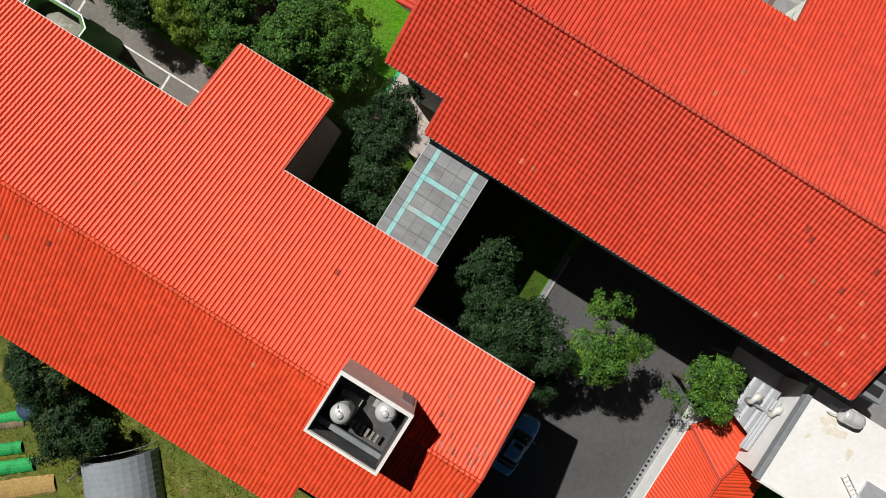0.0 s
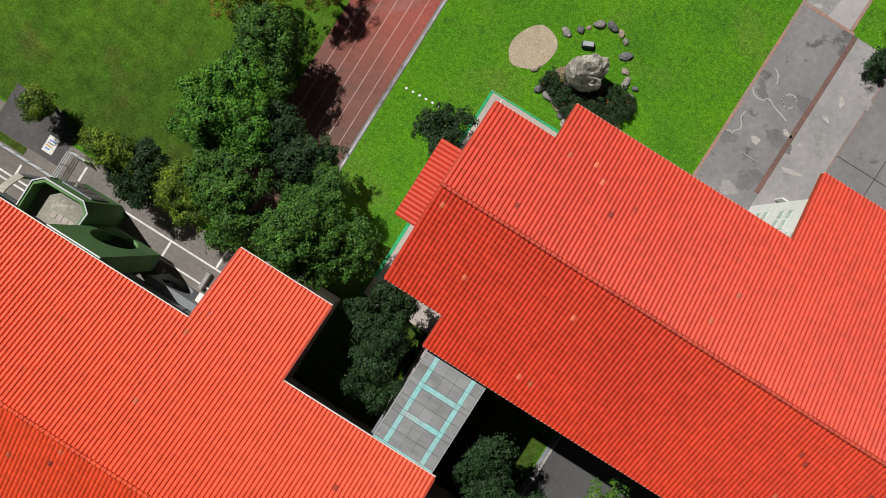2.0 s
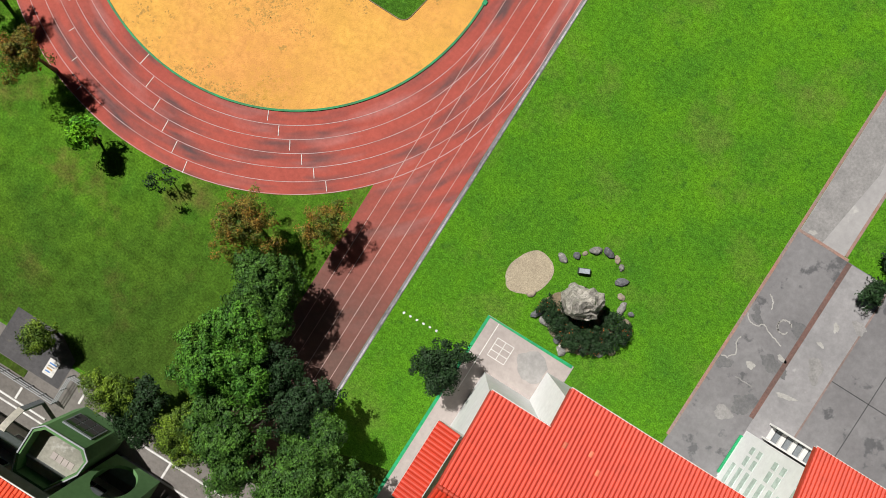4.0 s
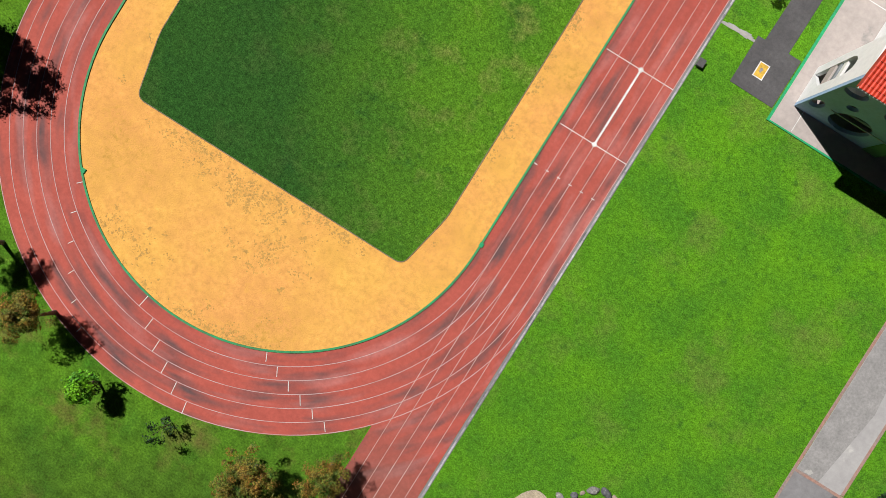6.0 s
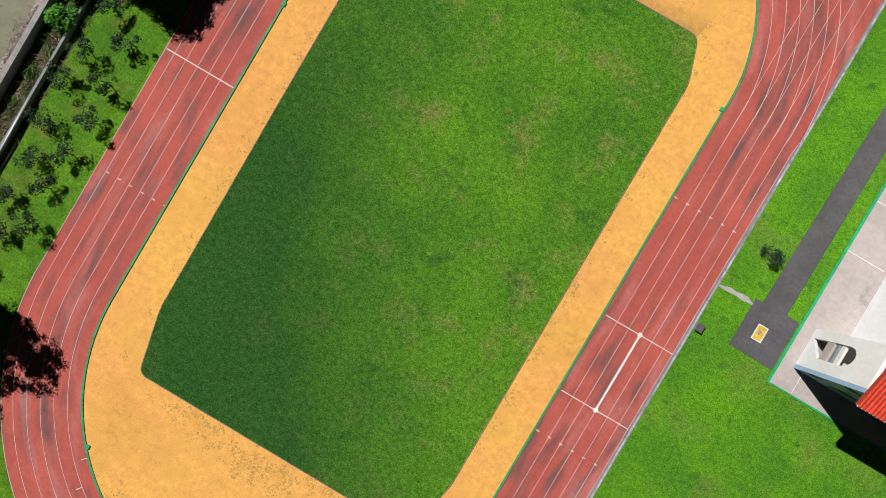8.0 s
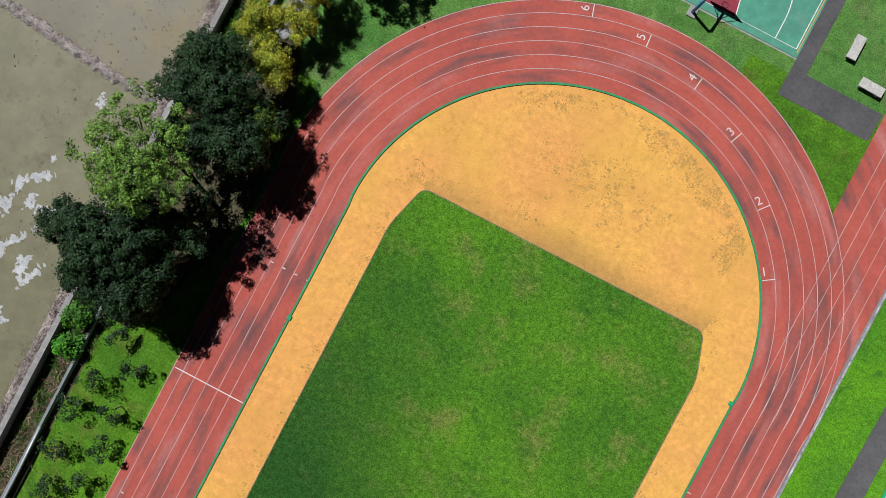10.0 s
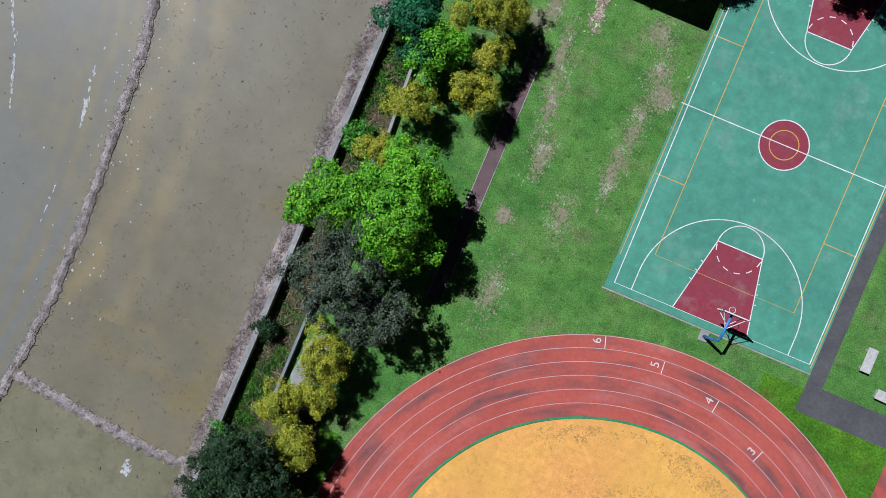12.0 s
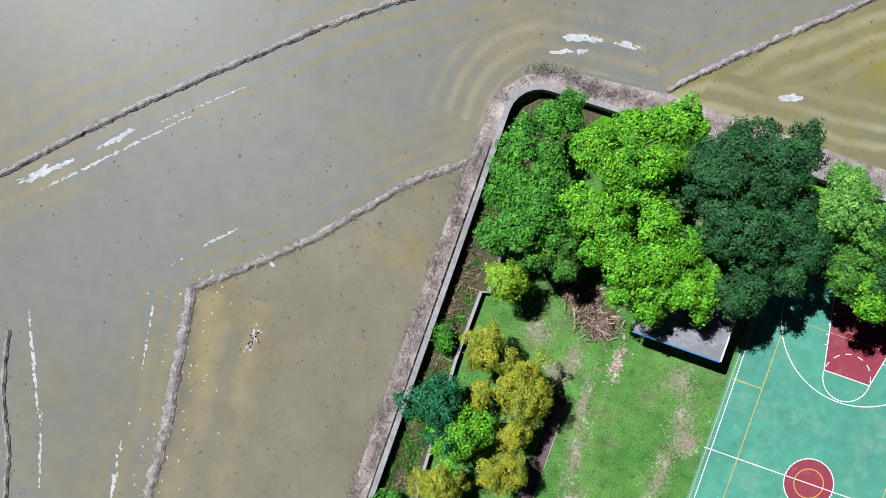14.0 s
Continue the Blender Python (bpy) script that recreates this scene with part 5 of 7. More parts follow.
# North face of the west wing: floor slabs, window rows, bays.
for z in (3.5, 7.1):
    part("floor_band", Mesher().box(-59.5, -4.3, z - 0.2, -16.7, -3.2, z, 0.02), GREYPAINT, house_a, "grey walkway slab")
    part("parapet", Mesher().box(-59.5, -3.3, z, -16.7, -3.15, z + 1.0, 0.02), GREYPAINT, house_a, "grey walkway parapet")
for k in range(14):
    for z in (1.0, 4.6, 8.1):
        x = -59 + 3.0 * k
        w = part("window", Mesher().box(x, -4.32, z, x + 2.0, -4.22, z + 1.5, 0.02), FASCIA, house_a, "white framed dark window")
        part("pane", Mesher().box(x + 0.08, -4.3, z + 0.08, x + 0.96, -4.2, z + 1.42, 0.0), DARKGLASS, w)
        part("pane", Mesher().box(x + 1.04, -4.3, z + 0.08, x + 1.92, -4.2, z + 1.42, 0.0), DARKGLASS, w)
for x in (-22.6, -19.8, -17.6):
    part("pilaster", Mesher().box(x - 0.15, -4.25, 0, x + 0.15, -3.1, 10.4, 0.02), GREYPAINT, house_a)


BAYFLOOR = mat("stained terrace floor", (0.34, 0.33, 0.28), (0.22, 0.215, 0.18), 0.5, 4, 0.9, 0.4, 20, 0.25, spots=(0.48, 0.47, 0.43), spot_scale=0.9, spot_edge=0.58, soft_spot=0.15)


def octagon_bay(x0):
    """An open-topped octagonal bay with green walls and a concrete terrace floor."""
    bay = thing("octagonal_bay", "green octagonal bay with open concrete terrace on top", "bay", group="facade bays")
    out = [(x0 - 2.2, -3.05), (x0 - 2.18, -0.87), (x0 - 1.55, -0.26), (x0 + 1.55, -0.2), (x0 + 2.2, -0.78), (x0 + 2.1, -1.95), (x0 + 0.7, -4.2), (x0 - 1.8, -4.2)][::-1]
    cx, cy = x0, -2.4
    ins = [(cx + (x - cx) * 0.91, cy + (y - cy) * 0.88) for x, y in out]
    part("bay_wall", Mesher().loft([[(x, y, z) for x, y in ring] for ring, z in ((out, 0.0), (out, 5.35), (ins, 5.35), (ins, 4.2))], caps=False), PLASTER_GREEN, bay)
    part("rim", Mesher().band(out, 0.1, 5.35, 5.43, closed=True), GALV, bay, "pale metal rim")
    part("terrace_floor", Mesher().slab(ins, 4.0, 4.22), BAYFLOOR, bay, "stained concrete terrace floor")
    for k in range(4):
        part("floor_tile", Mesher().box(x0 - 0.5 + 0.45 * k, -2.6, 4.22, x0 - 0.1 + 0.45 * k, -2.1, 4.25, 0.01), TERRACE, bay)
    wn_ = part("window", Mesher().box(x0 - 1.2, -0.26, 1.6, x0 + 1.2, -0.12, 3.9, 0.02), GREYPAINT, bay, "dark gridded window")
    for k in range(3):
        for j in range(2):
            part("pane", Mesher().box(x0 - 1.1 + 0.75 * k, -0.16, 1.7 + 1.05 * j, x0 - 0.43 + 0.75 * k, -0.1, 2.65 + 1.05 * j, 0.0), DARKGLASS, wn_)
    return bay


octagon_bay(-30.5)


def oval_screen(x0):
    """A tall green screen wall with an oval opening, and its return wall."""
    s = thing("screen_wall", "tall dark green screen wall with an oval opening", "wall", group="facade screens")
    part("front", holed_plate(3.4, 8.7, 1.5, 3.2, 1.3, 2.6, 0.25), PLASTER_GREEN, s, m=pose(x0, -1.75, 1.1))
    part("return_wall", Mesher().box(x0 + 3.4, -2.9, 1.1, x0 + 3.65, -1.5, 9.8, 0.02), PLASTER_GREEN, s)
    part("return_wall", Mesher().box(x0 - 0.2, -2.6, 1.1, x0, -1.5, 9.8, 0.02), PLASTER_GREEN, s)
    part("top_rail", Mesher().tube([(x0 - 0.2, -1.55, 9.86), (x0 + 3.65, -1.55, 9.86)], 0.06, 8), GALV, s)
    part("pedestal", Mesher().box(x0, -3.0, 0, x0 + 3.4, -1.9, 1.1, 0.03), GREYPAINT, s)
    return s


oval_screen(-27.75)
CREAM = mat("weathered cream plaster", (0.5, 0.47, 0.4), (0.38, 0.36, 0.31), 0.6, 4, 0.85, 0.2, 30, 0.2)
vault = thing("arched_canopy", "white arched canopy shell over a side entrance", "canopy")
part("shell", Mesher().loft([[(x, y, z - d) for d in (0.0, 0.14) for y, z in ([(-4.6 + 0.42 * k, 2.6 + 1.1 * math.sin(math.pi * k / 7)) for k in range(8)] if d == 0 else [(-4.6 + 0.42 * k, 2.6 + 1.1 * math.sin(math.pi * k / 7)) for k in range(7, -1, -1)])] for x in (-35.4, -34.9)]), CREAM, vault)
for y in (-4.45, -1.75):
    part("post", Mesher().box(-35.35, y - 0.1, 0, -34.95, y + 0.1, 2.6, 0.02), GREYPAINT, vault)
# Arched walkway screen beside the stair wing.
arch = thing("arched_screen", "grey concrete screen with arched openings at ground level", "screen")
for k in range(2):
    part("arch", holed_plate(2.9, 3.6, 1.45, 1.55, 1.2, 1.45, 0.3), GREYPAINT, arch, m=pose(-23.2 + 2.9 * k, -2.9, 0))
part("arch_top", Mesher().box(-23.2, -3.1, 3.6, -17.4, -2.5, 3.75, 0.03), GREYPAINT, arch)
part("planter", Mesher().box(-19.9, -2.5, 0, -17.6, -1.9, 0.5, 0.03), CONCRETE, arch)
solo("white_canopy", Mesher().box(-19.8, -3.6, 2.5, -17.7, -1.9, 2.62, 0.02), FASCIA, "flat white entrance canopy slab", "canopy")
part("column", Mesher().box(-20.7, -2.3, 0, -20.4, -0.9, 0.45, 0.04), CONCRETE, arch, "pale concrete ramp kerb")

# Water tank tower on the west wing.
# Shade inside the open enclosure is put into this colour of floor and panels.
LINING = mat("shade-dark enclosure concrete", (0.1, 0.1, 0.105), (0.06, 0.06, 0.062), 0.8, 4, 0.9, 0.3, 25, 0.25)
tower = thing("tank_tower", "open-topped white and grey water tank enclosure on the roof", "tower")
TX0, TX1, TY0, TY1 = -1.22, 3.13, -12.07, -8.45
for b in ((TX0, TY0, TX1, TY0 + 0.16), (TX0, TY1 - 0.16, TX1, TY1), (TX0, TY0 + 0.16, TX0 + 0.16, TY1 - 0.16), (TX1 - 0.16, TY0 + 0.16, TX1, TY1 - 0.16)):
    part("wall", Mesher().box(b[0], b[1], 11.2, b[2], b[3], 16.5, 0.0), PLASTER_PINK, tower)
ring = [(TX0 - 0.02, TY0 - 0.02), (TX1 + 0.02, TY0 - 0.02), (TX1 + 0.02, TY1 + 0.02), (TX0 - 0.02, TY1 + 0.02)]
rin = [(TX0 + 0.13, TY0 + 0.13), (TX1 - 0.13, TY0 + 0.13), (TX1 - 0.13, TY1 - 0.2), (TX0 + 0.13, TY1 - 0.2)]
part("rim", Mesher().loft([[(x, y, z) for x, y in r] for r, z in ((ring, 16.45), (ring, 16.6), (rin, 16.6), (rin, 16.45), (ring, 16.45))], caps=False), FASCIA, tower, "white painted rim")
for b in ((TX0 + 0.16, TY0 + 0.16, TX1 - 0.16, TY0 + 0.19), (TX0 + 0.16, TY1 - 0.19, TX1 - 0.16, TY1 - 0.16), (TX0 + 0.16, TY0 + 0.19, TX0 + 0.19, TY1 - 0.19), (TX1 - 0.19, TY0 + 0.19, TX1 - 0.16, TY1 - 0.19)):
    part("lining", Mesher().box(b[0], b[1], 13.7, b[2], b[3], 16.44, 0.0), LINING, tower, "inner wall face with shade put in its dark colour")
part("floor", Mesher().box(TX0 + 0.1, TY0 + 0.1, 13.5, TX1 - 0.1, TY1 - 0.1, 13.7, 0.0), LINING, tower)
part("plinth", Mesher().box(-0.7, -11.3, 13.7, 0.6, -9.8, 14.1, 0.03), CONCRETE, tower)
part("plinth", Mesher().box(1.15, -9.8, 13.7, 2.6, -8.7, 14.1, 0.03), CONCRETE, tower)
part("beam", Mesher().box(TX0 + 0.2, -11.75, 15.0, TX1 - 0.2, -11.45, 15.25, 0.02), GREYPAINT, tower)
part("door", Mesher().box(2.25, TY1 - 0.02, 13.0, 2.95, TY1 + 0.04, 15.0, 0.01), GREYPAINT, tower, "grey steel door")
for k in range(7):
    part("grating_bar", Mesher().box(0.4 + 0.3 * k, -11.4, 14.2, 0.55 + 0.3 * k, -10.9, 14.3, 0.01), GREYWOOD, tower)


def water_tank(x, y, z, r, h, rz=0):
    t = thing("water_tank", "round stainless steel water tank with domed top", "tank", pose(x, y, z, 0, 0, rz), group="water tanks")
    part("drum", Mesher().turned(0, 0, [(r * 0.9, 0), (r, 0.08), (r, h * 0.3), (r * 0.985, h * 0.32), (r, h * 0.34), (r, h * 0.66), (r * 0.985, h * 0.68), (r, h * 0.7), (r, h * 0.86), (r * 0.93, h * 0.93), (r * 0.72, h), (r * 0.4, h * 1.05), (r * 0.3, h * 1.055)], 28), STEEL, t, smooth=True)
    part("lid", Mesher().turned(0, 0, [(r * 0.34, h * 1.05), (r * 0.34, h * 1.09), (r * 0.26, h * 1.12), (r * 0.08, h * 1.13)], 20), STEEL, t, smooth=True)
    for k in range(3):
        a = k * math.tau / 3 + 0.4
        part("leg", Mesher().tube([(r * 0.85 * math.cos(a), r * 0.85 * math.sin(a), 0.05), (r * 0.95 * math.cos(a), r * 0.95 * math.sin(a), -0.3)], 0.035), GALV, t)
    part("pipe", Mesher().tube([(r * 0.2, 0, h * 1.09), (r * 0.7, 0.1, h * 1.12), (r * 1.02, 0.15, h * 0.8), (r * 1.05, 0.15, 0)], 0.025), GALV, t)
    return t


water_tank(-0.08, -10.55, 14.4, 0.56, 1.75, 120)
water_tank(1.87, -9.25, 14.4, 0.56, 1.75, 0)

# Covered link between the wings.
link = thing("link_canopy", "flat grey panel canopy with turquoise strips linking two wings", "canopy")
LX0, LX1, LY0, LY1, LZ = -4.22, -0.05, -1.85, 4.62, 10.1
part("frame_bed", Mesher().box(LX0, LY0, LZ - 0.2, LX1, LY1, LZ - 0.06, 0.0), GREYPAINT, link)
xs = [LX0, LX0 + 0.62, LX0 + 0.95, LX1 - 0.95, LX1 - 0.62, LX1]
ys = [LY0, LY0 + 0.24, LY0 + 1.15, LY0 + 2.15, LY0 + 2.5, LY0 + 3.3, LY0 + 4.15, LY0 + 4.5, LY0 + 5.4, LY1 - 0.22, LY1]
for i in range(5):
    for j in range(10):
        teal = i in (1, 3) or j in (0, 3, 6, 9)
        if teal and (i in (1, 3)) and j in (0, 9):
            teal = True
        x0, x1, y0, y1 = xs[i] + 0.005, xs[i + 1] - 0.005, ys[j] + 0.008, ys[j + 1] - 0.008
        if not teal and i == 2:
            for k in range(3):
                w = (x1 - x0) / 3
                part("panel", Mesher().box(x0 + k * w + 0.003, y0, LZ - 0.06, x0 + (k + 1) * w - 0.003, y1, LZ + 0.004 * ((i + j + k) % 3), 0.012), PANEL, link)
        else:
            edge = teal and i in (0, 4) and j in (3, 6)
            part("strip" if teal else "panel", Mesher().box(x0, y0, LZ - 0.06, x1, y1, LZ + (0.008 if teal else 0.004 * ((i * 3 + j) % 3)), 0.012), PANEL if edge else TEAL if teal else PANEL, link)
part("edge_trim", Mesher().band([(LX0 - 0.02, LY0), (LX0 - 0.02, LY1), (LX1 + 0.02, LY1), (LX1 + 0.02, LY0)], 0.06, LZ - 0.2, LZ + 0.02, closed=True), GALV, link)
for x in (LX0 + 0.3, LX1 - 0.3):
    for y in (-1.2, 4.2):
        part("post", Mesher().box(x - 0.12, y - 0.12, 0, x + 0.12, y + 0.12, LZ - 0.2, 0.02), GREYPAINT, link)

# Unseen floors and side walls, added to shade the ground beside the canopy.
for z in (3.5, 7.1):
    part("floor_slab", Mesher().box(LX0 + 0.1, -4.3, z - 0.2, LX1 - 0.1, 5.6, z, 0.02), GREYPAINT, link)
for x in (LX0 + 0.15, LX1 - 0.3):
    part("side_wall", grid_wall(6.4, 9.8, 0.15, [(0.8, 1.0, 2.6, 2.4), (3.6, 1.0, 5.4, 2.4), (0.8, 4.7, 2.6, 6.0), (3.6, 4.7, 5.4, 6.0), (0.8, 8.3, 2.6, 9.4), (3.6, 8.3, 5.4, 9.4)]), PLASTER_PINK, link, m=pose(x + 0.15, -1.8, 0, 0, 0, 90))

# Eastern wing.
RB, ZB = 13.15, 13.49
house_b = thing("school_building", "long three-storey school wing with brick red tiled gable roof", "building")
B_SPANS = [(-8.7, -4.65, RB, 6.95, ZB), (-4.65, 24.95, RB, 4.72, ZB), (-8.7, -4.6, RB, 18.95, ZB), (-4.6, 10.45, RB, 21.5, ZB), (10.45, 34.0, RB, 26.4, ZB)]
B_ROOFS = [(deck(house_b, *s, TILE_B), s) for s in B_SPANS]


def zb(y):
    return ZB - SLOPE * abs(y - RB)


for (x0, x1, yr, ye, zr) in B_SPANS:
    eave_trim(house_b, x0, x1, ye, zb(ye), 1 if ye > yr else -1)
verge_trim(house_b, -8.7, RB, ZB, 6.95, zb(6.95))
verge_trim(house_b, -8.7, RB, ZB, 18.95, zb(18.95))
verge_trim(house_b, -4.65, 6.95, zb(6.95), 4.72, zb(4.72))
verge_trim(house_b, -4.6, 18.95, zb(18.95), 21.5, zb(21.5))
verge_trim(house_b, 10.45, 21.5, zb(21.5), 26.4, zb(26.4))
verge_trim(house_b, 24.95, RB, ZB, 4.72, zb(4.72))
block(house_b, -8.0, 7.6, -4.0, 18.2, 11.2, PLASTER)
block(house_b, -4.0, 5.6, 24.3, 20.7, 10.8, PLASTER)
block(house_b, 11.0, 20.7, 33.5, 25.0, 9.3, PLASTER)
# Lean-to roof on the west gable.
LEAN = part("lean_to_roof", Mesher().loft([[(x, 10.35, z - 0.15), (x, 15.65, z - 0.15), (x, 15.65, z), (x, 10.35, z)] for x, z in ((-10.2, 10.75), (-8.72, 11.1))]), TILE_B, house_b, "small tiled lean-to roof")
part("fascia", Mesher().box(-10.26, 10.35, 10.55, -10.2, 15.65, 10.76, 0.01), FASCIA, house_b)
for y in (10.6, 15.4):
    part("bracket", Mesher().box(-10.0, y - 0.1, 9.8, -8.0, y + 0.1, 10.55, 0.02), FASCIA, house_b)
# West face of the north wing: white with pale mint bands, louvred openings and a balcony.
for k in range(8):
    for ya, yb in ((20.9, 22.5), (22.75, 23.5), (23.7, 24.25)):
        if yb < 23 or k % 3:
            part("mint_band", Mesher().box(10.96, ya, 0.9 + 1.15 * k, 11.02, yb, 1.45 + 1.15 * k, 0.01), PALEGREEN, house_b, "pale mint louvre band")
stair = thing("entrance_stair", "white entrance stair with dark treads beside the wing", "stair")
part("side", Mesher().box(12.2, 25.15, 0.0, 16.4, 25.3, 1.2, 0.02), FASCIA, stair)
part("side", Mesher().box(12.2, 26.3, 0.0, 16.4, 26.45, 1.2, 0.02), FASCIA, stair)
for k in range(9):
    part("tread", Mesher().box(12.5 + 0.42 * k, 25.3, 0.0, 12.86 + 0.42 * k, 26.3, 0.12 + 0.09 * k, 0.01), GREYPAINT if k % 2 else FASCIA, stair)
tb = setting("terrace_north", Mesher().slab([(10.9, 21), (10.9, 24.4), (12.3, 24.4), (12.3, 21)][::-1], 0.0, 0.09), PALEGREEN, "white and mint painted entrance terrace")
part("green_border", Mesher().band([(10.85, 21.2), (10.85, 24.45), (12.4, 24.45)], 0.2, 0.0, 0.1), GREENKERB, tb, "green painted border")
dv = thing("roof_vent", "small white roof vent box on red tiles", "vent")
part("case", Mesher().box(17.7, 21.6, 10.6, 18.4, 22.4, 11.3, 0.03), FASCIA, dv)
part("louvre", Mesher().box(17.68, 21.7, 10.95, 17.72, 22.3, 11.2, 0.01), RUBBER, dv)
ac = thing("roof_unit", "dark grey machinery box beside the east gable end", "machine")
part("case", Mesher().box(25.3, 5.4, 8.2, 27.2, 8.4, 9.8, 0.04), GREYPAINT, ac)
for k in range(3):
    part("grille", Mesher().box(25.5, 5.7 + 0.9 * k, 9.8, 26.9, 6.3 + 0.9 * k, 9.86, 0.01), RUBBER, ac)

# Building beside the track with the shaded porch.
house_c = thing("school_building", "white and blue grey school block with red tiled roof", "building")
CR = deck(house_c, -8.6, 14.0, 72.0, 62.1, 9.3 + SLOPE * 9.9, TILE_B)
eave_trim(house_c, -8.6, 14.0, 62.1, 9.3, -1)
verge_trim(house_c, -8.6, 62.1, 9.3, 72.0, 9.3 + SLOPE * 9.9)


def cut_plate(w, h, poly, cx, cz, thick, n=64):
    """A wall plate in x and z with a many-sided hole round (cx, cz)."""
    def reach(a, lines):
        c, s, best = math.cos(a), math.sin(a), 1e9
        for (x0, z0), (x1, z1) in zip(lines, lines[1:] + lines[:1]):
            ex, ez = x1 - x0, z1 - z0
            det = c * -ez + s * ex
            if abs(det) > 1e-9:
                t = ((x0 - cx) * -ez + (z0 - cz) * ex) / det
                u = (c * (z0 - cz) - s * (x0 - cx)) / det
                if t > 0 and -1e-6 <= u <= 1 + 1e-6:
                    best = min(best, t)
        return best
    frame_ = [(0, 0), (w, 0), (w, h), (0, h)]
    angles = sorted([k * math.tau / n for k in range(n)] + [math.atan2(z - cz, x - cx) % math.tau for x, z in frame_ + poly])
    hole = [(cx + reach(a, poly) * math.cos(a), cz + reach(a, poly) * math.sin(a)) for a in angles]
    rim = [(cx + reach(a, frame_) * math.cos(a), cz + reach(a, frame_) * math.sin(a)) for a in angles]
    return Mesher().loft([[(x, y, z) for x, z in line] for y, line in ((0, rim), (0, hole), (thick, hole), (thick, rim), (0, rim))], caps=False)


BULLET = [(2.35, 0.35), (2.4, 5.2), (2.25, 5.8), (1.95, 6.15), (1.6, 6.25), (1.25, 6.1), (1.0, 5.7), (0.9, 5.2), (0.9, 2.1)]
part("porch_front", cut_plate(3.1, 9.0, BULLET, 1.7, 3.6, 0.3), PLASTER, house_c, m=pose(-8.15, 63.25, 0, 0, 0, 90))
for k, (z, w) in enumerate(((2.3, 0.9), (3.45, 0.35), (4.0, 0.5))):
    part("porch_louvre", Mesher().box(-8.4 + 0.05 * k, 64.15, z, -8.2 + 0.05 * k, 65.65, z + w, 0.02), (TERRACE, GREYPAINT, FASCIA)[k], house_c)
part("porch_back", Mesher().box(-6.6, 63.5, 0, -6.4, 66.2, 9.0, 0.0), PLASTER, house_c)
part("porch_side", Mesher().box(-8.15, 66.2, 0, -6.0, 66.4, 10, 0.0), PLASTER, house_c)
part("main_wall", Mesher().box(-6.0, 66.4, 0, -5.7, 100, 9.0, 0.0), PLASTER, house_c)
part("far_wall", Mesher().box(13.4, 63.6, 0, 13.7, 100, 9.0, 0.0), PLASTER, house_c)
part("north_roof", Mesher().box(-6.0, 72.0, 9.0, 13.7, 100, 9.3, 0.0), CONCRETE, house_c)


def pierced_plate(outer, holes, thick):
    """A wall plate in x and z with any number of holes, thickness towards +y."""
    loops = [[Vector((x, z, 0)) for x, z in line] for line in (outer, *holes)]
    flat = [v for line in loops for v in line]
    n = len(flat)
    out = Mesher()
    out.v = [(v.x, 0.0, v.y) for v in flat] + [(v.x, thick, v.y) for v in flat]
    for tri in geometry.tessellate_polygon(loops):
        out.f += [tuple(tri), tuple(k + n for k in reversed(tri))]
    o = 0
    for line in loops:
        m = len(line)
        out.f += [(o + k, o + (k + 1) % m, o + (k + 1) % m + n, o + k + n) for k in range(m)]
        o += m
    return out


def ellipse(cx, cz, rx, rz, n=28):
    return [(cx + rx * math.cos(k * math.tau / n), cz + rz * math.sin(k * math.tau / n)) for k in range(n)]


part("porch_screen", pierced_plate([(-8.45, 0.0), (-2.2, 0.0), (-2.2, 9.0), (-8.45, 9.0)], [ellipse(-7.42, 6.55, 0.84, 0.68), ellipse(-7.85, 2.35, 0.48, 0.78), ellipse(-6.35, 4.55, 0.42, 0.42), ellipse(-5.0, 2.2, 1.5, 1.7), ellipse(-3.9, 6.4, 1.1, 0.9)], 0.3), PLASTER_BLUE, house_c, "blue grey screen wall with oval openings", m=pose(0, 62.94, 0))
part("porch_rail", Mesher().tube([(-7.0, 62.8, 3.0), (-2.2, 62.8, 3.0)], 0.05, 8), GALV, house_c, "pale steel rail")
south = part("south_wall", grid_wall(19.6, 9.0, 0.3, [(1.6, 1.0, 3.2, 2.6), (4.6, 1.0, 6.2, 2.6), (1.6, 4.4, 3.2, 6.0), (4.6, 4.4, 6.2, 6.0), (8.0, 1.0, 9.6, 2.6), (8.0, 4.4, 9.6, 6.0)]), PLASTER_GREEN, house_c, "dark green recessed wall", m=pose(-6.3, 65.2, 0))
part("walkway_slab", Mesher().box(-6.3, 63.0, 3.3, 13, 65.2, 3.55, 0.02), GREYPAINT, house_c)
part("green_panel", Mesher().box(-2.4, 62.85, 0.0, -1.2, 62.94, 3.3, 0.02), PLASTER_GREEN, house_c)

# Low buildings by the drive.
low = thing("low_building", "low outbuilding with a red tiled hip roof", "building")
LOWX0, LOWX1, LOWY0, LOWY1 = 21.0, 27.2, -14.0, 0.9
part("wall", Mesher().box(LOWX0 + 0.6, LOWY0 + 0.6, 0, LOWX1 - 0.6, LOWY1 - 1.5, 3.2, 0.0), PLASTER, low)
HIP = [((21.0, -14.0, 3.4), (24.1, -14.0, 4.7), (24.1, -4.0, 4.7), (21.0, -1.9, 3.4)), ((21.0, -1.9, 3.4), (24.1, -4.0, 4.7), (25.6, 0.4, 3.9), (23.3, 0.9, 3.4)), ((24.1, -14.0, 4.7), (27.2, -14.0, 3.4), (27.2, -2.6, 3.6), (24.1, -4.0, 4.7)), ((24.1, -4.0, 4.7), (27.2, -2.6, 3.6), (26.6, -0.6, 3.5), (25.6, 0.4, 3.9))]


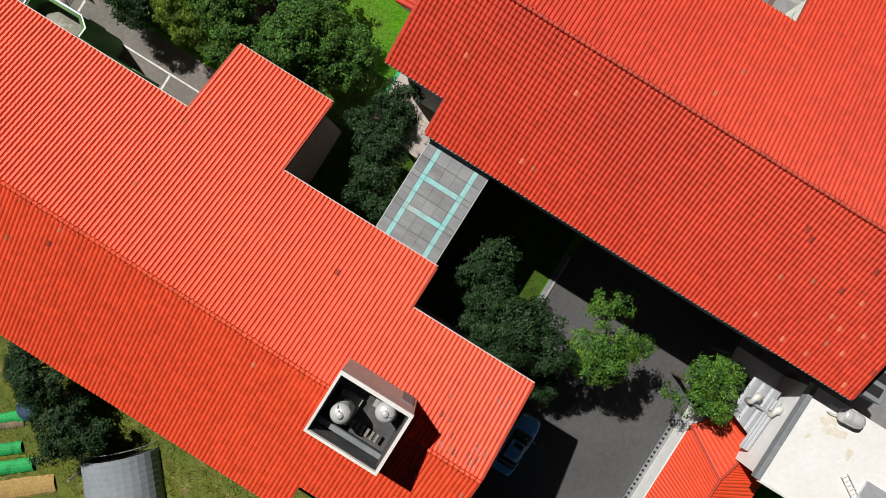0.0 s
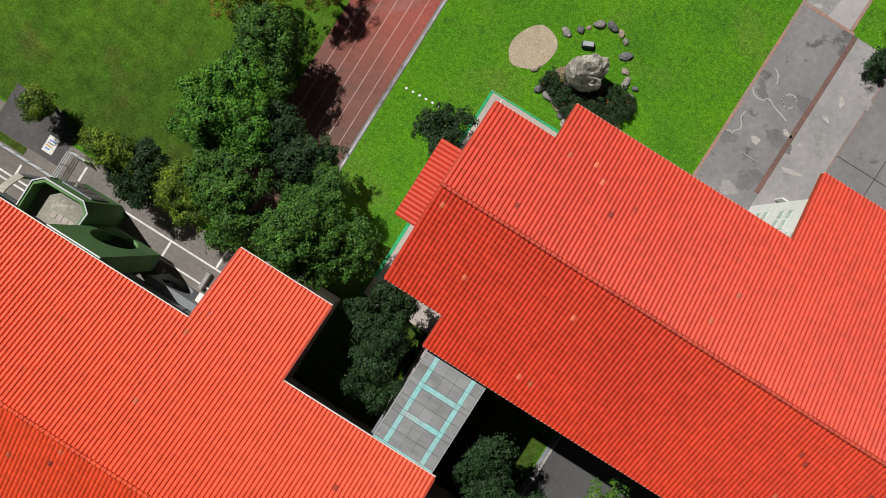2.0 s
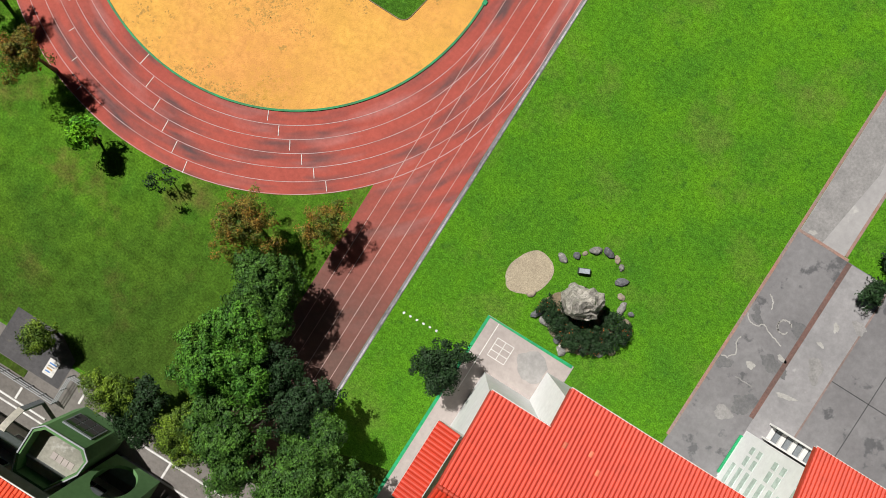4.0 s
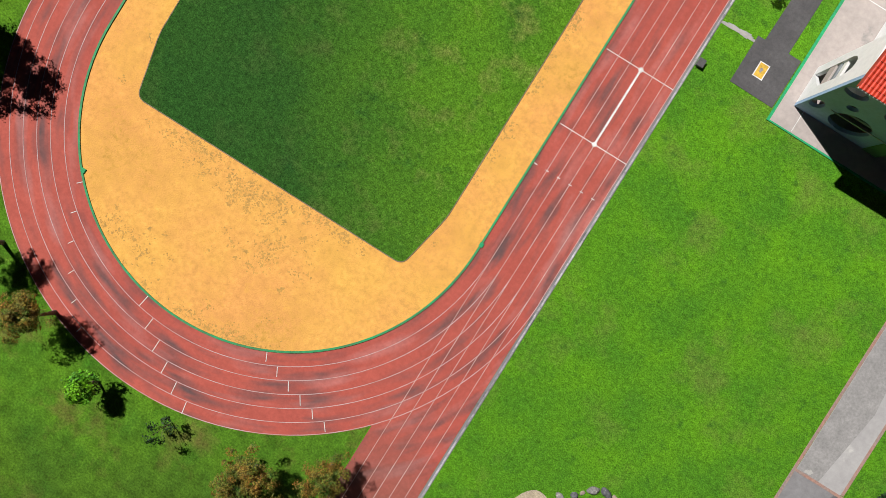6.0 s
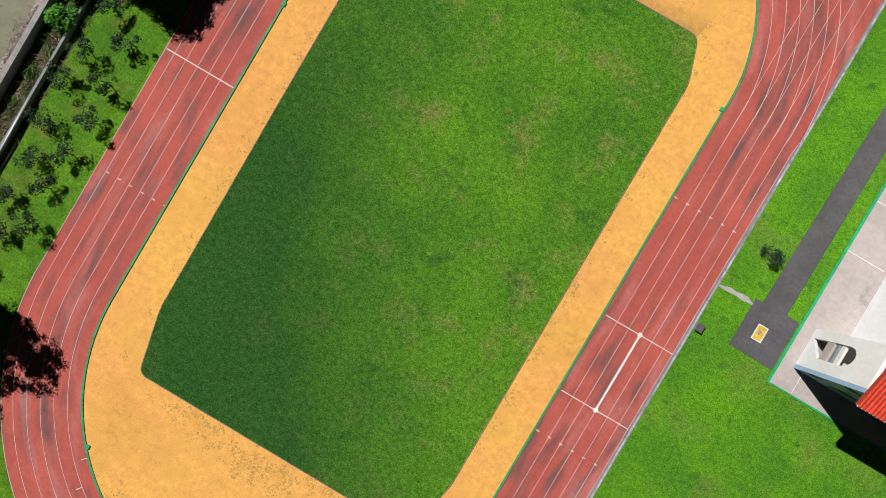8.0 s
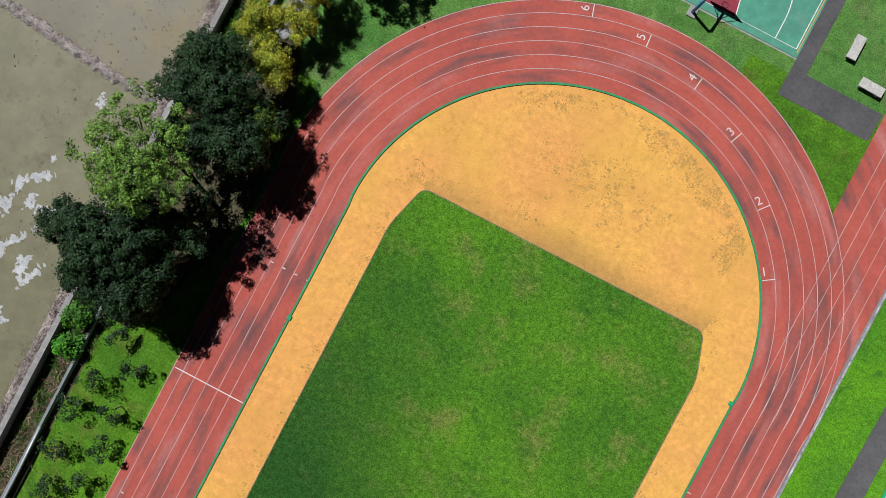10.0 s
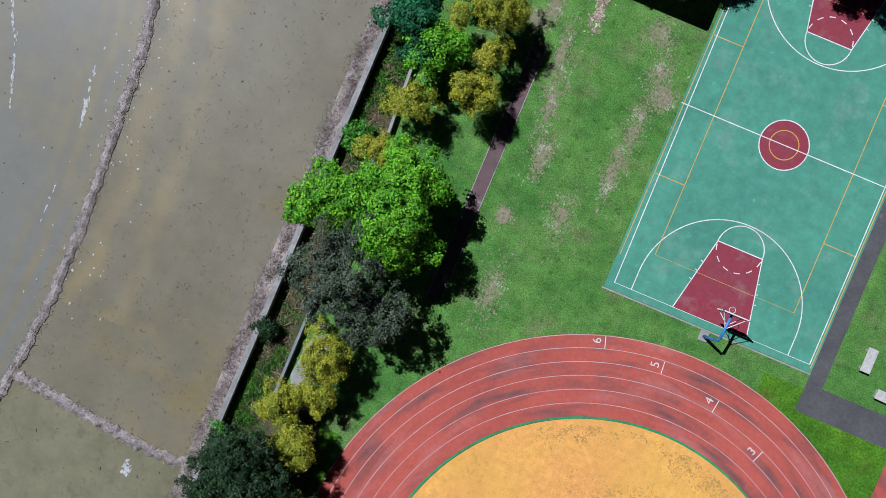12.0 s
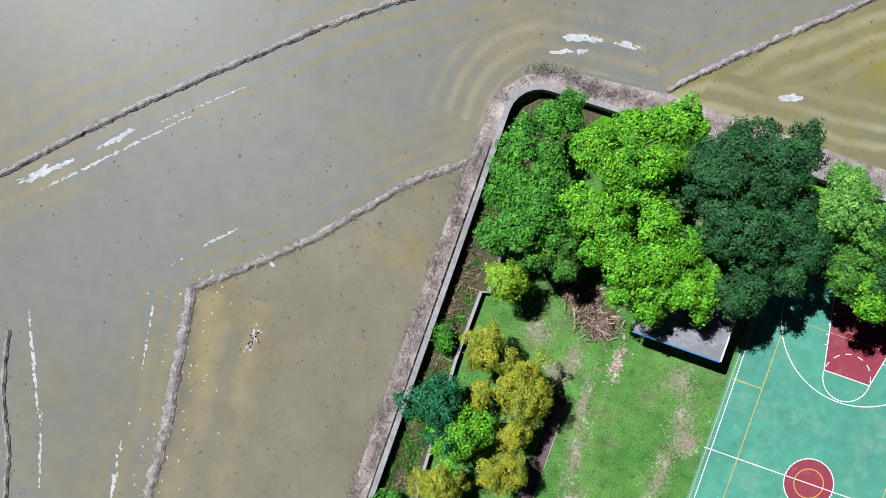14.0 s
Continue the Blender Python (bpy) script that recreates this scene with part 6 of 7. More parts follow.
def ribbed(quad, pitch=0.27, h=0.07):
    """Rolled roof ribs that run from the quad's high edge (points 2, 3) down to its low edge (points 1, 4)."""
    a, b, c, d = (Vector(p) for p in quad)
    n = max(3, int((d - a).length / pitch))
    up = (b - a).cross(d - a).normalized()
    if up.z < 0:
        up = -up
    out = Mesher()
    rings = []
    for i in range(n * 4 + 1):
        t = i / (n * 4)
        lift = up * (h * (0.15, 0.8, 1.0, 0.8)[i % 4])
        p, q = a.lerp(d, t), b.lerp(c, t)
        rings.append([tuple(p.lerp(q, s) + lift) for s in (0, 0.25, 0.5, 0.75, 1.0)])
    out.loft(rings, caps=False, closed=False)
    return out


for q in HIP:
    part("roof_slope", ribbed(q), TILE_A, low, "ribbed red roof slope")
part("hip_cap", Mesher().tube([(24.1, -14, 4.76), (24.1, -4.0, 4.76), (21.0, -1.9, 3.46)], 0.1, 8), RIDGE, low)
part("hip_cap", Mesher().tube([(24.1, -4.0, 4.76), (25.6, 0.4, 3.95)], 0.09, 8), RIDGE, low)
part("fascia", Mesher().tube([(20.97, -14, 3.38), (20.97, -1.9, 3.38)], 0.07, 8), FASCIA, low)
flat = thing("flat_building", "outbuilding with white coated flat roof and grey parapet", "building")
part("wall", Mesher().box(24.4, -2.2, 0, 48, 4.4, 7.7, 0.0), PLASTER, flat)
part("roof_slab", Mesher().box(24.25, -2.35, 7.7, 48, 4.55, 8.0, 0.03), ROOFWHITE, flat, "white coated roof slab")
part("parapet", Mesher().box(24.1, -2.4, 7.6, 24.45, 4.6, 8.18, 0.03), GREYPAINT, flat, "grey parapet kerb")
part("parapet", Mesher().box(24.45, -2.5, 7.6, 48, -2.35, 8.1, 0.03), FASCIA, flat)
part("lower_roof", Mesher().box(30.2, -2.3, 8.0, 48, 1.2, 8.12, 0.02), GALV, flat, "grey lower roof strip")
for k, (x, y, a, b) in enumerate([(26.2, 3.2, 0.55, 0.4), (26.9, 2.7, 0.7, 0.35), (25.6, 1.6, 0.2, 0.14), (25.2, 2.2, 0.16, 0.12), (28.4, 2.0, 0.4, 0.2)]):
    part("rust_stain", Mesher().slab(blot(x, y, a, b, 70 + k, 30, 0.5, 20 * k), 7.95, 8.004 + 0.0005 * k), ROOFSTAIN, flat, "pale brown water stain")
tk = thing("roof_tank", "horizontal stainless steel tank lying on the white roof", "tank", pose(27.0, 3.95, 8.55, 0, 90, 5), group="water tanks")
part("drum", Mesher().turned(0, 0, [(0.2, -0.75), (0.42, -0.7), (0.5, -0.6), (0.5, -0.2), (0.49, -0.18), (0.5, -0.16), (0.5, 0.4), (0.42, 0.62), (0.22, 0.72)], 24), STEEL, tk, smooth=True)
part("cap", Mesher().turned(0, 0, [(0.2, 0.7), (0.2, 0.8), (0.1, 0.83)], 16), STEEL, tk, smooth=True)
for z in (-0.45, 0.3):
    part("saddle", Mesher().box(0.3, -0.45, z - 0.06, 0.56, 0.45, z + 0.06, 0.01), GALV, tk)
for k in range(2):
    part("pipe", Mesher().tube([(0.1, 0.1 - 0.3 * k, -0.7), (0.2, 0.2 - 0.5 * k, -1.2), (0.5, 0.2 - 0.5 * k, -1.3)], 0.03), GALV, tk)
lad = thing("ladder", "white steel ladder lying on the flat roof", "ladder", pose(29.6, 0.2, 8.2, 0, 0, -32))
for y in (-0.22, 0.22):
    part("stile", Mesher().tube([(-1.0, y, 0), (3.0, y, 0)], 0.03), FASCIA, lad)
for k in range(13):
    part("rung", Mesher().tube([(-0.9 + 0.3 * k, -0.22, 0), (-0.9 + 0.3 * k, 0.22, 0)], 0.022), FASCIA, lad)
lean = thing("lean_to", "pale grey corrugated sheet lean-to with two vent cowls", "roof")
part("sheet", ribbed(((21.9, 0.4, 5.2), (21.9, 3.2, 5.6), (24.0, 3.2, 5.6), (24.0, -0.4, 5.2)), 0.6, 0.1), GALV, lean, "corrugated sheet")
part("sheet", ribbed(((23.6, -1.3, 5.4), (23.6, 2.6, 5.8), (24.3, 2.6, 5.8), (24.3, -1.3, 5.4)), 0.35, 0.08), GALV, lean, "corrugated sheet")
part("post", Mesher().box(22.0, 0.8, 0, 22.2, 1.0, 5.2, 0.02), GREYPAINT, lean)
part("post", Mesher().box(23.9, 2.4, 0, 24.1, 2.6, 5.5, 0.02), GREYPAINT, lean)
for x in (22.4, 24.0):
    cow = part("vent_cowl", Mesher().tube([(x, 1.6, 5.4), (x, 1.65, 6.0), (x + 0.1, 1.95, 6.25), (x + 0.25, 2.25, 6.1)], [0.22, 0.22, 0.24, 0.26], 12), FASCIA, lean, "curved white vent cowl", smooth=True)
part("duct", Mesher().tube([(22.4, 1.6, 5.65), (24.3, 1.6, 5.75)], 0.1, 8), GALV, lean)
sheds = thing("yard_clutter", "dark shaded sheet roof between the buildings", "roof")
part("sheet", Mesher().box(20.5, 3.0, 4.2, 24.2, 4.4, 4.3, 0.02), GALV, sheds)
part("post", Mesher().box(20.6, 3.6, 0, 20.8, 3.8, 4.2, 0.02), GREYPAINT, sheds)

# ---- trees ----


def leaf_mesh(blobs, count, size, seed, droop=0.0, flat=0.5, inner=0.15, tuft=4.2):
    """Leaves on small domed sprays, which sit on a set of round lobes (x, y, z, r) and leave gaps between them."""
    rs = np.random.RandomState(seed)
    B = np.array(blobs, float)
    w = B[:, 3] ** 2
    m = max(8, count // 75)
    i = rs.choice(len(B), m, p=w / w.sum())
    d = rs.normal(0, 1, (m, 3))
    d /= np.linalg.norm(d, axis=1, keepdims=True)
    d[:, 2] = np.where(rs.rand(m) < 0.88, np.abs(d[:, 2]), d[:, 2])
    q = np.where(rs.rand(m) < inner, rs.uniform(0.3, 0.8, m), rs.uniform(0.78, 1.12, m))
    mid = B[i, :3] + d * (B[i, 3] * q)[:, None] * np.array([1, 1, 0.85])
    face = d * 0.7 + np.array([0, 0, flat]) + rs.normal(0, 0.2, (m, 3))
    face /= np.linalg.norm(face, axis=1, keepdims=True)
    girth = size * tuft * rs.uniform(0.75, 1.4, m)
    j = rs.randint(0, m, count)
    e = rs.normal(0, 1, (count, 3)) + face[j] * 0.9
    e /= np.linalg.norm(e, axis=1, keepdims=True)
    c = mid[j] + e * (girth[j] * np.where(rs.rand(count) < 0.05, rs.uniform(1.0, 1.6, count), rs.uniform(0.5, 1.05, count)))[:, None] * np.array([1, 1, 0.7])
    n = e * 0.55 + face[j] * 0.6 + rs.normal(0, 0.33, (count, 3))
    n /= np.linalg.norm(n, axis=1, keepdims=True)
    t = np.cross(n, rs.normal(0, 1, (count, 3)))
    t /= np.linalg.norm(t, axis=1, keepdims=True) + 1e-9
    b = np.cross(n, t)
    s = size * rs.uniform(0.6, 1.35, (count, 1))
    t, b = t * s, b * s * 0.55
    tip = np.c_[np.zeros((count, 2)), -s * (0.25 + droop)]
    v = np.stack([c - t, c - b * 0.9 + n * s * 0.08, c + t + tip, c + b * 0.9 + n * s * 0.08], 1).reshape(-1, 3)
    me = bpy.data.meshes.new("crown")
    me.vertices.add(4 * count)
    me.vertices.foreach_set("co", v.ravel())
    me.loops.add(4 * count)
    me.loops.foreach_set("vertex_index", np.arange(4 * count))
    me.polygons.add(count)
    me.polygons.foreach_set("loop_start", np.arange(0, 4 * count, 4))
    me.update(calc_edges=True)
    return me


def tree(x, y, zc, r, kind, seed, label="", tall=0.8, leaf=0.26, dens=430, gap=0.0, group="school trees", crown=None):
    """A tree with its crown's middle at height zc and crown radius r, or with a crown of several rounds (x, y, z, r) about its foot."""
    rnd = random.Random(seed)
    words = {"olive": "olive dark broadleaf tree with dense crown", "open": "sunlit green tree with open airy crown", "pale": "pale green broadleaf tree with light crown", "dark": "dense dark green broadleaf tree", "deep": "deep green broadleaf tree with glossy crown", "mid": "mid green broadleaf tree with uneven crown", "bright": "bright green broadleaf tree in full leaf", "green": "fresh green broadleaf tree", "lite": "light yellow green tree with thin crown",
             "lime": "small rounded tree with lime green foliage", "yellow": "small tree with yellow green foliage", "weep": "feathery yellow green weeping tree", "grey": "grey green sparse tree with pale twigs", "blue": "blue green dense shrub tree", "orange": "small tree with orange and green leaves"}
    t = thing("tree", label or words[kind] + " in the grass", "tree", pose(x, y, 0), group=group)
    soft = kind in ("yellow", "weep", "orange", "lime")
    blobs = []
    for cx, cy, cz, cr in crown or [(0, 0, zc, r)]:
        wob = [rnd.uniform(0, math.tau) for _ in range(3)]
        for k in range(max(11, int(8 + 4.2 * cr)) if not crown else max(7, int(4 + 3.2 * cr))):
            a, q = rnd.uniform(0, math.tau), math.sqrt(rnd.random())
            rim = 1 + 0.16 * math.sin(2 * a + wob[0]) + 0.15 * math.sin(3 * a + wob[1]) + 0.13 * math.sin(5 * a + wob[2])
            up = 1 - 0.8 * q * q
            lr = cr * (rnd.uniform(0.36, 0.55) if soft else rnd.uniform(0.25, 0.45)) * (1.15 - 0.3 * q)
            reach = cr * rim - lr * (0.95 if soft else 0.6)
            blobs.append((cx + reach * q * math.cos(a), cy + reach * q * math.sin(a), cz - 0.3 * cr + cr * tall * up * rnd.uniform(0.2, 1.0), lr))
    trunk = Mesher()
    h = max(0.4, zc - 0.35 * r)
    lean = (rnd.uniform(-0.15, 0.15) * r, rnd.uniform(-0.15, 0.15) * r)
    r0 = 0.07 + 0.035 * r
    trunk.tube([(0, 0, -0.05), (lean[0] * 0.3, lean[1] * 0.3, h * 0.4), (lean[0] * 0.8, lean[1] * 0.8, h * 0.8), (lean[0], lean[1], h)], [r0 * 1.4, r0, r0 * 0.85, r0 * 0.7], 8)
    part("trunk", trunk, BARK, t)
    for b in sorted(blobs, key=lambda b: -b[3])[: 5 + int(r)]:
        mid = ((lean[0] + b[0]) / 2 + rnd.uniform(-0.2, 0.2), (lean[1] + b[1]) / 2 + rnd.uniform(-0.2, 0.2), (h + b[2]) / 2 + 0.1)
        part("limb", Mesher().tube([(lean[0], lean[1], h * 0.92), mid, b[:3]], [r0 * 0.55, r0 * 0.35, r0 * 0.12], 5), BARK, t)
    me = leaf_mesh(blobs, int(dens * (sum(c[3] ** 2 for c in crown) if crown else r * r) * (1 - gap * 0.5)) + 250, leaf, seed, droop=0.5 if kind == "weep" else 0.0, tuft=5.0 if soft else 4.2)
    me.materials.append(LEAF[kind])
    put(new("crown", me), t)
    return t


TREES = [
    ("mid", -24.4, 10.3, 5, 3.4), ("olive", -24.2, 15.7, 4.5, 2.9), ("olive", -19.9, 6.4, 5.5, 2.9), ("olive", -15.0, 5.5, 6.5, 3.3), ("olive", -12.0, 6.8, 6, 2.3), ("dark", -7.7, 4.5, 6, 2.35), ("dark", -6.8, 2.4, 6.2, 1.9),
    ("dark", -6.2, 0.5, 6.3, 1.9), ("dark", -18.0, 9.6, 4.6, 2.6), ("weep", -29.9, 3.6, 3.8, 1.9), ("weep", -23.9, 3.5, 4, 2.6), ("dark", -20.8, 10.6, 4, 2.0), ("dark", -27.4, 3.2, 3.6, 2.3), ("weep", -37.1, 3.3, 2.2, 1.5),
    ("orange", -28.3, 18.3, 4.0, 2.9), ("orange", -23.6, 21.5, 3.0, 1.9), ("dark", 3.2, -0.6, 7, 2.6), ("dark", 7.1, -2.5, 7.0, 2.8), ("dark", 4.2, -3.2, 5.5, 1.6), ("dark", 10.4, -5.2, 3.6, 1.2), ("open", 12.6, -0.2, 6.5, 2.75),
    ("open", 19.3, 0.6, 6, 2.35), ("dark", -19.8, -22.8, 4.0, 2.2), ("dark", -15.9, -25.6, 3.2, 2.5), ("dark", -11.3, 17.1, 2.8, 1.95), ("dark", -64.6, 67.4, 4.6, 3.2), ("lite", -68.1, 73.5, 8.0, 3.8), ("dark", -64.4, 77.2, 4.8, 3.2),
    ("dark", -66.8, 79.8, 5.0, 3.8), ("yellow", -66.7, 85.3, 3.2, 1.9), ("yellow", -64.7, 89.6, 3.2, 2.3), ("yellow", -64.2, 86.9, 2.8, 1.4), ("yellow", -64.7, 83.3, 3.0, 1.9), ("grey", -65.2, 95.8, 5.6, 4.1), ("bright", -63.6, 100.8, 5.5, 3.5),
    ("yellow", -66.4, 119.5, 3.5, 1.8), ("yellow", -63.0, 117.7, 4.0, 2.5), ("yellow", -66.2, 109.1, 3.0, 1.8), ("yellow", -62.5, 111.4, 3.2, 1.8), ("yellow", -66.8, 104.9, 3.0, 1.6), ("yellow", -62.2, 114.6, 3.0, 1.4), ("yellow", -65.4, 116.0, 2.6, 1.0),
    ("blue", -68.5, 114.0, 3.6, 2.4), ("bright", -66.1, 112.7, 3.5, 2.2), ("lime", -66.2, 124.5, 3.8, 1.8), ("orange", -47.6, 20.1, 3.6, 2.1), ("mid", -69.6, 60.2, 1.2, 0.9), ("deep", -41.0, 135.0, 8.0, 4.0), ("deep", -36.5, 134.5, 7.5, 3.6),
    ("dark", -66.5, 35.0, 7.5, 4.4), ("mid", -64.5, 28.5, 5.5, 2.8), ("orange", -53.8, 22.5, 4.2, 2.2), ("bright", -42.1, 17.4, 2.6, 1.0), ("dark", 13.0, 38.6, 0.9, 0.9), ("dark", 13.3, 41.4, 0.9, 0.8), ("dark", -70.2, 89.6, 0.9, 0.9),
    ("green", -69.6, 80.6, 1.2, 1.0), ("green", -69.4, 118.9, 1.0, 0.9), ("green", -69.3, 105.6, 0.9, 1.0), ("green", -69.2, 57.5, 0.8, 0.9), ("bright", -68.2, 100.8, 4.8, 2.7), ("bright", -63.9, 104.5, 5.2, 2.3), ("weep", -63.2, 78.8, 4, 1.7),
    ("olive", -20.0, 3.8, 5, 2.0), ("olive", -23.1, 6.2, 4.5, 1.9), ("olive", -15.8, 8.4, 5.5, 2.3), ("bright", -66.3, 101.4, 5.0, 2.4),
]
for i, (kind, x, y, zc, r) in enumerate(TREES):
    fine = kind in ("yellow", "weep", "orange", "lime")
    tree(x, y, zc, r, kind, 100 + i, leaf=0.075 if fine else 0.1 if kind in ("dark", "grey", "mid", "deep", "olive", "open") else 0.09 if kind == "lite" else 0.115, dens=3400 if fine else 2900 if kind in ("dark", "grey", "mid", "deep", "olive", "open") else 2800 if kind == "lite" else 2300, gap=1.0 if kind in ("lite", "grey", "orange", "open") else 0.3, tall=1.0 if r < 2 else 0.8)

tree(-66.6, 66.7, 6.0, 3.6, "dark", 871, "broad dense dark green tree over the track edge", leaf=0.1, dens=3000, gap=0.0, crown=[(-0.7, 0.2, 5.8, 4.4), (0.9, -2.4, 4.6, 2.6), (0.8, 4.0, 4.2, 2.3)])

# The corner grove: (kind, label, foot x, foot y, crown rounds about the foot)
GROVE = [
    ("green", "fresh green broadleaf tree beside the boundary wall", -67.5, 131.2, [(-0.6, 2.4, 5.0, 2.3), (0.6, -2.2, 5.0, 2.7), (-1.0, -0.3, 4.5, 1.7), (1.0, 0.3, 5.5, 1.9)]),
    ("mid", "mid green broadleaf tree behind the lawn", -64.0, 127.8, [(-0.2, -1.0, 4.5, 1.8), (0.2, 0.9, 4.8, 1.7)]),
    ("green", "small fresh green tree in the corner of the wall", -67.0, 136.2, [(0.0, 0.0, 4.4, 1.8)]),
    ("bright", "tall bright green broadleaf tree in full leaf", -61.3, 135.8, [(1.7, 1.6, 7.0, 2.3), (-1.5, -1.4, 7.0, 2.3), (0.5, -1.3, 7.4, 2.0), (-0.8, 0.9, 6.6, 1.7)]),
    ("bright", "broad bright green tree overhanging the hut", -58.7, 129.3, [(-3.7, 0.9, 6.5, 2.3), (-0.9, 2.1, 7.2, 2.2), (0.0, 0.0, 7.2, 2.7), (1.1, -2.0, 6.4, 2.6), (3.7, -0.9, 6.4, 2.0)]),
    ("deep", "deep green broadleaf tree with glossy crown", -54.0, 137.7, [(-0.8, 1.6, 8.0, 1.5), (-2.2, -1.7, 8.0, 2.4), (0.6, -0.7, 8.4, 2.6), (2.6, 0.8, 8.0, 1.7)]),
    ("deep", "broad deep green tree overhanging the court", -52.7, 131.6, [(-0.5, 1.1, 8.0, 3.4), (0.4, -2.2, 7.0, 2.1), (2.9, 0.2, 7.0, 2.3), (-2.8, 0.8, 7.0, 1.8)]),
    ("pale", "pale green broadleaf tree beside the court", -46.4, 136.7, [(-0.9, -0.9, 7.0, 2.3), (-0.7, 1.3, 6.2, 1.6), (1.4, -0.2, 6.4, 1.7)]),
    ("mid", "mid green tree with leaves in strong light", -45.0, 133.9, [(0.6, 0.8, 6.4, 2.1), (-0.7, -0.9, 6.0, 1.8)]),
    ("bright", "bright green tree beside the court end", -42.5, 132.6, [(-0.7, -0.9, 6.2, 2.3), (0.7, 1.0, 6.5, 2.1)]),
]
for i, (kind, label, x, y, rounds) in enumerate(GROVE):
    big = kind in ("bright", "green")
    tree(x, y, max(c[2] for c in rounds), max(c[3] for c in rounds), kind, 900 + i, label, leaf=0.115 if big else 0.1, dens=2300 if big else 2700, gap=0.3, crown=rounds, group="corner grove")


def sapling(x, y, seed, h=1.5):
    rnd = random.Random(seed)
    t = thing("sapling", "bare young sapling with few dark leaves in grass", "sapling", pose(x, y, 0, 0, 0, rnd.uniform(0, 360)), group="saplings")
    part("trunk", Mesher().tube([(0, 0, -0.03), (0.04, 0.02, h * 0.5), (0.0, 0.06, h)], [0.045, 0.035, 0.015], 6), BARK, t)
    blobs = []
    for k in range(7):
        a = k * 0.9 + rnd.uniform(-0.3, 0.3)
        q = rnd.uniform(0.35, 0.75)
        tip = (q * math.cos(a), q * math.sin(a), h * rnd.uniform(0.6, 1.15))
        part("limb", Mesher().tube([(0.02, 0.02, h * rnd.uniform(0.4, 0.7)), (tip[0] * 0.5, tip[1] * 0.5, tip[2] * 0.9), tip], [0.022, 0.016, 0.008], 5), BARK, t)
        blobs.append((*tip, rnd.uniform(0.2, 0.36)))
    me = leaf_mesh(blobs, 420, 0.1, seed)
    me.materials.append(LEAF["dark"])
    put(new("crown", me), t)


SAPS = [(-66.4, 60.3), (-66.5, 56.6), (-63.7, 58.6), (-66.6, 54.0), (-63.8, 55.1), (-66.3, 50.5), (-63.1, 52.1), (-65.9, 47.5), (-63.6, 49.1), (-63.9, 46.0), (-66.0, 44.0), (-65.0, 41.4), (-63.4, 43.2), (-65.4, 38.0), (-14.25, 69.3), (-35.6, 17.7), (-41.9, 17.2)]
for i, (x, y) in enumerate(SAPS):
    sapling(x, y, 300 + i, 2.6 if i in (15, 16) else 0.6 if i == 14 else 1.5)

# ---- basketball hoops ----


def hoop(x, y, sgn):
    """Pole behind the base line with a gooseneck arm over the court; sgn is the way of the court in y."""
    h = thing("basketball_hoop", "blue steel basketball stand with white-edged backboard", "hoop", pose(x, y, 0, 0, 0, 0 if sgn > 0 else 180), group="basketball hoops")
    part("base", Mesher().box(-0.35, -0.4, 0, 0.35, 0.4, 0.12, 0.03), CONCRETE, h, "pale concrete base")
    part("pole", Mesher().tube([(0, 0, 0.1), (0, 0.02, 1.5), (0, 0.05, 2.75), (0, 0.25, 3.05)], [0.13, 0.12, 0.11, 0.11], 10), BLUEPAINT, h, smooth=True)
    part("arm", Mesher().tube([(0, 0.2, 3.0), (0, 1.0, 3.15), (0, 2.1, 3.3)], [0.11, 0.1, 0.09], 10), BLUEPAINT, h, smooth=True)
    board = part("backboard", Mesher().box(-0.98, 2.12, 2.9, 0.98, 2.17, 4.1, 0.01), mat_board, h, "clear backboard with white edge")
    for b in ((-1.02, 2.1, 2.86, 1.02, 2.19, 2.95), (-1.02, 2.1, 4.05, 1.02, 2.19, 4.14), (-1.02, 2.1, 2.86, -0.93, 2.19, 4.14), (0.93, 2.1, 2.86, 1.02, 2.19, 4.14)):
        part("edge", Mesher().box(*b, 0.01), FASCIA, board)
    for sd in (-1, 1):
        part("brace", Mesher().tube([(0, 1.0, 3.15), (sd * 0.85, 2.1, 3.9)], 0.03), FASCIA, h)
        part("brace", Mesher().tube([(0, 1.3, 3.15), (sd * 0.85, 2.1, 3.0)], 0.03), FASCIA, h)
    part("rim", Mesher().tube([(0.23 * math.cos(a * math.tau / 20), 2.45 + 0.23 * math.sin(a * math.tau / 20), 3.05) for a in range(21)], 0.018), FASCIA, h)
    part("bracket", Mesher().box(-0.08, 2.15, 3.0, 0.08, 2.26, 3.08, 0.01), BLUEPAINT, h)
    for k in range(10):
        a = k * math.tau / 10
        part("net_cord", Mesher().tube([(0.23 * math.cos(a), 2.45 + 0.23 * math.sin(a), 3.04), (0.13 * math.cos(a + 0.3), 2.45 + 0.13 * math.sin(a + 0.3), 2.65)], 0.006, 4), FASCIA, h)


mat_board = mat("smoked acrylic board", (0.1, 0.13, 0.16), None, 0.5, 3, 0.2, 0.0, 20, 0.05)
hoop(-39.3, 101.72, 1)
hoop(-39.3, 133.0, -1)

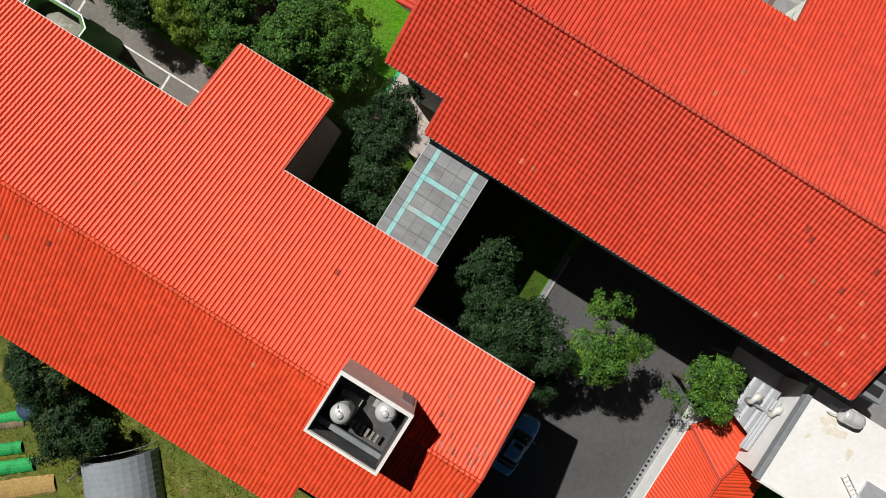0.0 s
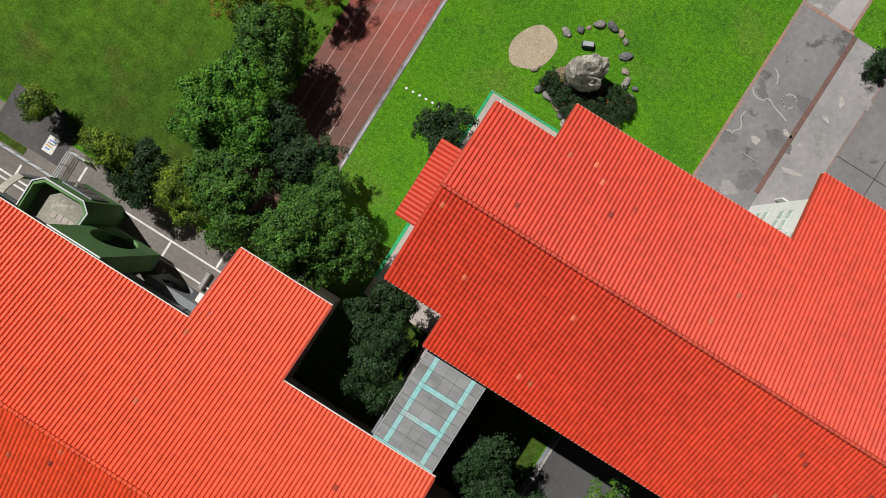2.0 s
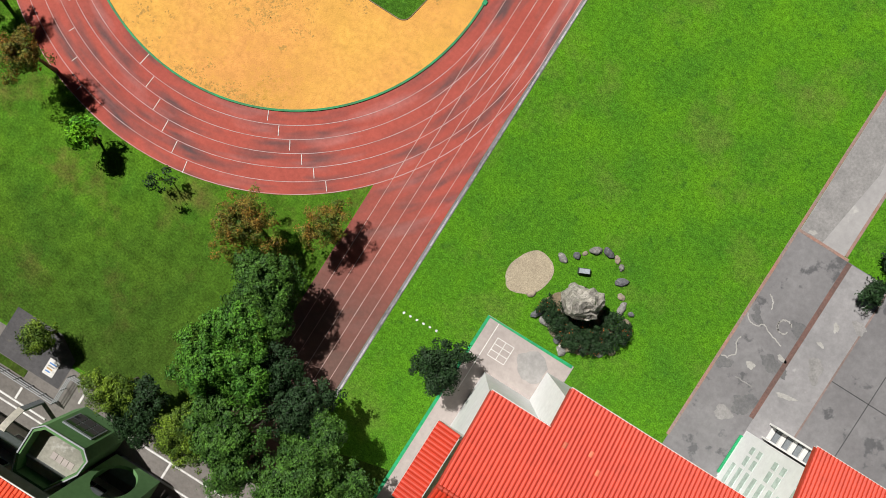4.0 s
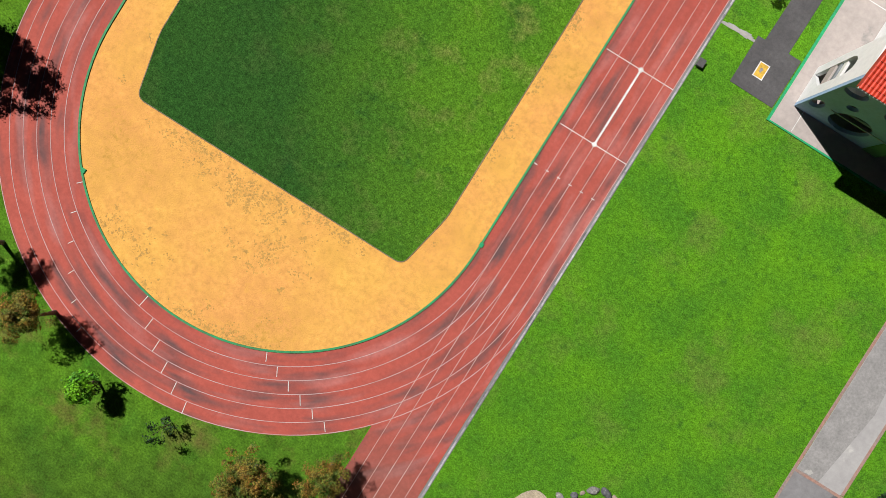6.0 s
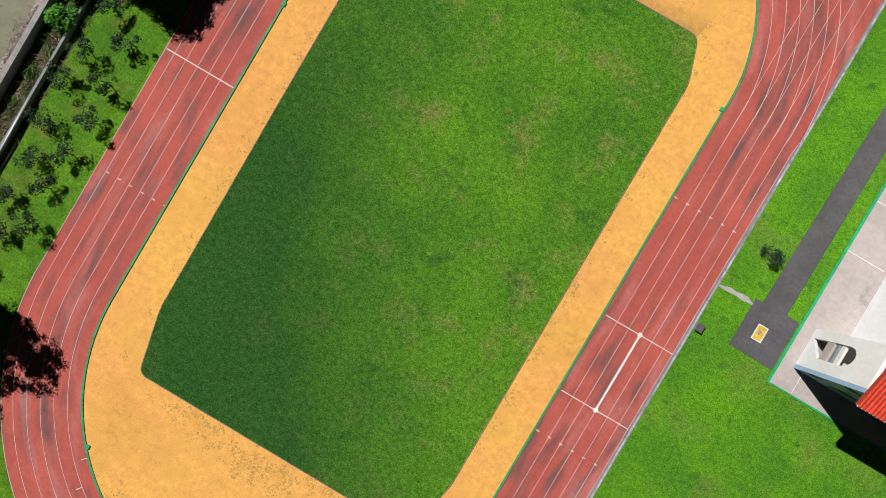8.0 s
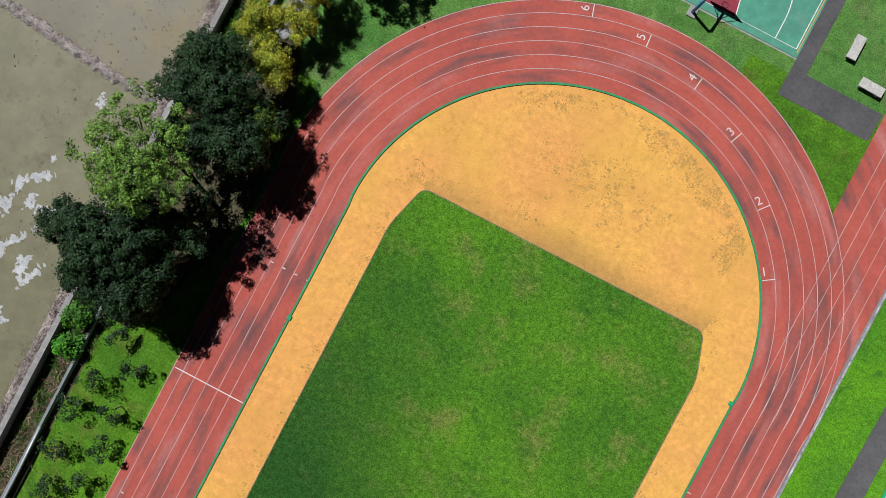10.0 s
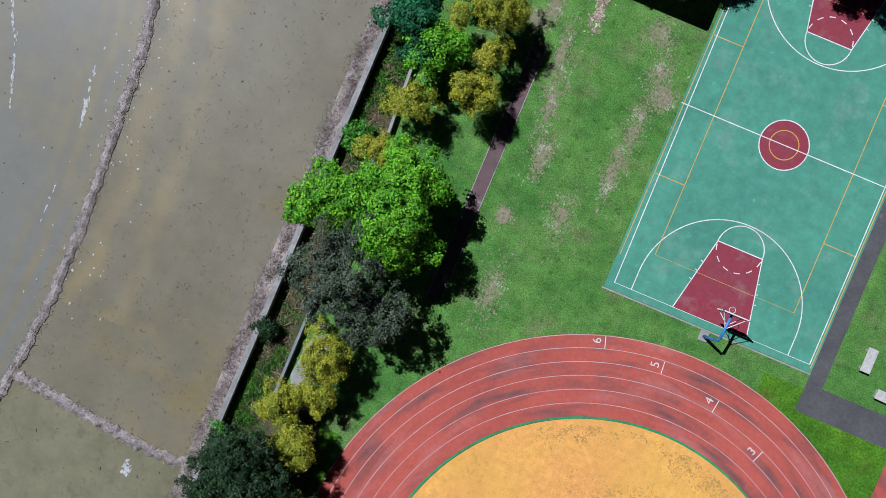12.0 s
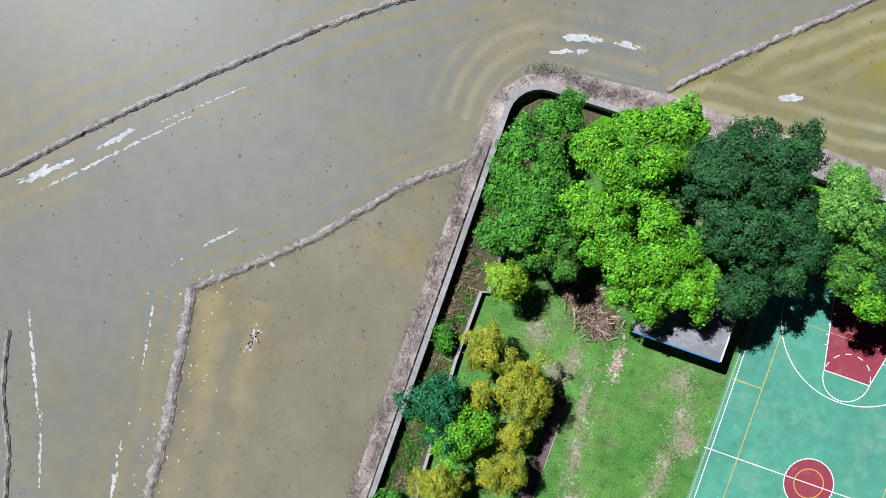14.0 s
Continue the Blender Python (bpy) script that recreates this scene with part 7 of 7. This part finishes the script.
# ---- benches, hut, debris ----
bench0 = thing("bench", "pale concrete slab bench on the lawn", "bench", pose(-27.3, 104.85, 0), group="concrete benches")
part("seat", Mesher().box(-0.38, -0.95, 0.38, 0.38, 0.95, 0.48, 0.025), mat("pale bench concrete", (0.5, 0.48, 0.45), (0.4, 0.39, 0.36), 0.9, 5, 0.9, 0.3), bench0)
for y in (-0.7, 0.7):
    part("leg", Mesher().box(-0.3, y - 0.12, 0, 0.3, y + 0.12, 0.38, 0.02), CONCRETE, bench0)
copy_thing(bench0, pose(-24.9, 102.75, 0, 0, 0, 88))
copy_thing(bench0, pose(-27.3, 120.5, 0))
hut = thing("hut", "low block hut with stained flat roof under trees", "hut")
part("wall", Mesher().box(-56.0, 124.5, 0, -50.5, 129.6, 2.8, 0.0), CONCRETE, hut)
part("roof_slab", Mesher().box(-56.6, 124.05, 2.8, -50.05, 130.0, 3.0, 0.03), HUTROOF, hut, "stained grey flat roof slab")
part("roof_edge", Mesher().box(-56.62, 123.97, 2.72, -50.03, 124.05, 3.05, 0.01), BLUEPAINT, hut, "faded blue roof edge")
part("roof_edge", Mesher().box(-50.05, 124.05, 2.75, -49.95, 130.0, 3.06, 0.01), FASCIA, hut)
part("door", Mesher().box(-54.0, 124.44, 0, -53.1, 124.52, 2.0, 0.01), GREYWOOD, hut)
db = new("brush_pile", tufts([(-61.3 + 3.4 * k / 40, 126.0 - 2.6 * k / 40) for k in range(41)], 0.62, 1700, 0.5, 33, 0.02))
db.data.materials.append(DEBRIS)
dp = put(new("pale_fronds", tufts([(-61.0 + 3.2 * k / 40, 126.0 - 2.6 * k / 40) for k in range(41)], 0.6, 600, 0.55, 34, 0.1)), db)
dp.data.materials.append(STRAW)
tagged(dp, "pale dead fronds", kind="stuff")
tagged(db, "heap of dry cut branches and dead fronds", "branches", kind="stuff")

# ---- rock garden ----


def boulder(name, x, y, rx, ry, h, seed, label, turn=0, material=None, sub=3, group=""):
    bm = bmesh.new()
    bmesh.ops.create_icosphere(bm, subdivisions=sub, radius=1)
    o = Vector((seed * 3.1, seed * 1.7, 0))
    for v in bm.verts:
        if sub > 3:
            v.co = Vector(math.copysign(abs(c) ** 0.62, c) for c in v.co)
        k = 1 + 0.34 * noise.noise(v.co * 1.1 + o) + 0.2 * noise.noise(v.co * 2.7 + o) + 0.1 * noise.noise(v.co * 6 + o) + 0.05 * noise.noise(v.co * 13 + o)
        p = v.co * k
        v.co = Vector((p.x * rx, p.y * ry, max(p.z, -0.35) * h * 0.74 + h * 0.26))
    me = bpy.data.meshes.new(name)
    bm.to_mesh(me)
    bm.free()
    if sub < 4:
        me.shade_smooth()
    me.materials.append(material or ROCK)
    ob = new(name, me)
    ob.matrix_basis = pose(x, y, 0, 0, 0, turn)
    return tagged(ob, label, "rock", group)


boulder("boulder", -4.8, 26.4, 1.25, 1.15, 2.9, 2, "large pale weathered boulder standing in a shrub bed", 30, sub=4)
rg = random.Random(9)
STONES = [mat("dull edging stone", (0.27, 0.26, 0.245), (0.17, 0.165, 0.155), 1.2, 5, 0.9, 1.0, 7, 0.4, spots=(0.4, 0.38, 0.34), spot_scale=2.5, spot_edge=0.58), mat("dark edging stone", (0.15, 0.155, 0.165), (0.1, 0.1, 0.11), 1.2, 5, 0.9, 1.0, 7, 0.4, spots=(0.26, 0.26, 0.25), spot_scale=2.5, spot_edge=0.6), mat("tan edging stone", (0.36, 0.3, 0.22), (0.26, 0.22, 0.17), 1.2, 5, 0.9, 1.0, 7, 0.4)]
RING = [(-7.61, 28.6, 0.45), (-6.81, 29.3, 0.4), (-6.36, 29.78, 0.22), (-5.76, 30.41, 0.45), (-4.89, 30.76, 0.55), (-4.08, 30.67, 0.3), (-3.46, 30.31, 0.35), (-2.91, 29.37, 0.55), (-2.32, 28.44, 0.33), (-1.81, 27.71, 0.48), (-1.01, 27.72, 0.3), (-0.84, 26.98, 0.45), (-0.38, 26.41, 0.42), (-0.36, 25.68, 0.35), (-0.8, 24.55, 0.4), (-1.71, 24.02, 0.55), (-2.58, 23.42, 0.4), (-3.68, 23.18, 0.45), (-3.97, 22.7, 0.45), (-4.66, 23.16, 0.42), (-5.35, 23.53, 0.45), (-6.15, 23.92, 0.55), (-7.0, 24.08, 0.55), (-8.13, 25.07, 0.38)]
for i, (x, y, s) in enumerate(RING):
    boulder("edging_stone", x, y, s * rg.uniform(0.75, 1.25), s * rg.uniform(0.5, 0.85), s * rg.uniform(0.35, 0.75), 20 + i, "weathered flat grey edging stone round the rock garden", rg.uniform(0, 180), material=STONES[i % 3], sub=3, group="rock garden stones")
part("shrub_bed", Mesher().slab(blot(-4.0, 25.0, 3.2, 1.9, 6, 28, 0.12, -5), -0.02, 0.02), SOIL, ground, "dark soil bed")
SHRUBS = [(-6.9, 24.62), (-6.09, 24.29), (-5.34, 24.12), (-4.47, 23.92), (-3.42, 23.83), (-2.49, 23.93), (-1.78, 24.38), (-1.18, 25.0), (-0.87, 25.69), (-1.07, 26.31), (-1.7, 26.61), (-2.42, 26.55), (-2.23, 25.33), (-2.89, 24.57), (-4.0, 24.36), (-6.08, 24.89), (-6.84, 25.15), (-5.16, 24.62), (-3.99, 24.97), (-1.63, 25.71), (-3.82, 23.68), (-3.1, 25.28)]
for i, (x, y) in enumerate(SHRUBS):
    sh = thing("shrub", "low dark shrub with orange flowers round the boulder", "shrub", pose(x, y, 0), group="rock garden shrubs")
    r = 0.58 + 0.1 * math.sin(i * 5.1)
    me = leaf_mesh([(0, 0, 0.35, r), (0.25, 0.1, 0.45, r * 0.6), (-0.2, -0.2, 0.4, r * 0.6)], 1100, 0.065, 500 + i)
    me.materials.append(LEAF["dark"])
    put(new("foliage", me), sh)
    if i % 3 == 0:
        fl = leaf_mesh([(0, 0, 0.4, r * 1.02)], 18, 0.05, 600 + i, inner=0)
        fl.materials.append(FLOWER)
        tagged(put(new("flowers", fl), sh), "tiny orange flowers", kind="stuff")
    part("stem", Mesher().tube([(0, 0, -0.02), (0, 0, 0.4)], [0.04, 0.02], 5), BARK, sh)
part("gravel_circle", Mesher().slab(blot(-9.1, 26.3, 1.45, 2.0, 4, 32, 0.06, -25), -0.02, 0.03), GRAVEL, ground, "round tan gravel patch")
pl = thing("stone_plaque", "dark polished stone block with pale top", "plaque", pose(-5.75, 28.6, 0, 0, 0, 25))
part("block", Mesher().box(-0.45, -0.22, 0, 0.45, 0.22, 0.42, 0.05), mat("dark granite", (0.07, 0.075, 0.085), None, 1, 8, 0.35, 0.05), pl)
part("top", Mesher().box(-0.4, -0.18, 0.42, 0.4, 0.18, 0.47, 0.03), mat("pale granite", (0.38, 0.42, 0.46), None, 1, 8, 0.4, 0.05), pl)
for i in range(6):
    solo("stepping_stone", Mesher().slab(blot(-15.5 + 0.56 * i, 18.7 + 0.03 * i, 0.1, 0.09, i, 10, 0.3), -0.02, 0.04), FASCIA, "small white stepping stone in the lawn", "stone", group="stepping stones")

# ---- parked car ----
car = thing("car", "metallic blue saloon car parked on shaded asphalt", "car", pose(12.1, -10.05, 0.015))


def shell(stations):
    """Rings across the car: (y, half width, sill height, shoulder height, top height, top half width)."""
    rings = []
    for y, w, z0, z1, z2, tw in stations:
        rings.append([(-w * 0.92, y, z0), (-w, y, (z0 + z1) / 2), (-w * 0.97, y, z1), (-tw, y, z2), (-tw * 0.5, y, z2 + 0.03), (0, y, z2 + 0.04), (tw * 0.5, y, z2 + 0.03), (tw, y, z2), (w * 0.97, y, z1), (w, y, (z0 + z1) / 2), (w * 0.92, y, z0)])
    return Mesher().loft(rings)


part("body", shell([(-2.38, 0.6, 0.35, 0.6, 0.72, 0.5), (-2.3, 0.78, 0.25, 0.75, 0.9, 0.66), (-1.9, 0.86, 0.22, 0.82, 0.98, 0.72), (-1.2, 0.88, 0.2, 0.85, 0.97, 0.76), (0.0, 0.885, 0.2, 0.84, 0.95, 0.78), (0.9, 0.88, 0.2, 0.82, 0.93, 0.76), (1.6, 0.86, 0.22, 0.76, 0.86, 0.72), (2.1, 0.78, 0.25, 0.66, 0.76, 0.62), (2.34, 0.58, 0.32, 0.55, 0.62, 0.45)]), CARBLUE, car, "blue painted body", smooth=True)
part("cabin", shell([(-1.75, 0.7, 0.9, 0.94, 0.97, 0.62), (-1.15, 0.74, 0.9, 1.2, 1.36, 0.58), (-0.6, 0.75, 0.9, 1.25, 1.43, 0.57), (0.1, 0.75, 0.9, 1.24, 1.42, 0.57), (0.45, 0.74, 0.9, 1.15, 1.34, 0.58), (1.1, 0.72, 0.88, 0.9, 0.95, 0.64)]), DARKGLASS, car, "dark tinted glasshouse", smooth=True)
part("roof_panel", Mesher().loft([[(-w, y, z), (-w * 0.5, y, z + 0.03), (0, y, z + 0.04), (w * 0.5, y, z + 0.03), (w, y, z), (w, y, z - 0.03), (-w, y, z - 0.03)] for y, w, z in ((-1.05, 0.56, 1.4), (-0.6, 0.58, 1.455), (0.0, 0.58, 1.455), (0.4, 0.56, 1.39))]), CARBLUE, car, smooth=True)
part("sunroof", Mesher().box(-0.36, -0.05, 1.46, 0.36, 0.3, 1.505, 0.01), DARKGLASS, car)
for sx in (-1, 1):
    part("mirror", Mesher().box(min(sx * 0.88, sx * 1.08), 0.75, 0.92, max(sx * 0.88, sx * 1.08), 0.88, 1.05, 0.03), CARBLUE, car)
    part("headlight", Mesher().box(min(sx * 0.42, sx * 0.7), 2.08, 0.62, max(sx * 0.42, sx * 0.7), 2.24, 0.76, 0.03), FASCIA, car)
    part("tail_light", Mesher().box(min(sx * 0.45, sx * 0.74), -2.33, 0.66, max(sx * 0.45, sx * 0.74), -2.2, 0.86, 0.02), TRACK, car)
    for y in (-1.45, 1.4):
        wh = part("wheel", Mesher().loft([[(sx * d, y + rr * math.cos(k * math.tau / 18), 0.32 + rr * math.sin(k * math.tau / 18)) for k in range(18)] for d, rr in ((0.66, 0.3), (0.68, 0.32), (0.84, 0.32), (0.865, 0.29))]), RUBBER, car)
        part("rim", Mesher().loft([[(sx * d, y + rr * math.cos(k * math.tau / 14), 0.32 + rr * math.sin(k * math.tau / 14)) for k in range(14)] for d, rr in ((0.85, 0.2), (0.875, 0.19))]), GALV, wh)

# ---- scooter by the drain ----
sc = thing("scooter", "small black scooter parked on the concrete strip", "scooter", pose(22.3, -7.4, 0.05, 0, 0, 25))
part("body", Mesher().tube([(0, -0.55, 0.55), (0, -0.1, 0.7), (0, 0.15, 0.42), (0, 0.5, 0.45)], [0.13, 0.16, 0.12, 0.1], 8), RUBBER, sc, smooth=True)
part("front_panel", Mesher().tube([(0, 0.45, 0.35), (0, 0.5, 0.95)], [0.17, 0.1], 8), FASCIA, sc)
part("handlebar", Mesher().tube([(-0.32, 0.42, 1.0), (0, 0.5, 1.02), (0.32, 0.42, 1.0)], 0.025), RUBBER, sc)
part("seat", Mesher().box(-0.14, -0.55, 0.68, 0.14, 0.08, 0.8, 0.04), RUBBER, sc)
for y in (-0.5, 0.62):
    part("wheel", Mesher().tube([(0, y + 0.2 * math.cos(k * math.tau / 14), 0.24 + 0.2 * math.sin(k * math.tau / 14)) for k in range(15)], 0.055, 6), RUBBER, sc)

# ---- allotment behind the western wing ----
GA = 40


def bed(cx, cy, length, width, h, material, label, seed):
    rnd = random.Random(seed)
    rings = []
    for k in range(25):
        x = -length / 2 + length * k / 24
        w, z = width * rnd.uniform(0.9, 1.08), h * rnd.uniform(0.75, 1.2)
        rings.append([(x, w * q, z * math.cos(q * math.pi) ** 0.6 if abs(q) < 0.5 else -0.02) for q in (-0.5, -0.4, -0.2, 0.0, 0.2, 0.4, 0.5)])
    solo("garden_bed", Mesher().loft(rings, closed=False, caps=False), material, label, "garden bed", pose(cx, cy, 0, 0, 0, GA), group="allotment beds")


part("allotment_soil", Mesher().slab([(-40, -60), (9, -60), (9, -16.2), (-40, -16.2)], -0.02, 0.004), WEEDY, ground, "dry weedy allotment soil")
bed(-21.6, -29.2, 5.2, 0.95, 0.3, NETGREEN, "long garden bed covered with bright green net", 1)
bed(-21.3, -32.0, 5.8, 0.95, 0.3, NETGREEN, "long garden bed covered with bright green net", 2)
bed(-20.2, -32.9, 6.6, 1.1, 0.32, NETGREEN, "long garden bed covered with bright green net", 3)
bed(-19.2, -34.2, 9.5, 1.5, 0.2, STRAWBED, "long garden bed mulched with golden straw", 4)
bed(-18.0, -36.0, 9.5, 1.2, 0.2, STRAWBED, "long garden bed mulched with golden straw", 5)
bed(-22.3, -30.4, 6.0, 0.8, 0.18, SOIL, "long bare soil garden bed", 6)
solo("tarp_heap", Mesher().turned(-20.2, -27.4, [(0.95, 0), (0.85, 0.3), (0.5, 0.55), (0.1, 0.62)], 14), TARP, "dark blue tarp over a garden heap", "tarp")
solo("cloth_sheet", ribbed(((-18.44, -25.65, 1.00), (-18.34, -23.95, 1.70), (-17.34, -24.05, 1.60), (-17.34, -25.55, 0.90)), 0.3, 0.12), PINK, "faded pink cloth hung among the shrubs", "cloth")
green_h = thing("polytunnel", "arched tunnel shed with grey sheet cover in the allotment", "shed", pose(-10.0, -29.6, 0, 0, 0, 40))
tun = Mesher()
rings = []
for k in range(33):
    y = -7.0 + 7.0 * k / 32 + 4.0
    e = 0.008 * (k % 2)
    rings.append([((2.85 + e) * math.cos(a), y, (2.6 + e) * math.sin(a)) for a in np.linspace(0, math.pi, 17)])
part("shell", tun.loft(rings, closed=False, caps=False), TUNNEL, green_h, "smooth grey sheet cover")
for k in range(2):
    y = 4.02 + 0.5 * k
    if k < 2:
        part("rib", Mesher().tube([(2.8 * math.cos(a), y, 2.55 * math.sin(a)) for a in np.linspace(0, math.pi, 15)], 0.03, 5), GALV, green_h)
# The tunnel's open end: its dark inside is drawn as a black fill.
part("end_sheet", Mesher().loft([[(2.8 * math.cos(a), y, 2.5 * math.sin(a)) for a in np.linspace(0, math.pi, 15)] for y in (3.9, 3.95)]), RUBBER, green_h, "black fill for the dark inside of the open end")
solo("post", Mesher().tube([(-14.3, -29.0, 0), (-14.2, -29.2, 2.2)], [0.1, 0.09], 8), GREYWOOD, "grey timber post by the allotment path", "post")
setting("kerb_south", Mesher().box(-60, -19.6, -0.05, 0, -19.3, 0.2, 0.02), CONCRETE, "stepped concrete drain kerb behind the wing")
lw = new("allotment_weeds", tufts([(random.uniform(-30, -2), random.uniform(-31, -20)) for _ in range(900)], 0.3, 6000, 0.28, 44, 0.0))
lw.data.materials.append(LEAF["weep"])
tagged(lw, "dry yellow green weeds in the allotment", "weeds", kind="stuff")

sw = new("strip_weeds", tufts([(random.uniform(-70.2, -68.2), random.choice((random.uniform(42, 132), random.gauss(64, 6), random.gauss(84, 4), random.gauss(112, 5)))) for _ in range(320)], 0.25, 15000, 0.36, 45, 0.0))
sw.data.materials.append(LEAF["mid"])
tagged(sw, "green weeds in the strip behind the wall", "weeds", kind="stuff")

# ---- roof tiles ----
TWD, TLN = 0.266, 0.36
PROFILE = [(0.0, -0.012), (0.022, 0.0), (0.06, 0.034), (0.115, 0.06), (0.18, 0.064), (0.228, 0.042), (0.25, 0.004), (0.266, -0.012)]


def tile_template():
    """One roll tile: across x, down the slope along y."""
    v = [(x, 0.0, z) for x, z in PROFILE] + [(x, TLN + 0.03, z + 0.05) for x, z in PROFILE] + [(x, TLN + 0.03, z * 0.5 - 0.004) for x, z in PROFILE]
    n = len(PROFILE)
    f = [(k + j * n, k + 1 + j * n, k + 1 + (j + 1) * n, k + (j + 1) * n) for j in range(2) for k in range(n - 1)]
    return np.array(v), np.array(f)


TV, TF = tile_template()


def tile_mesh(name, mats, material):
    n = len(mats)
    v = np.einsum("nij,kj->nki", mats[:, :3, :3], TV) + mats[:, None, :3, 3]
    f = TF[None] + (np.arange(n) * len(TV))[:, None, None]
    me = bpy.data.meshes.new(name)
    me.from_pydata(v.reshape(-1, 3).tolist(), [], f.reshape(-1, 4).tolist())
    me.materials.append(material)
    return me


ONE = {m.name: tile_mesh("tile", np.eye(4)[None], m) for m in (TILE_A, TILE_B, TILE_PALE, TILE_DARK)}


def lay(roof, span, material, near, seed, odd=0.004):
    """Cover a slope with tiles; those in the stretch 'near' (x0, x1, from the eave up) are single pieces."""
    x0, x1, yr, ye, zr = span
    sgn = 1 if ye > yr else -1
    dn = Vector((0, sgn, -SLOPE)).normalized()
    ax = Vector((1, 0, 0)) if sgn > 0 else Vector((-1, 0, 0))
    up = ax.cross(dn)
    if up.z < 0:
        up, ax = -up, -ax
    run = abs(ye - yr) * math.sqrt(1 + SLOPE ** 2) + 0.06
    rows, cols = int(run / TLN), int((x1 - x0) / TWD)
    rnd = random.Random(seed)
    mats, single = [], []
    pw, pl = (x1 - x0) / cols, run / rows
    for j in range(rows):
        for i in range(cols):
            bx = x0 + (i + (0 if ax.x > 0 else 1)) * pw
            o = Vector((bx, yr, zr + 0.01)) + dn * (j * pl) + up * rnd.uniform(-0.004, 0.006)
            m = Matrix(((ax.x * pw / TWD, dn.x, up.x, o.x), (ax.y, dn.y * pl / TLN, up.y, o.y), (ax.z, dn.z * pl / TLN, up.z, o.z), (0, 0, 0, 1)))
            y = yr + sgn * (j + 0.5) * pl * 0.955
            if near and near[0] < bx < near[1] and near[2] < y < near[3]:
                single.append(m)
            elif rnd.random() < odd * (16 if bx > 19 + 3 * math.sin(j * 0.9) and sgn < 0 and odd > 0.002 else 1):
                single.append((m, TILE_PALE if rnd.random() < 0.8 else TILE_DARK))
            else:
                mats.append(np.array(m))
    body = put(new("tiles", tile_mesh("tiles", np.array(mats), material)), roof)
    tagged(body, "rows of roll tiles", kind="stuff")
    for m in single:
        mt = material
        if isinstance(m, tuple):
            m, mt = m
        put(new("tile", ONE[mt.name]), roof).matrix_basis = m


RIDGE_A = mat("orange ridge tile", (0.62, 0.07, 0.026), (0.54, 0.06, 0.024), 0.4, 3, 0.5, 0.1, 40, 0.12, rand=0.1)
CAP_A, CAP_B = [Mesher().tube([(-0.17, 0, 0), (0.1, 0, 0.01), (0.19, 0, 0.03)], [0.13, 0.14, 0.16], 10).mesh("ridge_tile", m, True) for m in (RIDGE_A, RIDGE)]


def ridge(parent, x0, x1, y, z, cap, material):
    bed_ = part("ridge_bed", Mesher().box(x0, y - 0.1, z - 0.1, x1, y + 0.1, z + 0.06, 0.02), material, parent)
    n = int((x1 - x0) / 0.34)
    for k in range(n):
        put(new("ridge_tile", cap), bed_).matrix_basis = pose(x0 + (k + 0.5) * (x1 - x0) / n, y, z + 0.05)


for i, (roof, span) in enumerate(A_ROOFS):
    lay(roof, span, TILE_A, (-16.2, -11.8, -1.0, 3.4) if i == 1 else None, i, 0.0012)
for i, (roof, span) in enumerate(B_ROOFS):
    lay(roof, span, TILE_B, (-8.8, -4.0, 15.0, 19.0) if i == 2 else None, 20 + i, 0.0022)
lay(CR, (-8.6, 14.0, 72.0, 62.1, 9.3 + SLOPE * 9.9), TILE_B, None, 40, 0.002)
ridge(house_a, -60, -1.25, RA, ZA, CAP_A, RIDGE_A)
ridge(house_a, 3.15, 8.5, RA, ZA, CAP_A, RIDGE_A)
ridge(house_b, -8.7, 34.0, RB, ZB, CAP_B, RIDGE)
# The lean-to's tiles run down to the west.
part("lean_to_tiles", ribbed(((-10.25, 10.35, 10.77), (-8.72, 10.35, 11.12), (-8.72, 15.65, 11.12), (-10.25, 15.65, 10.77)), 0.29, 0.08), TILE_B, LEAN, "rolled tile ribs")
# Slipped tiles on the west wing's northern slope: dark gaps between pale broken edges.
SLIPPED = [(4.63, -7.33), (4.77, -8.39), (5.85, -9.10), (5.46, -9.73), (6.36, -9.75), (7.17, -9.50), (7.38, -9.78), (7.35, -8.95), (-16.47, -0.65), (7.11, -6.13)]
for k, (x, y) in enumerate(SLIPPED):
    for j in range(2 + k % 2):
        m = pose(x + 0.27 * j, y - 0.18 * (j % 2), za(y) + 0.085, -math.degrees(math.atan(SLOPE)), 0, 0)
        gap_ = part("tile_gap", Mesher().box(-0.08, -0.2, -0.03, 0.05, 0.2, 0.0, 0.004), TILE_DARK, house_a, "dark gap of a slipped tile", m=m)
        part("broken_edge", Mesher().box(0.05, -0.2, -0.02, 0.085, 0.2, 0.012, 0.004), PATCH, gap_, "pale broken tile edge")
